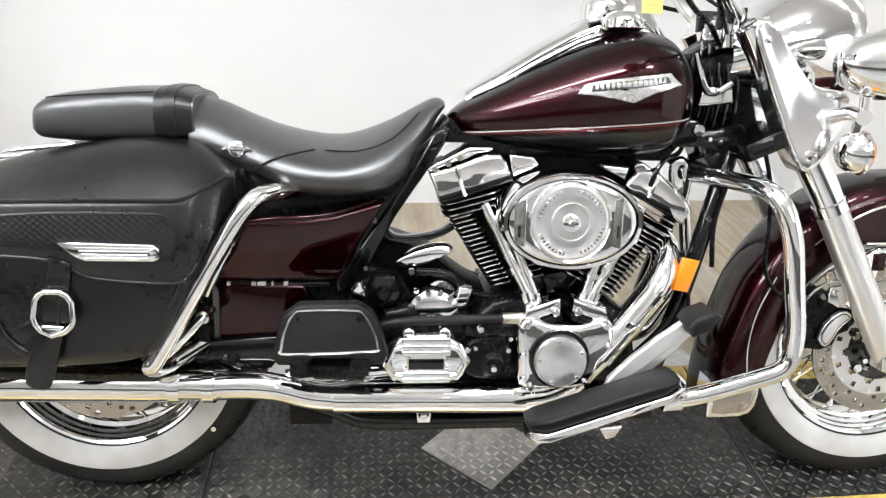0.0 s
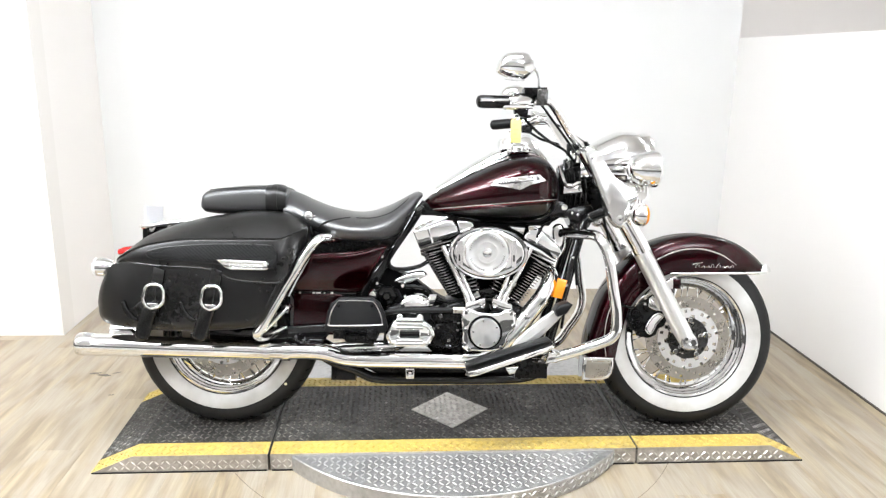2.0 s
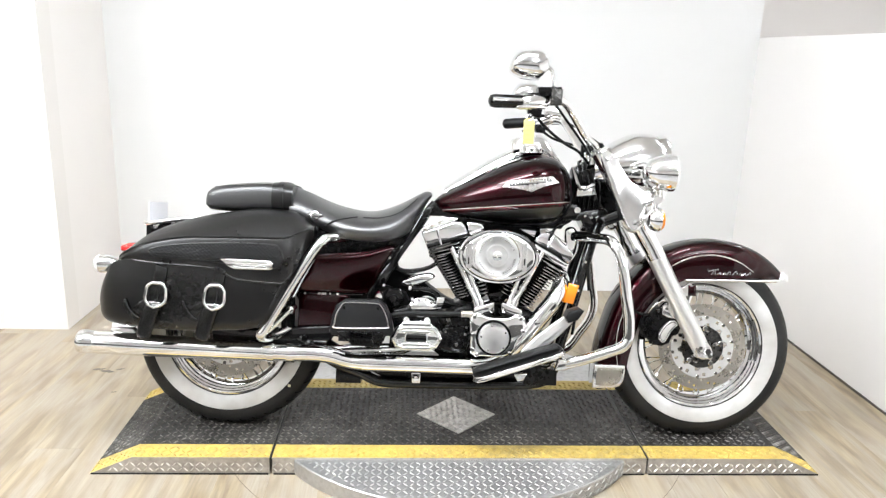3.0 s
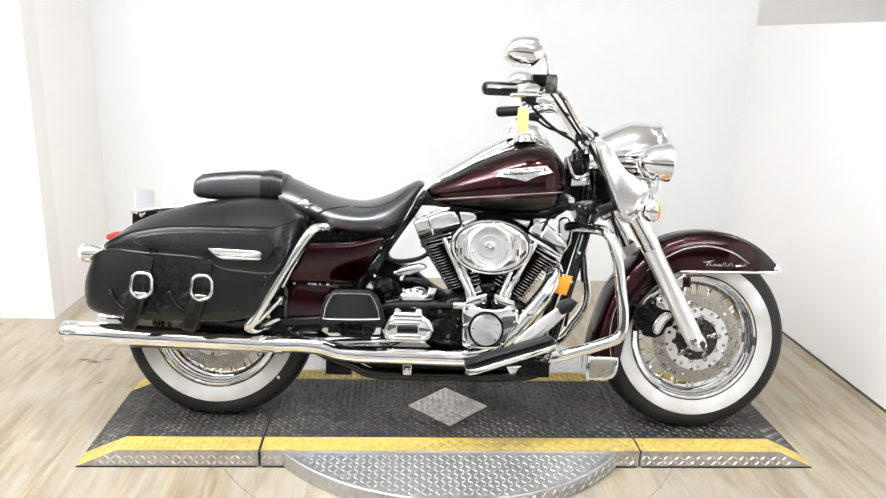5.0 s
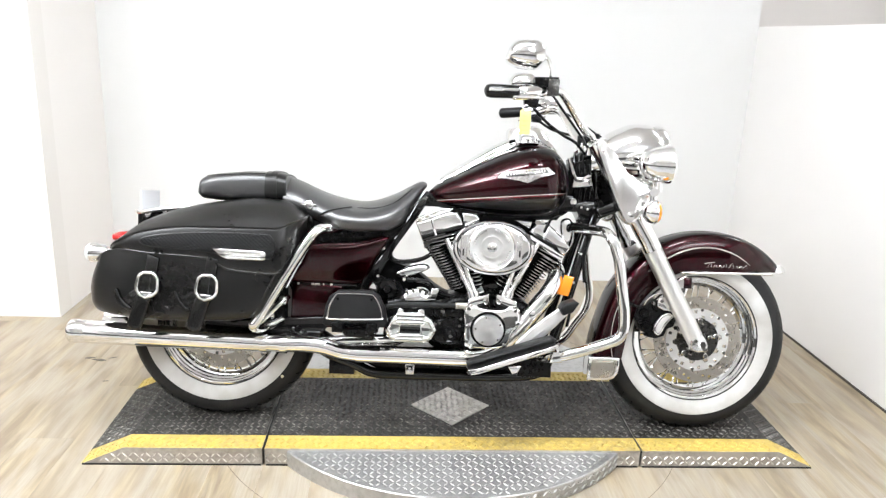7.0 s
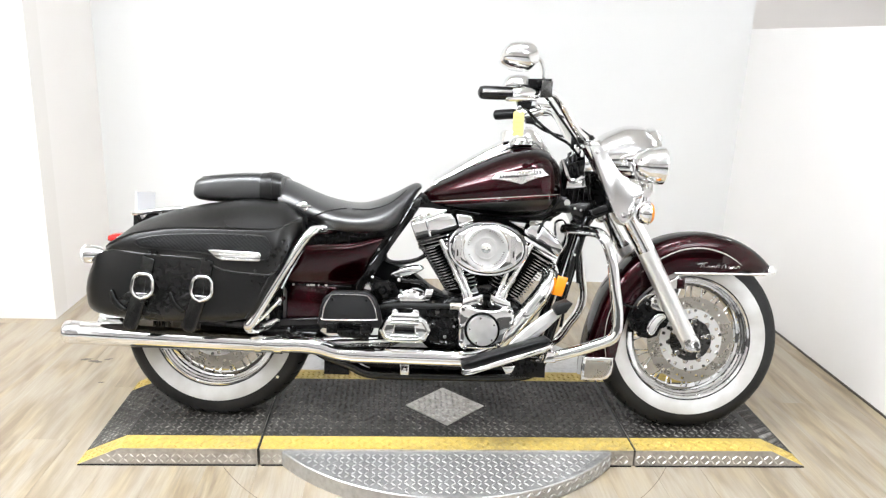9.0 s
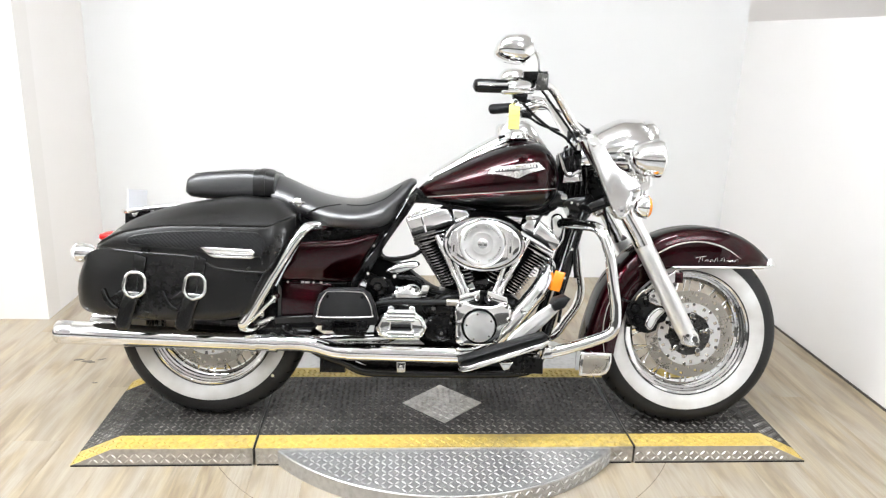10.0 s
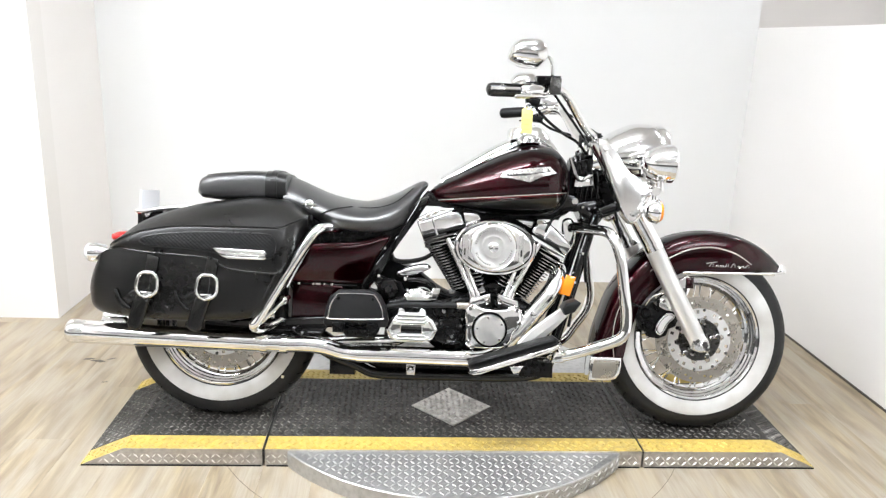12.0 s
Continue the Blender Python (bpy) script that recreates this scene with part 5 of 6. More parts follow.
    for j in range(4):
        part("strip_rib", tube([(0.066 + 0.004 * j, s * 0.2610, 0.541 - j * 0.0055), (0.176, s * 0.2610, 0.540 - j * 0.0055)], 0.0013, 6, 1), M_POLISHED, strip)
    part("rivet", lathe([(0, 0.006 * s), (0.007, 0.005 * s), (0.009, 0.0)], (0.182, s * 0.260, 0.531), seg=18), M_CHROME, strip)
    for cu, cv in ((-0.149, 0.440), (0.022, 0.438)):
        # strap from under the lid, through the buckle, its tail hanging over the muffler
        part("strap", slab([(cu - 0.003, 0.526), (cu + 0.031, 0.514), (cu + 0.020, 0.440), (cu - 0.018, 0.440)], *sw(0.238, 0.2545), 0.004), M_STRAP, body, "leather strap")
        tail = [(cu - 0.028, 0.412), (cu + 0.014, 0.412), (cu + 0.004, 0.374), (cu - 0.013, 0.319), (cu - 0.024, 0.304), (cu - 0.043, 0.306), (cu - 0.056, 0.319), (cu - 0.048, 0.356)]
        part("strap_tail", slab(tail, *sw(0.248, 0.266), 0.0089, 3, 5), M_STRAP, body, "hanging leather strap tail")
        bo = [(cu - 0.025, cv + 0.018), (cu - 0.019, cv + 0.027), (cu - 0.009, cv + 0.032), (cu + 0.014, cv + 0.031), (cu + 0.024, cv + 0.025), (cu + 0.030, cv + 0.014), (cu + 0.030, cv - 0.016), (cu + 0.026, cv - 0.025), (cu + 0.016, cv - 0.034), (cu - 0.004, cv - 0.041), (cu - 0.020, cv - 0.033), (cu - 0.028, cv - 0.022), (cu - 0.031, cv - 0.010)]
        bk = part("buckle", tube([(u, s * 0.262, v) for u, v in bo + bo[:1]], 0.0052, 10, 1), M_CHROME, body, "chrome buckle")
        part("buckle_tip", slab([(cu - 0.018, cv - 0.022), (cu + 0.016, cv - 0.024), (cu + 0.008, cv - 0.036), (cu - 0.003, cv - 0.043), (cu - 0.012, cv - 0.034)], *sw(0.256, 0.266), 0.003), M_CHROME, bk)
        part("buckle_back", slab([(cu - 0.028, cv - 0.020), (cu + 0.024, cv - 0.022), (cu + 0.030, cv + 0.012), (cu + 0.016, cv + 0.028), (cu - 0.018, cv + 0.024)], *sw(0.244, 0.258), 0.003), M_STRAP, bk, "strap inside the buckle")
        part("buckle_prong", tube([(cu + 0.010, s * 0.257, cv + 0.026), (cu + 0.004, s * 0.260, cv - 0.022)], 0.0022, 6, 2), M_LEATHER, bk)
        # curled keeper strap beside the tail
        part("keeper_strap", slab([(cu - 0.100, 0.416), (cu - 0.091, 0.419), (cu - 0.080, 0.394), (cu - 0.062, 0.374), (cu - 0.050, 0.366), (cu - 0.060, 0.358), (cu - 0.079, 0.368), (cu - 0.095, 0.389)], *sw(0.222, 0.250), 0.003, 3), M_STRAP, body, "curled leather keeper strap")
        part("keeper_strap", slab([(cu - 0.077, 0.393), (cu - 0.041, 0.421), (cu - 0.026, 0.408), (cu - 0.034, 0.394), (cu - 0.058, 0.374)], *sw(0.238, 0.2475), 0.003), M_STRAP, body, "leather keeper strap end")
    for uu, vv in ((-0.132, 0.535), (-0.112, 0.533), (0.032, 0.517), (0.048, 0.503)):
        part("snap_rivet", lathe([(0, 0.004 * s), (0.004, 0.003 * s), (0.005, 0.0)], (uu, s * 0.252, vv), seg=12), M_SATIN, body)
    return body


for s in (1, -1):
    saddlebag(s)


# bag guards, mufflers, rack, lamps at the tail
def muffler(s):
    prof = [(0.0, -0.425), (0.024, -0.425), (0.025, -0.432), (0.032, -0.4325), (0.0345, -0.430), (0.0365, -0.424), (0.0368, -0.405), (0.0355, -0.402), (0.0355, -0.385), (0.0346, -0.383), (0.0346, -0.377), (0.0355, -0.375), (0.0350, -0.25), (0.0338, -0.10), (0.0322, 0.05), (0.0310, 0.135), (0.0295, 0.155), (0.0265, 0.180), (0.0265, 0.24)]
    bm = lathe(prof, (0, 0, 0), "X", 48)
    bmesh.ops.rotate(bm, verts=bm.verts, cent=(0, 0, 0), matrix=Matrix.Rotation(radians(1.6), 3, "Y"))
    bmesh.ops.translate(bm, verts=bm.verts, vec=(0, -s * 0.130, 0.2572))
    m = part("muffler", bm, M_CHROME, bike, "long chrome muffler")
    for uu in (0.165, 0.225):
        part("clamp", tube([(uu - 0.010, s * 0.130, 0.2515), (uu + 0.010, s * 0.130, 0.2512)], 0.0315, 28, 1), M_CHROME, m, "chrome pipe clamp")
    part("hanger", slab([(-0.345, 0.282), (-0.250, 0.286), (-0.270, 0.315), (-0.335, 0.315)], *sorted((s * 0.10, s * 0.125)), 0.004), M_CHROME, m, "chrome muffler hanger")
    return m


for s in (1, -1):
    muffler(s)
    g = part("bag_guard", tube([(0.385, s * 0.115, 0.612), (0.350, s * 0.165, 0.614), (0.318, s * 0.198, 0.598), (0.260, s * 0.205, 0.508), (0.165, s * 0.205, 0.345), (0.145, s * 0.198, 0.316), (0.160, s * 0.15, 0.302), (0.21, s * 0.09, 0.320)], 0.0155, 14, 6), M_CHROME, bike, "chrome saddlebag guard")
    part("guard_brace", tube([(0.142, s * 0.160, 0.305), (0.215, s * 0.150, 0.380), (0.232, s * 0.12, 0.395)], 0.009, 10, 4), M_CHROME, g, "chrome guard brace")
    part("guard_line", tube([(0.300, s * 0.155, 0.560), (0.262, s * 0.155, 0.490), (0.232, s * 0.150, 0.430)], 0.006, 8, 4), M_CHROME, g)
    t = part("rear_turn_signal", lathe([(0, 0.050), (0.013, 0.047), (0.024, 0.032), (0.029, 0.006), (0.029, -0.008)], (-0.366, s * 0.115, 0.512), "X", 28), M_CHROME, bike, "chrome rear turn signal")
    part("lens", lathe([(0.0285, -0.006), (0.028, -0.014), (0.02, -0.022), (0.0, -0.026)], (-0.366, s * 0.115, 0.512), "X", 28), M_GREY_PLASTIC, t, "pale signal lens")
    part("stem", tube([(-0.325, s * 0.09, 0.512), (-0.350, s * 0.112, 0.512)], 0.010, 10, 1), M_SATIN, t)
    part("rack_rail", tube([(-0.060, s * 0.085, 0.664), (-0.150, s * 0.085, 0.655), (-0.235, s * 0.075, 0.642), (-0.262, s * 0.05, 0.640)], 0.0075, 10, 6), M_CHROME, bike, "chrome luggage rack rail")
part("rack_bar", tube([(-0.262, 0.05, 0.640), (-0.268, 0.0, 0.640), (-0.262, -0.05, 0.640)], 0.0075, 10, 4), M_CHROME, bike, "chrome luggage rack bar")
part("rack_bar", tube([(-0.180, 0.080, 0.652), (-0.182, 0.0, 0.652), (-0.180, -0.080, 0.652)], 0.006, 10, 4), M_CHROME, bike, "chrome luggage rack bar")
part("rack_foot", box(-0.262, -0.235, 0.02, 0.045, 0.598, 0.640), M_SATIN, bike, "black rack foot")
part("rack_base", slab([(-0.246, 0.642), (-0.144, 0.652), (-0.071, 0.664), (-0.143, 0.638), (-0.221, 0.602), (-0.244, 0.602)], -0.060, 0.055, 0.006), M_BLACK, bike, "black luggage rack base")
for uu, vv, rr in ((-0.222, 0.632, 0.011), (-0.168, 0.645, 0.009), (-0.206, 0.607, 0.008)):
    part("rack_knob", lathe([(0, 0.018), (rr * 0.7, 0.016), (rr, 0.008), (rr, 0.0)], (uu, 0.055, vv), seg=16), M_CHROME, bike, "chrome rack knob")
plate = part("plate_holder", box(-0.246, -0.241, -0.09, 0.070, 0.646, 0.708, 0.002), M_PALE, bike, "pale plastic plate on the rack")
tl = part("tail_light", hull(-0.352, -0.285, [(-0.352, 0.566), (-0.33, 0.574), (-0.285, 0.578)], [(-0.352, 0.545), (-0.285, 0.530)], [(-0.352, 0.02), (-0.325, 0.035), (-0.285, 0.04)], 2.4, 12, 24), M_RED, bike, "red tail light lens")
part("tail_light_base", hull(-0.305, -0.270, [(-0.305, 0.572), (-0.27, 0.575)], [(-0.305, 0.525), (-0.27, 0.52)], [(-0.305, 0.042), (-0.27, 0.045)], 2.4, 4, 24), M_CHROME, tl)

# side panels
sc = part("side_cover", lean_in(slab([(0.262, 0.545), (0.33, 0.556), (0.44, 0.566), (0.528, 0.592), (0.538, 0.585), (0.500, 0.520), (0.470, 0.452), (0.440, 0.436), (0.32, 0.436), (0.225, 0.440), (0.235, 0.490)], 0.030, 0.128, 0.016, 4, 4), 0.56, 0.28), M_MAROON, bike, "maroon side cover")
part("cover_ridge", tube([(0.270, 0.118, 0.551), (0.36, 0.120, 0.560), (0.44, 0.118, 0.566), (0.525, 0.105, 0.590)], 0.007, 10, 6), M_MAROON, sc)
part("lower_side_panel", lean_in(slab([(0.234, 0.300), (0.395, 0.296), (0.400, 0.420), (0.392, 0.432), (0.240, 0.434)], 0.03, 0.098, 0.006), 0.44, 0.10), M_MAROON, bike, "dull maroon lower side panel")
# pale bars draw the dotted highlights along the cover's lower edge
for a, b in ((0.256, 0.262), (0.300, 0.308), (0.311, 0.326), (0.336, 0.340), (0.358, 0.366)):
    part("trim_clip", box(a, b, 0.088, 0.1005, 0.4325, 0.4385, 0.001), M_STRIPE, sc)
part("panel_gap", box(0.245, 0.440, 0.060, 0.0925, 0.428, 0.4365, 0.002), M_BLACK, sc, "black gap under the cover")
part("under_seat", slab([(0.150, 0.640), (0.330, 0.640), (0.590, 0.650), (0.620, 0.690), (0.640, 0.690), (0.545, 0.575), (0.44, 0.555), (0.25, 0.545), (0.18, 0.58)], -0.10, 0.100, 0.010), M_SATIN, bike, "black frame cover under the seat")
part("frame_side", slab([(0.520, 0.595), (0.628, 0.712), (0.652, 0.700), (0.560, 0.560), (0.490, 0.440), (0.450, 0.430)], 0.06, 0.098, 0.010, 3), M_BLACK, bike, "black frame side rail")
part("battery_box", slab([(0.30, 0.300), (0.56, 0.300), (0.56, 0.445), (0.50, 0.470), (0.30, 0.440)], -0.10, 0.068, 0.012), M_SATIN, bike, "black oil and battery box")
part("seat_gap_cover", slab([(0.610, 0.690), (0.690, 0.690), (0.760, 0.665), (1.070, 0.660), (1.100, 0.700), (1.080, 0.720), (0.72, 0.700), (0.650, 0.740)], -0.035, 0.050, 0.012), M_SATIN, bike, "black frame backbone")

# engine
engine = part("engine", slab([(0.690, 0.250), (0.980, 0.250), (1.010, 0.330), (0.975, 0.400), (0.860, 0.420), (0.735, 0.410), (0.680, 0.330)], -0.13, 0.130, 0.02, 3), M_SATIN, bike, "black and chrome V-twin engine")


def fin_mesh(hx, hy):
    bm = bmesh.new()
    rings = []
    for z, k in ((-0.0016, 0.90), (-0.0016, 0.99), (-0.0008, 1.0), (0.0008, 1.0), (0.0016, 0.99), (0.0016, 0.90)):
        rings.append([(hx * k * math.copysign(abs(math.cos(a)) ** 0.42, math.cos(a)), hy * k * math.copysign(abs(math.sin(a)) ** 0.42, math.sin(a)), z) for a in np.linspace(0, 2 * math.pi, 36, False)])
    skin(bm, rings)
    for f in bm.faces:
        f.material_index = 1 if len(f.verts) == 4 and abs(f.normal.z) < 0.85 else 0
    bm.normal_update()
    for f in bm.faces:
        f.material_index = 0 if abs(f.normal.z) > 0.8 else 1
    return bm


FIN = None


def cylinder(name, core, top, low, deg, h0, h1, head, inner, rocker, plate, band, ridge, intake):
    """One finned barrel with its head and rocker box; fins step from top to low, turned by deg."""
    global FIN
    c = part(name, slab(core, -0.090, 0.080, 0.010), M_FIN, bike, "black finned cylinder with bright fin edges")
    turn = Matrix.Rotation(radians(deg), 4, "Y")
    steps = [(top[0] + (low[0] - top[0]) * k / 15, top[1] + (low[1] - top[1]) * k / 15, h0 + (h1 - h0) * k / 15) for k in range(16)]
    steps += [(head[0] + head[3] * k, head[1] + head[4] * k, head[2]) for k in range(3)]
    steps += [(inner[0] + inner[2] * k, inner[1] - 0.0115 * k, 0.024) for k in range(7)]
    for u, v, h in steps:
        m = Matrix.Translation((u, -0.012, v)) @ turn @ Matrix.Diagonal((h / 0.060, 1.0, 1, 1))
        if FIN is None:
            FIN = part("fin", fin_mesh(0.060, 0.092), [M_FIN, M_POLISHED], c)
            FIN.matrix_basis = m
        else:
            again("fin", FIN, c, m)
    rk = part("rocker_box", slab(rocker, -0.085, 0.106, 0.008), M_CAST, c, "chrome rocker box")
    part("rocker_cover", slab(plate, -0.080, 0.094, 0.004), M_CAST, c, "chrome rocker top plate")
    part("rocker_base", slab(band, 0.060, 0.1075, 0.002), M_BLACK, c, "black gasket band under the rocker box")
    (a, b), (p, q) = ridge
    part("rocker_ridge", tube([(a, 0.106, b), ((a + p) / 2, 0.108, (b + q) / 2), (p, 0.106, q)], 0.004, 8, 3), M_CHROME, c)
    part("intake_cover", slab(intake, -0.05, 0.096, 0.006), M_CAST, c, "chrome head cover")
    k = len(plate)
    for f in (0.2, 0.5, 0.8):
        u, v = plate[0][0] + (plate[1][0] - plate[0][0]) * f, plate[0][1] + (plate[1][1] - plate[0][1]) * f - 0.010
        part("bolt", lathe([(0, 0), (0.0055, 0), (0.0055, 0.006), (0.004, 0.009), (0, 0.009)], (u, 0.100, v), seg=10), M_STEEL, c)
    return c


cylinder("rear_cylinder", [(0.662, 0.570), (0.770, 0.625), (0.830, 0.560), (0.830, 0.440), (0.790, 0.415), (0.748, 0.425)],
         (0.682, 0.5625), (0.758, 0.4380), -15.8, 0.028, 0.024, (0.700, 0.597, 0.062, 0.003, -0.0108), (0.795, 0.520, 0.004),
         [(0.640, 0.588), (0.683, 0.600), (0.770, 0.630), (0.757, 0.664), (0.747, 0.677), (0.717, 0.674), (0.668, 0.655), (0.620, 0.639)],
         [(0.616, 0.650), (0.691, 0.687), (0.733, 0.687), (0.728, 0.679), (0.692, 0.675), (0.622, 0.641)],
         [(0.638, 0.601), (0.768, 0.642), (0.770, 0.629), (0.641, 0.587)], ((0.668, 0.652), (0.684, 0.602)),
         [(0.763, 0.675), (0.808, 0.673), (0.818, 0.661), (0.817, 0.650), (0.771, 0.632)])
cylinder("front_cylinder", [(0.890, 0.520), (0.985, 0.600), (1.075, 0.535), (1.035, 0.505), (0.970, 0.412), (0.935, 0.410), (0.885, 0.440)],
         (1.040, 0.5385), (0.956, 0.4190), 27.8, 0.0325, 0.0250, (1.043, 0.567, 0.052, -0.0045, -0.0105), (0.918, 0.520, -0.004),
         [(0.975, 0.622), (0.998, 0.652), (1.034, 0.650), (1.096, 0.594), (1.106, 0.574), (1.087, 0.551), (1.055, 0.573), (1.000, 0.603)],
         [(0.995, 0.662), (1.009, 0.664), (1.080, 0.618), (1.074, 0.606), (1.015, 0.643), (0.993, 0.653)],
         [(0.980, 0.613), (1.003, 0.613), (1.061, 0.584), (1.070, 0.566), (1.055, 0.571), (1.000, 0.601)], ((1.033, 0.636), (1.019, 0.602)),
         [(0.927, 0.654), (0.935, 0.661), (0.985, 0.656), (0.977, 0.630)])
AC = (0.857, -0.034, 0.575)
ac = part("air_cleaner", lathe([(0.0, 0.135), (0.080, 0.135), (0.112, 0.140), (0.118, 0.150), (0.1195, 0.175), (0.1195, 0.215), (0.117, 0.232), (0.110, 0.244), (0.100, 0.249), (0.085, 0.250), (0.0, 0.250)], AC, seg=80, sx=1.03, sz=0.695), M_CHROME, bike, "oval chrome air cleaner cover")
part("cover_rim", lathe([(0.113, 0.241), (0.117, 0.246), (0.114, 0.250), (0.108, 0.249)], AC, seg=80, sx=1.03, sz=0.695), M_CHROME, ac)
IC = (AC[0] - 0.007, AC[1], AC[2] + 0.003)
part("insert_ring", lathe([(0.069, 0.249), (0.0695, 0.258), (0.068, 0.261), (0.0655, 0.259)], IC, seg=64), M_CHROME, ac, "chrome insert ring")
part("insert", lathe([(0.0665, 0.257), (0.060, 0.2595), (0.059, 0.2590), (0.048, 0.2605), (0.047, 0.2600), (0.034, 0.2615), (0.0335, 0.2645), (0.0300, 0.2645), (0.0295, 0.2605), (0.012, 0.2605), (0.0115, 0.264), (0.0, 0.2645)], IC, seg=72), M_SPUN, ac, "brushed round insert with plain ring bands")
for a0, cnt in ((22, 9), (112, 9), (202, 9), (292, 9)):
    for k in range(cnt):
        a = radians(a0 + 7.2 * k)
        c0, s0 = math.cos(a), math.sin(a)
        o = [(IC[0] + r * c0 - t * s0, IC[2] + r * s0 + t * c0) for r, t in ((0.0505, -0.0018), (0.0565, -0.0018), (0.0565, 0.0018), (0.0505, 0.0018))]
        part("insert_bar", slab(o, 0.2595 + IC[1], 0.2610 + IC[1], 0.0003), M_POLISHED, ac)
part("insert_boss", lathe([(0.0, 0.268), (0.010, 0.268), (0.0145, 0.266), (0.016, 0.262)], IC, seg=32), M_CHROME, ac, "small raised emblem in the insert's middle")
part("insert_bolt", lathe([(0, 0.271), (0.005, 0.271), (0.0065, 0.266)], IC, seg=6), M_POLISHED, ac)
for q0, q1, h in ((-0.100, -0.080, 0.036), (0.068, 0.084, 0.040)):
    w0 = 0.240 + AC[1]
    part("cover_step", slab([(AC[0] + q0, AC[2] - h), (AC[0] + q1, AC[2] - h - 0.004), (AC[0] + q1, AC[2] + h + 0.004), (AC[0] + q0, AC[2] + h)], w0, w0 + 0.0112, 0.002), M_POLISHED, ac, "raised bright step on the cover")
    part("step_slot", slab([(AC[0] + q0 + 0.006, AC[2] - 0.024), (AC[0] + q0 + 0.011, AC[2] - 0.024), (AC[0] + q0 + 0.011, AC[2] - 0.004), (AC[0] + q0 + 0.006, AC[2] - 0.004)], w0 + 0.010, w0 + 0.0116, 0.0004), M_HUB, ac)

# pushrods, lifter blocks, cam cover
for (u0, v0), (u1, v1) in (((0.799, 0.425), (0.715, 0.594)), ((0.812, 0.425), (0.752, 0.570)), ((0.911, 0.425), (0.998, 0.590)), ((0.897, 0.425), (0.944, 0.560))):
    pr = part("pushrod_tube", tube([(u0, 0.158, v0), (u1, 0.140, v1)], 0.0085, 12, 1), M_CHROME, engine, "chrome pushrod tube")
    f = 0.28
    part("tube_collar", tube([(u0 + (u1 - u0) * f, 0.158 - 0.018 * f, v0 + (v1 - v0) * f), (u0 + (u1 - u0) * (f + 0.07), 0.158 - 0.018 * (f + 0.07), v0 + (v1 - v0) * (f + 0.07))], 0.0115, 12, 1), M_CHROME, pr)
    part("tube_base", tube([(u0, 0.158, v0 - 0.006), (u0 + (u1 - u0) * 0.08, 0.157, v0 + (v1 - v0) * 0.08)], 0.0125, 12, 1), M_CHROME, pr)
for u0, sg in ((0.820, 1), (0.905, -1)):
    o = [(u0 - 0.036, 0.398 - 0.012 * sg), (u0 + 0.032, 0.398 + 0.012 * sg), (u0 + 0.028, 0.426 + 0.010 * sg), (u0 - 0.032, 0.426 - 0.010 * sg)]
    lb = part("lifter_block", slab(o, 0.10, 0.190, 0.006), M_CAST, engine, "chrome lifter block")
    part("gasket", slab([(p, q - 0.013) for p, q in o[:2]] + [(o[1][0], o[1][1] - 0.001), (o[0][0], o[0][1] - 0.001)], 0.10, 0.193, 0.002), M_SATIN, lb)
    for x in (-0.024, 0.022):
        part("bolt", lathe([(0, 0), (0.0075, 0), (0.0075, 0.006), (0.005, 0.009), (0, 0.009)], (u0 + x, 0.190, 0.402 + 0.010 * sg * x / 0.024), seg=10), M_CHROME, lb)
cam_cover = part("cam_cover", slab([(0.782, 0.276), (0.778, 0.330), (0.776, 0.386), (0.800, 0.402), (0.835, 0.392), (0.890, 0.390), (0.925, 0.402), (0.945, 0.385), (0.945, 0.345), (0.925, 0.320), (0.912, 0.282), (0.875, 0.268), (0.82, 0.268)], 0.12, 0.200, 0.012, 3, 4), M_CAST, engine, "polished chrome cam cover")
part("timer_gasket", lathe([(0.0, 0.198), (0.0535, 0.198), (0.0535, 0.206), (0.0, 0.206)], (0.849, 0, 0.329), seg=56), M_BLACK, cam_cover, "black ring round the timing cover")
part("timing_cover", lathe([(0.046, 0.205), (0.046, 0.220), (0.043, 0.2245), (0.040, 0.224), (0.030, 0.2255), (0.0, 0.226)], (0.849, 0, 0.329), seg=56), M_SPUN, cam_cover, "round spun-metal timing cover")
for k in range(5):
    a = 2 * math.pi * k / 5 + 0.5
    part("bolt", lathe([(0, 0.003), (0.0030, 0.003), (0.0036, 0.0)], (0.849 + 0.039 * math.cos(a), 0.224, 0.329 + 0.039 * math.sin(a)), seg=10), M_POLISHED, cam_cover)
for uu, vv in ((0.790, 0.390), (0.930, 0.388), (0.786, 0.290), (0.784, 0.335), (0.938, 0.350), (0.800, 0.274), (0.900, 0.280)):
    part("bolt", lathe([(0, 0), (0.0062, 0), (0.0062, 0.005), (0.0045, 0.008), (0, 0.008)], (uu, 0.200, vv), seg=10), M_CHROME, cam_cover)
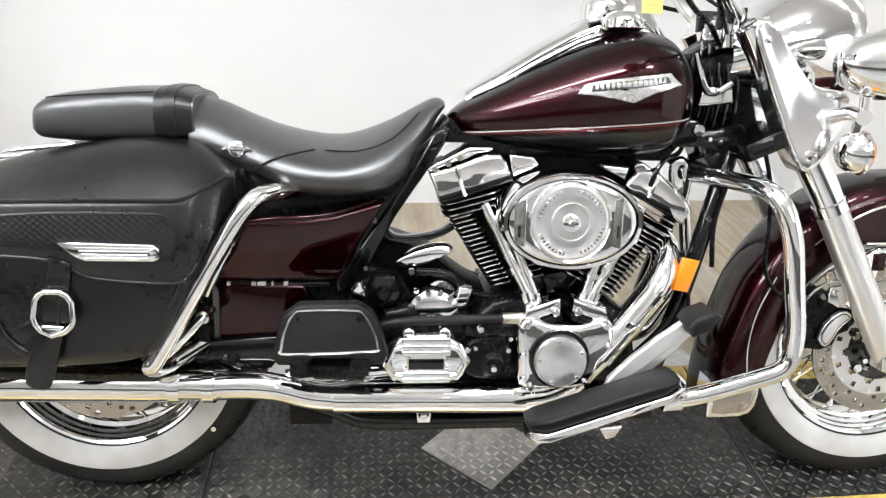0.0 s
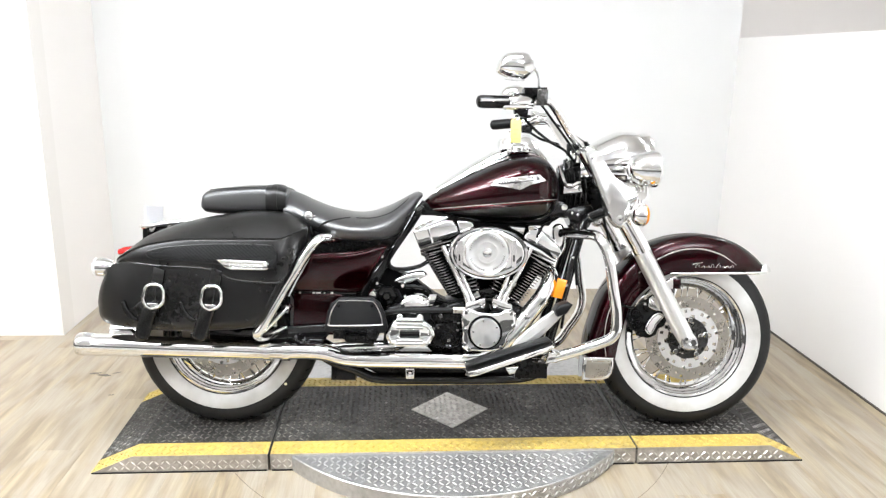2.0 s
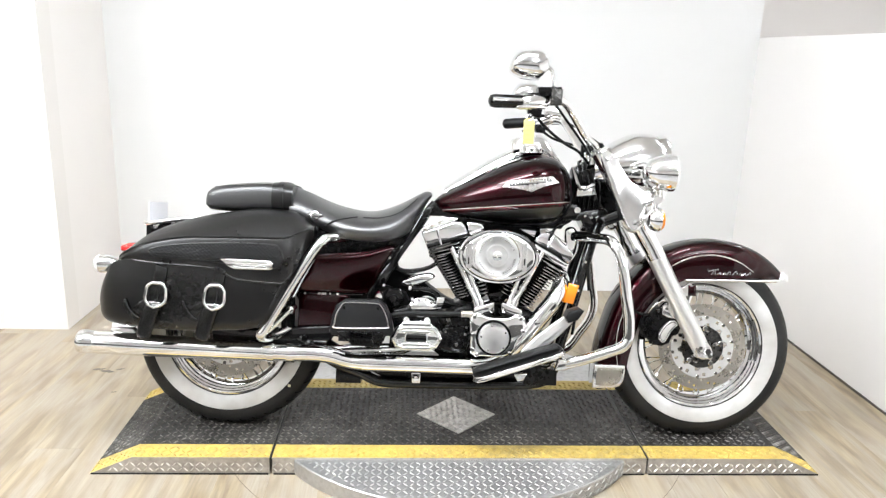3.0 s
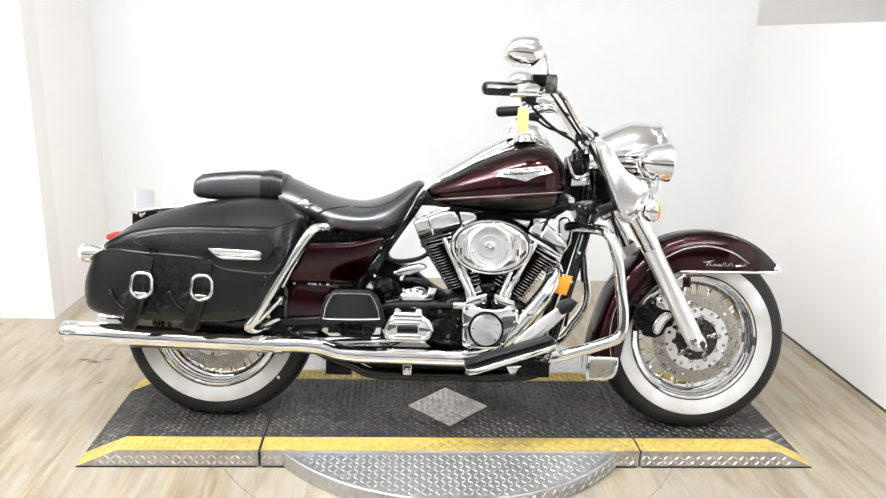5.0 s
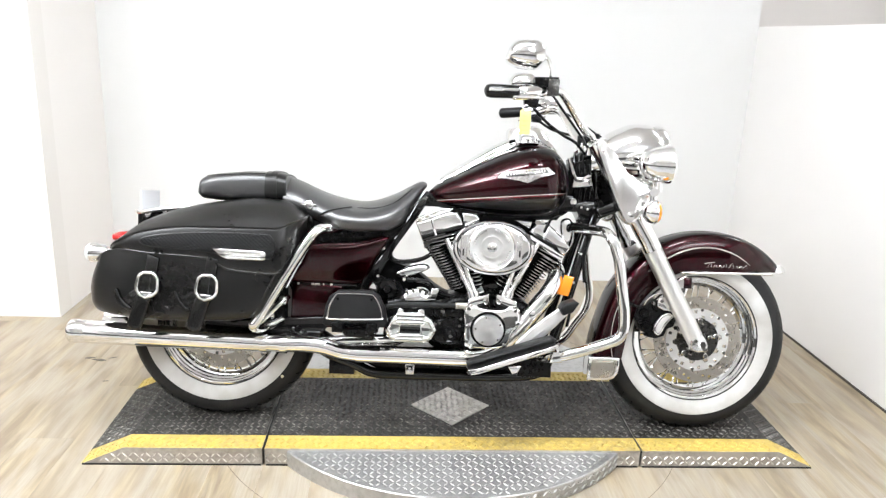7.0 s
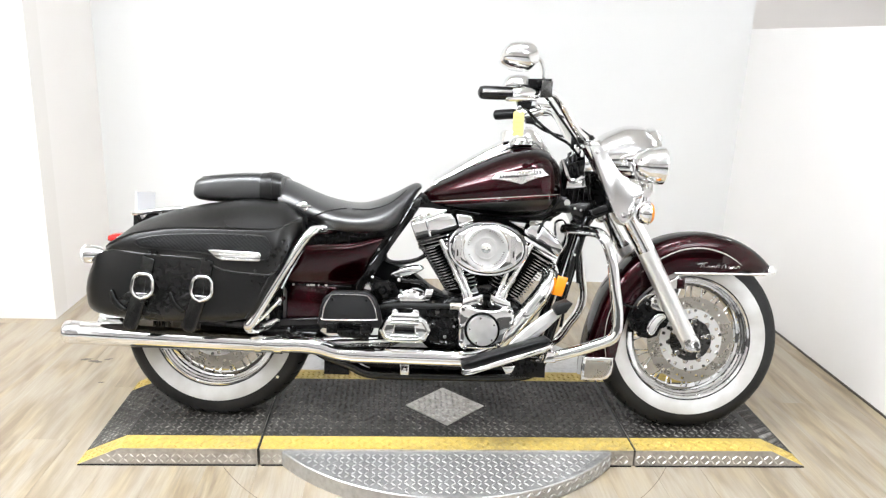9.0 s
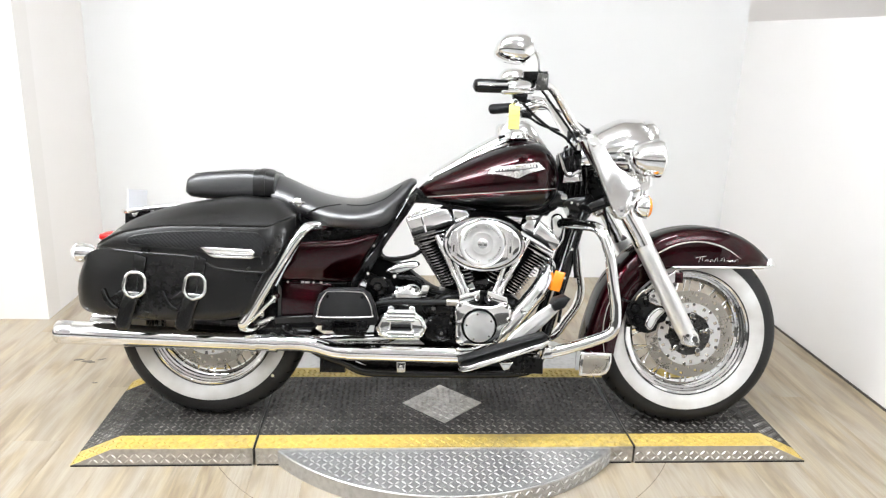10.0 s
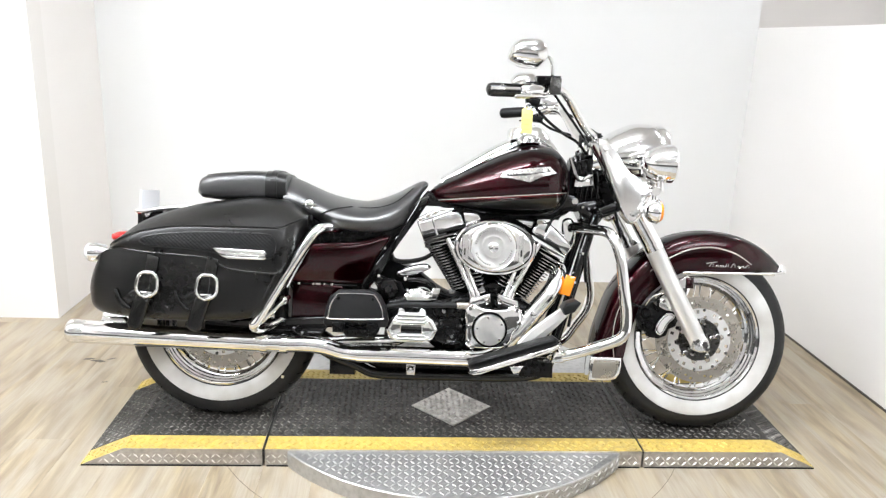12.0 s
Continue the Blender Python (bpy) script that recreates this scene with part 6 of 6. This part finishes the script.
# sprocket-side black housing and hoses between engine and gearbox
part("oil_filter", tube([(0.700, 0.150, 0.372), (0.770, 0.150, 0.372)], 0.021, 20, 1, round_ends=True), M_SATIN, engine, "black oil pipe housing")
part("housing", slab([(0.688, 0.276), (0.770, 0.276), (0.772, 0.352), (0.745, 0.362), (0.690, 0.345)], 0.10, 0.160, 0.016, 3), M_SATIN, engine, "black gearcase housing")
part("housing_boss", lathe([(0, 0.014), (0.016, 0.012), (0.026, 0.0)], (0.738, 0.158, 0.300), seg=24), M_SATIN, engine)
for uu, vv, ww, r in ((0.738, 0.299, 0.172, 0.007), (0.690, 0.336, 0.172, 0.006), (0.704, 0.339, 0.172, 0.005), (0.712, 0.374, 0.171, 0.008), (0.765, 0.330, 0.160, 0.006), (0.768, 0.352, 0.160, 0.006)):
    part("bolt", lathe([(0, 0), (r, 0), (r, 0.005), (r * 0.7, 0.008), (0, 0.008)], (uu, ww, vv), seg=10), M_CHROME, engine)
gear = part("gearbox", slab([(0.530, 0.285), (0.690, 0.285), (0.695, 0.390), (0.62, 0.415), (0.540, 0.400)], -0.11, 0.150, 0.014), M_SATIN, bike, "black gearbox")
gc = part("gearbox_cover", slab([(0.534, 0.318), (0.550, 0.350), (0.572, 0.364), (0.658, 0.364), (0.680, 0.350), (0.696, 0.318), (0.680, 0.288), (0.658, 0.278), (0.572, 0.278), (0.550, 0.288)], 0.14, 0.188, 0.009), M_CAST, gear, "chrome gearbox side cover")
part("cover_block", slab([(0.580, 0.284), (0.650, 0.284), (0.650, 0.372), (0.580, 0.372)], 0.175, 0.200, 0.008), M_CAST, gc, "raised chrome centre of the cover")
part("cover_window", slab([(0.584, 0.309), (0.646, 0.309), (0.646, 0.329), (0.584, 0.329)], 0.1985, 0.2010, 0.001), M_BLACK, gc, "dark recess in the cover")
for vv, hh in ((0.362, 0.006), (0.351, 0.005), (0.340, 0.005), (0.300, 0.005), (0.290, 0.005)):
    part("cover_rib", slab([(0.574, vv - hh), (0.656, vv - hh), (0.658, vv), (0.656, vv + hh), (0.574, vv + hh), (0.572, vv)], 0.198, 0.2045, 0.003), M_CHROME, gc, "rounded chrome rib")
bead = [(0.548, 0.318), (0.556, 0.338), (0.570, 0.346), (0.660, 0.346), (0.674, 0.338), (0.684, 0.318), (0.674, 0.300), (0.660, 0.292), (0.570, 0.292), (0.556, 0.300)]
part("cover_bead", tube([(u, 0.190, v) for u, v in bead + bead[:1]], 0.005, 10, 3), M_CHROME, gc, "chrome bead round the cover")
for uu in (0.584, 0.647):
    part("cover_tab", slab([(uu - 0.012, 0.356), (uu + 0.012, 0.356), (uu + 0.010, 0.378), (uu, 0.384), (uu - 0.010, 0.378)], 0.165, 0.194, 0.004), M_CHROME, gc, "chrome bolt tab")
for uu, vv in ((0.580, 0.372), (0.650, 0.372), (0.549, 0.318), (0.680, 0.318), (0.560, 0.290), (0.668, 0.290)):
    part("bolt", lathe([(0, 0), (0.0075, 0), (0.0075, 0.007), (0.005, 0.010), (0, 0.010)], (uu, 0.180, vv), seg=10), M_CHROME, gc)
starter = part("starter", lathe([(0.0, 0.150), (0.030, 0.150), (0.044, 0.142), (0.050, 0.125), (0.052, 0.08)], (0.630, 0, 0.400), seg=40, sz=0.8), M_CAST, gear, "chrome starter cover")
for k in range(6):
    a = math.pi * (0.1 + 0.16 * k)
    part("bolt", lathe([(0, 0), (0.005, 0), (0.005, 0.006), (0, 0.006)], (0.630 + 0.043 * math.cos(a), 0.145, 0.400 + 0.034 * math.sin(a)), seg=10), M_CHROME, starter)
part("cable_bracket", slab([(0.668, 0.402), (0.690, 0.402), (0.700, 0.436), (0.676, 0.440)], 0.11, 0.135, 0.004), M_CHROME, gear)
part("rear_engine_mount", slab([(0.455, 0.400), (0.490, 0.485), (0.535, 0.516), (0.580, 0.500), (0.622, 0.486), (0.650, 0.462), (0.690, 0.432), (0.745, 0.400), (0.60, 0.370)], -0.07, 0.050, 0.006), M_FIN, bike, "black engine mount behind the rear cylinder")
part("oil_tank", slab([(0.470, 0.390), (0.488, 0.440), (0.530, 0.456), (0.575, 0.446), (0.600, 0.395)], 0.0, 0.112, 0.004), M_FIN, bike, "black oil tank")
part("coil_bracket", slab([(0.538, 0.546), (0.546, 0.552), (0.550, 0.528), (0.569, 0.519), (0.605, 0.521), (0.645, 0.531), (0.672, 0.548), (0.680, 0.540), (0.650, 0.519), (0.605, 0.506), (0.561, 0.505), (0.536, 0.519)], 0.045, 0.066, 0.003, 2), M_BLACK, bike, "black curved bracket behind the rear cylinder")
knob = part("oil_cap", lathe([(0.0, 0.030), (0.013, 0.030), (0.016, 0.024), (0.030, 0.022), (0.036, 0.014), (0.037, 0.0)], (0.540, 0.118, 0.432), seg=6), M_BLACK, bike, "black hexagonal oil cap")
part("cap_boss", lathe([(0.0, 0.036), (0.010, 0.036), (0.013, 0.030)], (0.540, 0.118, 0.432), seg=20), M_BLACK, knob)
for uu, vv, ww, rr in ((0.590, 0.462, 0.108, 0.007), (0.598, 0.430, 0.120, 0.006), (0.508, 0.470, 0.112, 0.006), (0.566, 0.394, 0.125, 0.006), (0.488, 0.412, 0.115, 0.005), (0.522, 0.556, 0.100, 0.007)):
    part("bolt", lathe([(0, 0), (rr, 0), (rr, 0.005), (rr * 0.7, 0.008), (0, 0.008)], (uu, ww, vv), seg=10), M_CHROME, bike)
part("clutch_cable", tube([(0.628, 0.104, 0.706), (0.600, 0.106, 0.655), (0.560, 0.106, 0.590), (0.525, 0.108, 0.540), (0.500, 0.112, 0.505)], 0.0030, 8, 6), M_BLACK, bike, "black cable along the frame rail")
part("chrome_knob", lathe([(0.0, 0.020), (0.010, 0.018), (0.015, 0.010), (0.015, 0.0)], (0.497, 0.150, 0.436), seg=20, sz=1.3), M_CHROME, bike, "chrome round knob")
part("chrome_fitting", slab([(0.560, 0.478), (0.600, 0.500), (0.650, 0.510), (0.668, 0.498), (0.645, 0.484), (0.610, 0.468), (0.575, 0.464)], 0.06, 0.098, 0.012, 3, 4), M_CHROME, bike, "chrome pipe fitting")
part("hose", tube([(0.520, 0.170, 0.372), (0.550, 0.178, 0.386), (0.60, 0.180, 0.392), (0.68, 0.178, 0.393), (0.775, 0.172, 0.394)], 0.0085, 10, 6), M_PAD, bike, "dark rubber hose")
part("hose_end", tube([(0.750, 0.173, 0.394), (0.785, 0.171, 0.394)], 0.0105, 12, 1), M_STEEL, bike)
part("hose", tube([(0.60, 0.10, 0.46), (0.66, 0.11, 0.455), (0.70, 0.10, 0.42), (0.755, 0.10, 0.41)], 0.007, 10, 6), M_SATIN, bike, "dark rubber hose")
part("intake_manifold", slab([(0.790, 0.440), (0.925, 0.440), (0.985, 0.590), (1.000, 0.680), (0.745, 0.685), (0.712, 0.600)], -0.06, 0.045, 0.010), M_FIN, engine, "black intake between the cylinders")
part("intake_cover_plate", slab([(0.845, 0.424), (0.885, 0.424), (0.905, 0.450), (0.870, 0.462), (0.832, 0.450)], 0.02, 0.10, 0.006), M_BLACK, engine, "black plate between the cylinders")

# exhaust pipes
ex = part("exhaust_pipe", tube([(0.215, 0.130, 0.2505), (0.290, 0.130, 0.252), (0.350, 0.132, 0.247), (0.425, 0.136, 0.231), (0.55, 0.140, 0.230), (0.70, 0.142, 0.229), (0.815, 0.144, 0.230), (0.870, 0.145, 0.246), (0.915, 0.145, 0.287), (0.985, 0.140, 0.370), (1.040, 0.125, 0.440), (1.064, 0.10, 0.480), (1.070, 0.06, 0.505), (1.062, 0.0, 0.510)], 0.0265, 22, 6), M_CHROME, bike, "chrome exhaust pipe with heat shields")
for a, b in (((0.935, 0.146, 0.308), (1.035, 0.130, 0.430)), ((0.45, 0.140, 0.230), (0.80, 0.146, 0.229))):
    part("heat_shield", tube([a, b], 0.0285, 22, 1), M_CHROME, ex, "chrome heat shield")
for uu, ww, vv in ((1.048, 0.122, 0.448), (0.985, 0.168, 0.373)):
    part("shield_clamp", lathe([(0, 0), (0.010, 0), (0.009, 0.006), (0, 0.007)], (uu, ww, vv), seg=12), M_CHROME, ex)
part("rear_exhaust_pipe", tube([(0.360, 0.120, 0.256), (0.45, 0.110, 0.262), (0.56, 0.10, 0.268), (0.62, 0.08, 0.30)], 0.021, 16, 6), M_CHROME, bike, "second chrome exhaust pipe")

# frame and underside
for s in (1, -1):
    part("frame_tube", tube([(1.198, s * 0.045, 0.700), (1.165, s * 0.075, 0.630), (1.112, s * 0.090, 0.440), (1.070, s * 0.090, 0.290), (1.050, s * 0.090, 0.205), (1.000, s * 0.090, 0.168), (0.85, s * 0.090, 0.158), (0.60, s * 0.090, 0.156), (0.50, s * 0.090, 0.160), (0.44, s * 0.090, 0.185), (0.36, s * 0.090, 0.215), (0.24, s * 0.09, 0.29)], 0.0165, 14, 6), M_BLACK, bike, "black frame tube")
part("oil_pan", slab([(0.450, 0.225), (0.980, 0.225), (0.975, 0.172), (0.52, 0.165), (0.47, 0.190)], -0.10, 0.085, 0.010), M_SATIN, bike, "black oil pan")
part("skid_box", box(0.955, 1.062, -0.06, 0.115, 0.165, 0.245, 0.008), M_SATIN, bike, "black regulator box")
part("rear_box", box(0.360, 0.440, -0.05, 0.09, 0.150, 0.215, 0.006), M_SATIN, bike, "black box under the swingarm")
dr = part("drain_bracket", slab([(0.603, 0.160), (0.630, 0.160), (0.632, 0.205), (0.600, 0.205)], 0.085, 0.108, 0.004), M_CHROME, bike, "chrome drain bracket")
part("drain_bolt", lathe([(0, 0.010), (0.007, 0.009), (0.011, 0.0)], (0.616, 0.108, 0.178), seg=14), M_POLISHED, dr)
part("swingarm", slab([(-0.03, 0.275), (0.10, 0.262), (0.33, 0.270), (0.36, 0.310), (0.34, 0.335), (0.10, 0.320), (-0.03, 0.315)], 0.075, 0.100, 0.008), M_BLACK, bike, "black swingarm")
for uu, vv in ((0.262, 0.292), (0.285, 0.275)):
    part("bolt", lathe([(0, 0), (0.012, 0), (0.010, 0.008), (0, 0.008)], (uu, 0.100, vv), seg=12), M_SATIN, bike)
part("shock", tube([(0.205, 0.085, 0.300), (0.205, 0.087, 0.430)], 0.022, 16, 1), M_SATIN, bike, "black rear shock")
part("shock_bolt", lathe([(0, 0.016), (0.012, 0.014), (0.016, 0.0)], (0.222, 0.135, 0.388), seg=16), M_CHROME, bike)

# engine guard, footboards, pedals, stand
def round_plan(bm, u0, u1, w_in, amount):
    """Round the outer corners of a board, seen from above."""
    for vt in bm.verts:
        f = max(0.0, abs(2 * (vt.co.x - u0) / (u1 - u0) - 1) - 0.72) / 0.28
        vt.co.y = -(w_in + (-vt.co.y - w_in) * (1 - amount * min(f, 1.0) ** 2.2))
    return bm


for s in (1, -1):
    low_end = [(1.240, 0.245, 0.328), (1.180, 0.235, 0.296), (1.066, 0.215, 0.256), (1.020, 0.14, 0.235)] if s > 0 else [(1.232, -0.240, 0.330), (1.199, -0.235, 0.284), (1.150, -0.225, 0.225), (1.070, -0.20, 0.215), (1.020, -0.14, 0.225)]
    part("engine_guard", tube([(1.120, s * 0.055, 0.640), (1.165, s * 0.13, 0.637), (1.197, s * 0.215, 0.627), (1.221, s * 0.243, 0.566), (1.236, s * 0.248, 0.470), (1.248, s * 0.248, 0.385)] + low_end, 0.0165, 16, 6), M_CHROME, bike, "chrome engine guard")
    part("guard_foot", slab([(1.035, 0.238), (1.072, 0.240), (1.078, 0.270), (1.045, 0.275)], *sorted((s * 0.19, s * 0.232)), 0.006), M_CHROME, bike)
    brd = part("footboard", round_plan(slab(dense([(0.786, 0.206), (0.800, 0.205), (1.020, 0.281), (1.058, 0.295), (1.062, 0.304), (1.046, 0.305), (0.790, 0.219)], 10), *sorted((s * 0.215, s * 0.292)), 0.004), 0.786, 1.062, s * 0.215, 0.5), M_CHROME, bike, "chrome edged rider footboard")
    part("foot_pad", round_plan(slab(dense([(0.790, 0.220), (1.040, 0.304), (1.050, 0.312), (1.034, 0.322), (0.990, 0.310), (0.800, 0.246), (0.786, 0.234)], 10), *sorted((s * 0.218, s * 0.289)), 0.006), 0.786, 1.052, s * 0.218, 0.5), M_PAD, brd, "black rubber foot pad")
    part("board_mount", slab([(0.905, 0.236), (0.945, 0.240), (0.935, 0.218), (0.918, 0.214)], *sorted((s * 0.20, s * 0.285)), 0.005), M_POLISHED, brd)
    fp = [(0.354, 0.336), (0.362, 0.385), (0.372, 0.415), (0.398, 0.434), (0.497, 0.436), (0.522, 0.420), (0.538, 0.388), (0.548, 0.344), (0.540, 0.326), (0.500, 0.326), (0.49, 0.338), (0.42, 0.338), (0.405, 0.326), (0.362, 0.326)]
    pb = part("passenger_footboard", slab(fp, *sorted((s * 0.190, s * 0.222)), 0.007), M_PAD, bike, "folded black passenger footboard with a silver line")
    ln = [(0.368, 0.354), (0.375, 0.390), (0.392, 0.419), (0.410, 0.425), (0.490, 0.425), (0.508, 0.417), (0.524, 0.388), (0.530, 0.360), (0.520, 0.352), (0.380, 0.348)]
    part("silver_line", tube([(u, s * 0.222, v) for u, v in ln + ln[:1]], 0.0026, 6, 4), M_POLISHED, pb, "thin silver outline")
    for uu in (0.398, 0.500):
        part("hinge", box(uu - 0.016, uu + 0.016, *sorted((s * 0.18, s * 0.226)), 0.308, 0.338, 0.004), M_SATIN, pb)
        part("pad_screw", lathe([(0, 0.002 * s), (0.004, 0.0015 * s), (0.0045, 0.0)], (uu, s * 0.222, 0.410), seg=10), M_SATIN, pb)
    part("board_arm", slab([(0.420, 0.290), (0.505, 0.286), (0.520, 0.316), (0.402, 0.318)], *sorted((s * 0.14, s * 0.200)), 0.008), M_SATIN, bike, "black footboard bracket")
ped = part("brake_pedal", slab(dense([(0.925, 0.262), (0.950, 0.262), (1.000, 0.298), (1.050, 0.345), (1.088, 0.386), (1.082, 0.402), (1.062, 0.404), (1.020, 0.374), (0.975, 0.337), (0.935, 0.296)], 4), 0.203, 0.219, 0.006), M_SLIDER, bike, "broad satin steel brake pedal lever")
part("pedal_pad", slab([(1.056, 0.404), (1.066, 0.420), (1.098, 0.432), (1.112, 0.424), (1.094, 0.396), (1.066, 0.386)], 0.190, 0.258, 0.008), M_PAD, ped, "black rubber pedal pad")
part("side_marker", slab([(1.070, 0.434), (1.101, 0.428), (1.118, 0.488), (1.087, 0.495)], 0.118, 0.132, 0.004), M_ORANGE, bike, "orange side reflector")
part("marker_clamp", box(1.085, 1.115, 0.070, 0.119, 0.440, 0.482, 0.004), M_SATIN, bike)
part("side_stand", tube([(0.800, -0.10, 0.200), (0.835, -0.20, 0.125), (0.860, -0.295, 0.070), (0.885, -0.305, 0.066)], 0.0125, 12, 5), M_CHROME, bike, "chrome side stand")
part("throttle_hose", tube([(1.095, 0.10, 0.50), (1.110, 0.115, 0.40), (1.105, 0.11, 0.33)], 0.005, 8, 5), M_SATIN, bike, "black hose on the frame")
for uu, vv, ww in ((1.160, 0.700, 0.064), (1.178, 0.664, 0.064), (1.140, 0.705, 0.064), (1.118, 0.470, 0.106), (1.140, 0.560, 0.098)):
    part("bolt", lathe([(0, 0), (0.006, 0), (0.006, 0.005), (0.004, 0.008), (0, 0.008)], (uu, ww, vv), seg=10), M_CHROME, bike)
part("coil_lead", tube([(1.098, 0.045, 0.690), (1.075, 0.085, 0.680), (1.045, 0.100, 0.668), (1.030, 0.100, 0.645)], 0.0045, 8, 6), M_BLACK, bike, "black spark plug lead")
part("oil_line", tube([(1.080, 0.10, 0.505), (1.094, 0.118, 0.45), (1.080, 0.118, 0.385), (1.045, 0.115, 0.335), (1.015, 0.11, 0.300)], 0.0052, 8, 6), M_BLACK, bike, "black oil line in front of the engine")
part("plug_cap", tube([(1.030, 0.100, 0.648), (1.022, 0.100, 0.626)], 0.008, 12, 1, round_ends=True), M_BLACK, bike, "black spark plug cap")
part("horn_cover", slab([(1.085, 0.655), (1.112, 0.668), (1.130, 0.640), (1.128, 0.585), (1.105, 0.560), (1.092, 0.590)], -0.02, 0.03, 0.008, 3), M_CHROME, bike, "chrome coil cover")
part("radiator_hose", tube([(1.165, 0.10, 0.62), (1.150, 0.10, 0.55), (1.155, 0.10, 0.47)], 0.005, 8, 5), M_SATIN, bike, "black hanging cable")

# ---- floor planks, last ----
PW, PL = 0.152, 1.22
plank_mesh = None
rng = random.Random(11)
for i in range(-17, 18):
    off = rng.random() * PL
    for j in range(-2, 3):
        y0 = j * PL + off - 0.9
        if y0 > 1.9 or y0 + PL < -0.8:
            continue
        cut_at = max(y0, -0.9)  # boards end where the showroom floor begins
        m = Matrix.Translation((i * PW, cut_at, 0)) @ Matrix.Diagonal((1, (y0 + PL - cut_at) / PL, 1, 1))
        if plank_mesh is None:
            bm = bmesh.new()
            g = 0.00012
            skin(bm, [[(x, y, z) for x, y in ((q, q), (PW - q, q), (PW - q, PL - q), (q, PL - q))] for q, z in ((g, -0.004), (g, -0.0006), (g + 0.0002, 0.0))])
            plank_mesh = part("plank", bm, M_PLANK, floor, sharp=20)
            plank_mesh.matrix_basis = m
        else:
            again("plank", plank_mesh, floor, m)

# dark scuffs on the boards
M_SCUFF = surface("dark_scuff", (0.055, 0.045, 0.035), (0.12, 0.10, 0.08), 0.5, 0.7)
for sx, sy, ln, wd, rz in ((-1.255, 0.668, 0.050, 0.016, 12), (-1.215, 0.650, 0.060, 0.022, -8), (-1.172, 0.672, 0.034, 0.009, 25), (-1.123, 0.470, 0.022, 0.007, 10)):
    bm = bmesh.new()
    ring = [(ln / 2 * math.cos(a) * rng.uniform(0.7, 1.1), wd / 2 * math.sin(a) * rng.uniform(0.5, 1.2)) for a in np.linspace(0, 2 * math.pi, 18, False)]
    skin(bm, [[(x, y, z) for x, y in ring] for z in (0.0, 0.0006)])
    ob = part("scuff", bm, M_SCUFF, floor)
    ob.matrix_basis = pose(sx, sy, 0, 0, 0, rz)
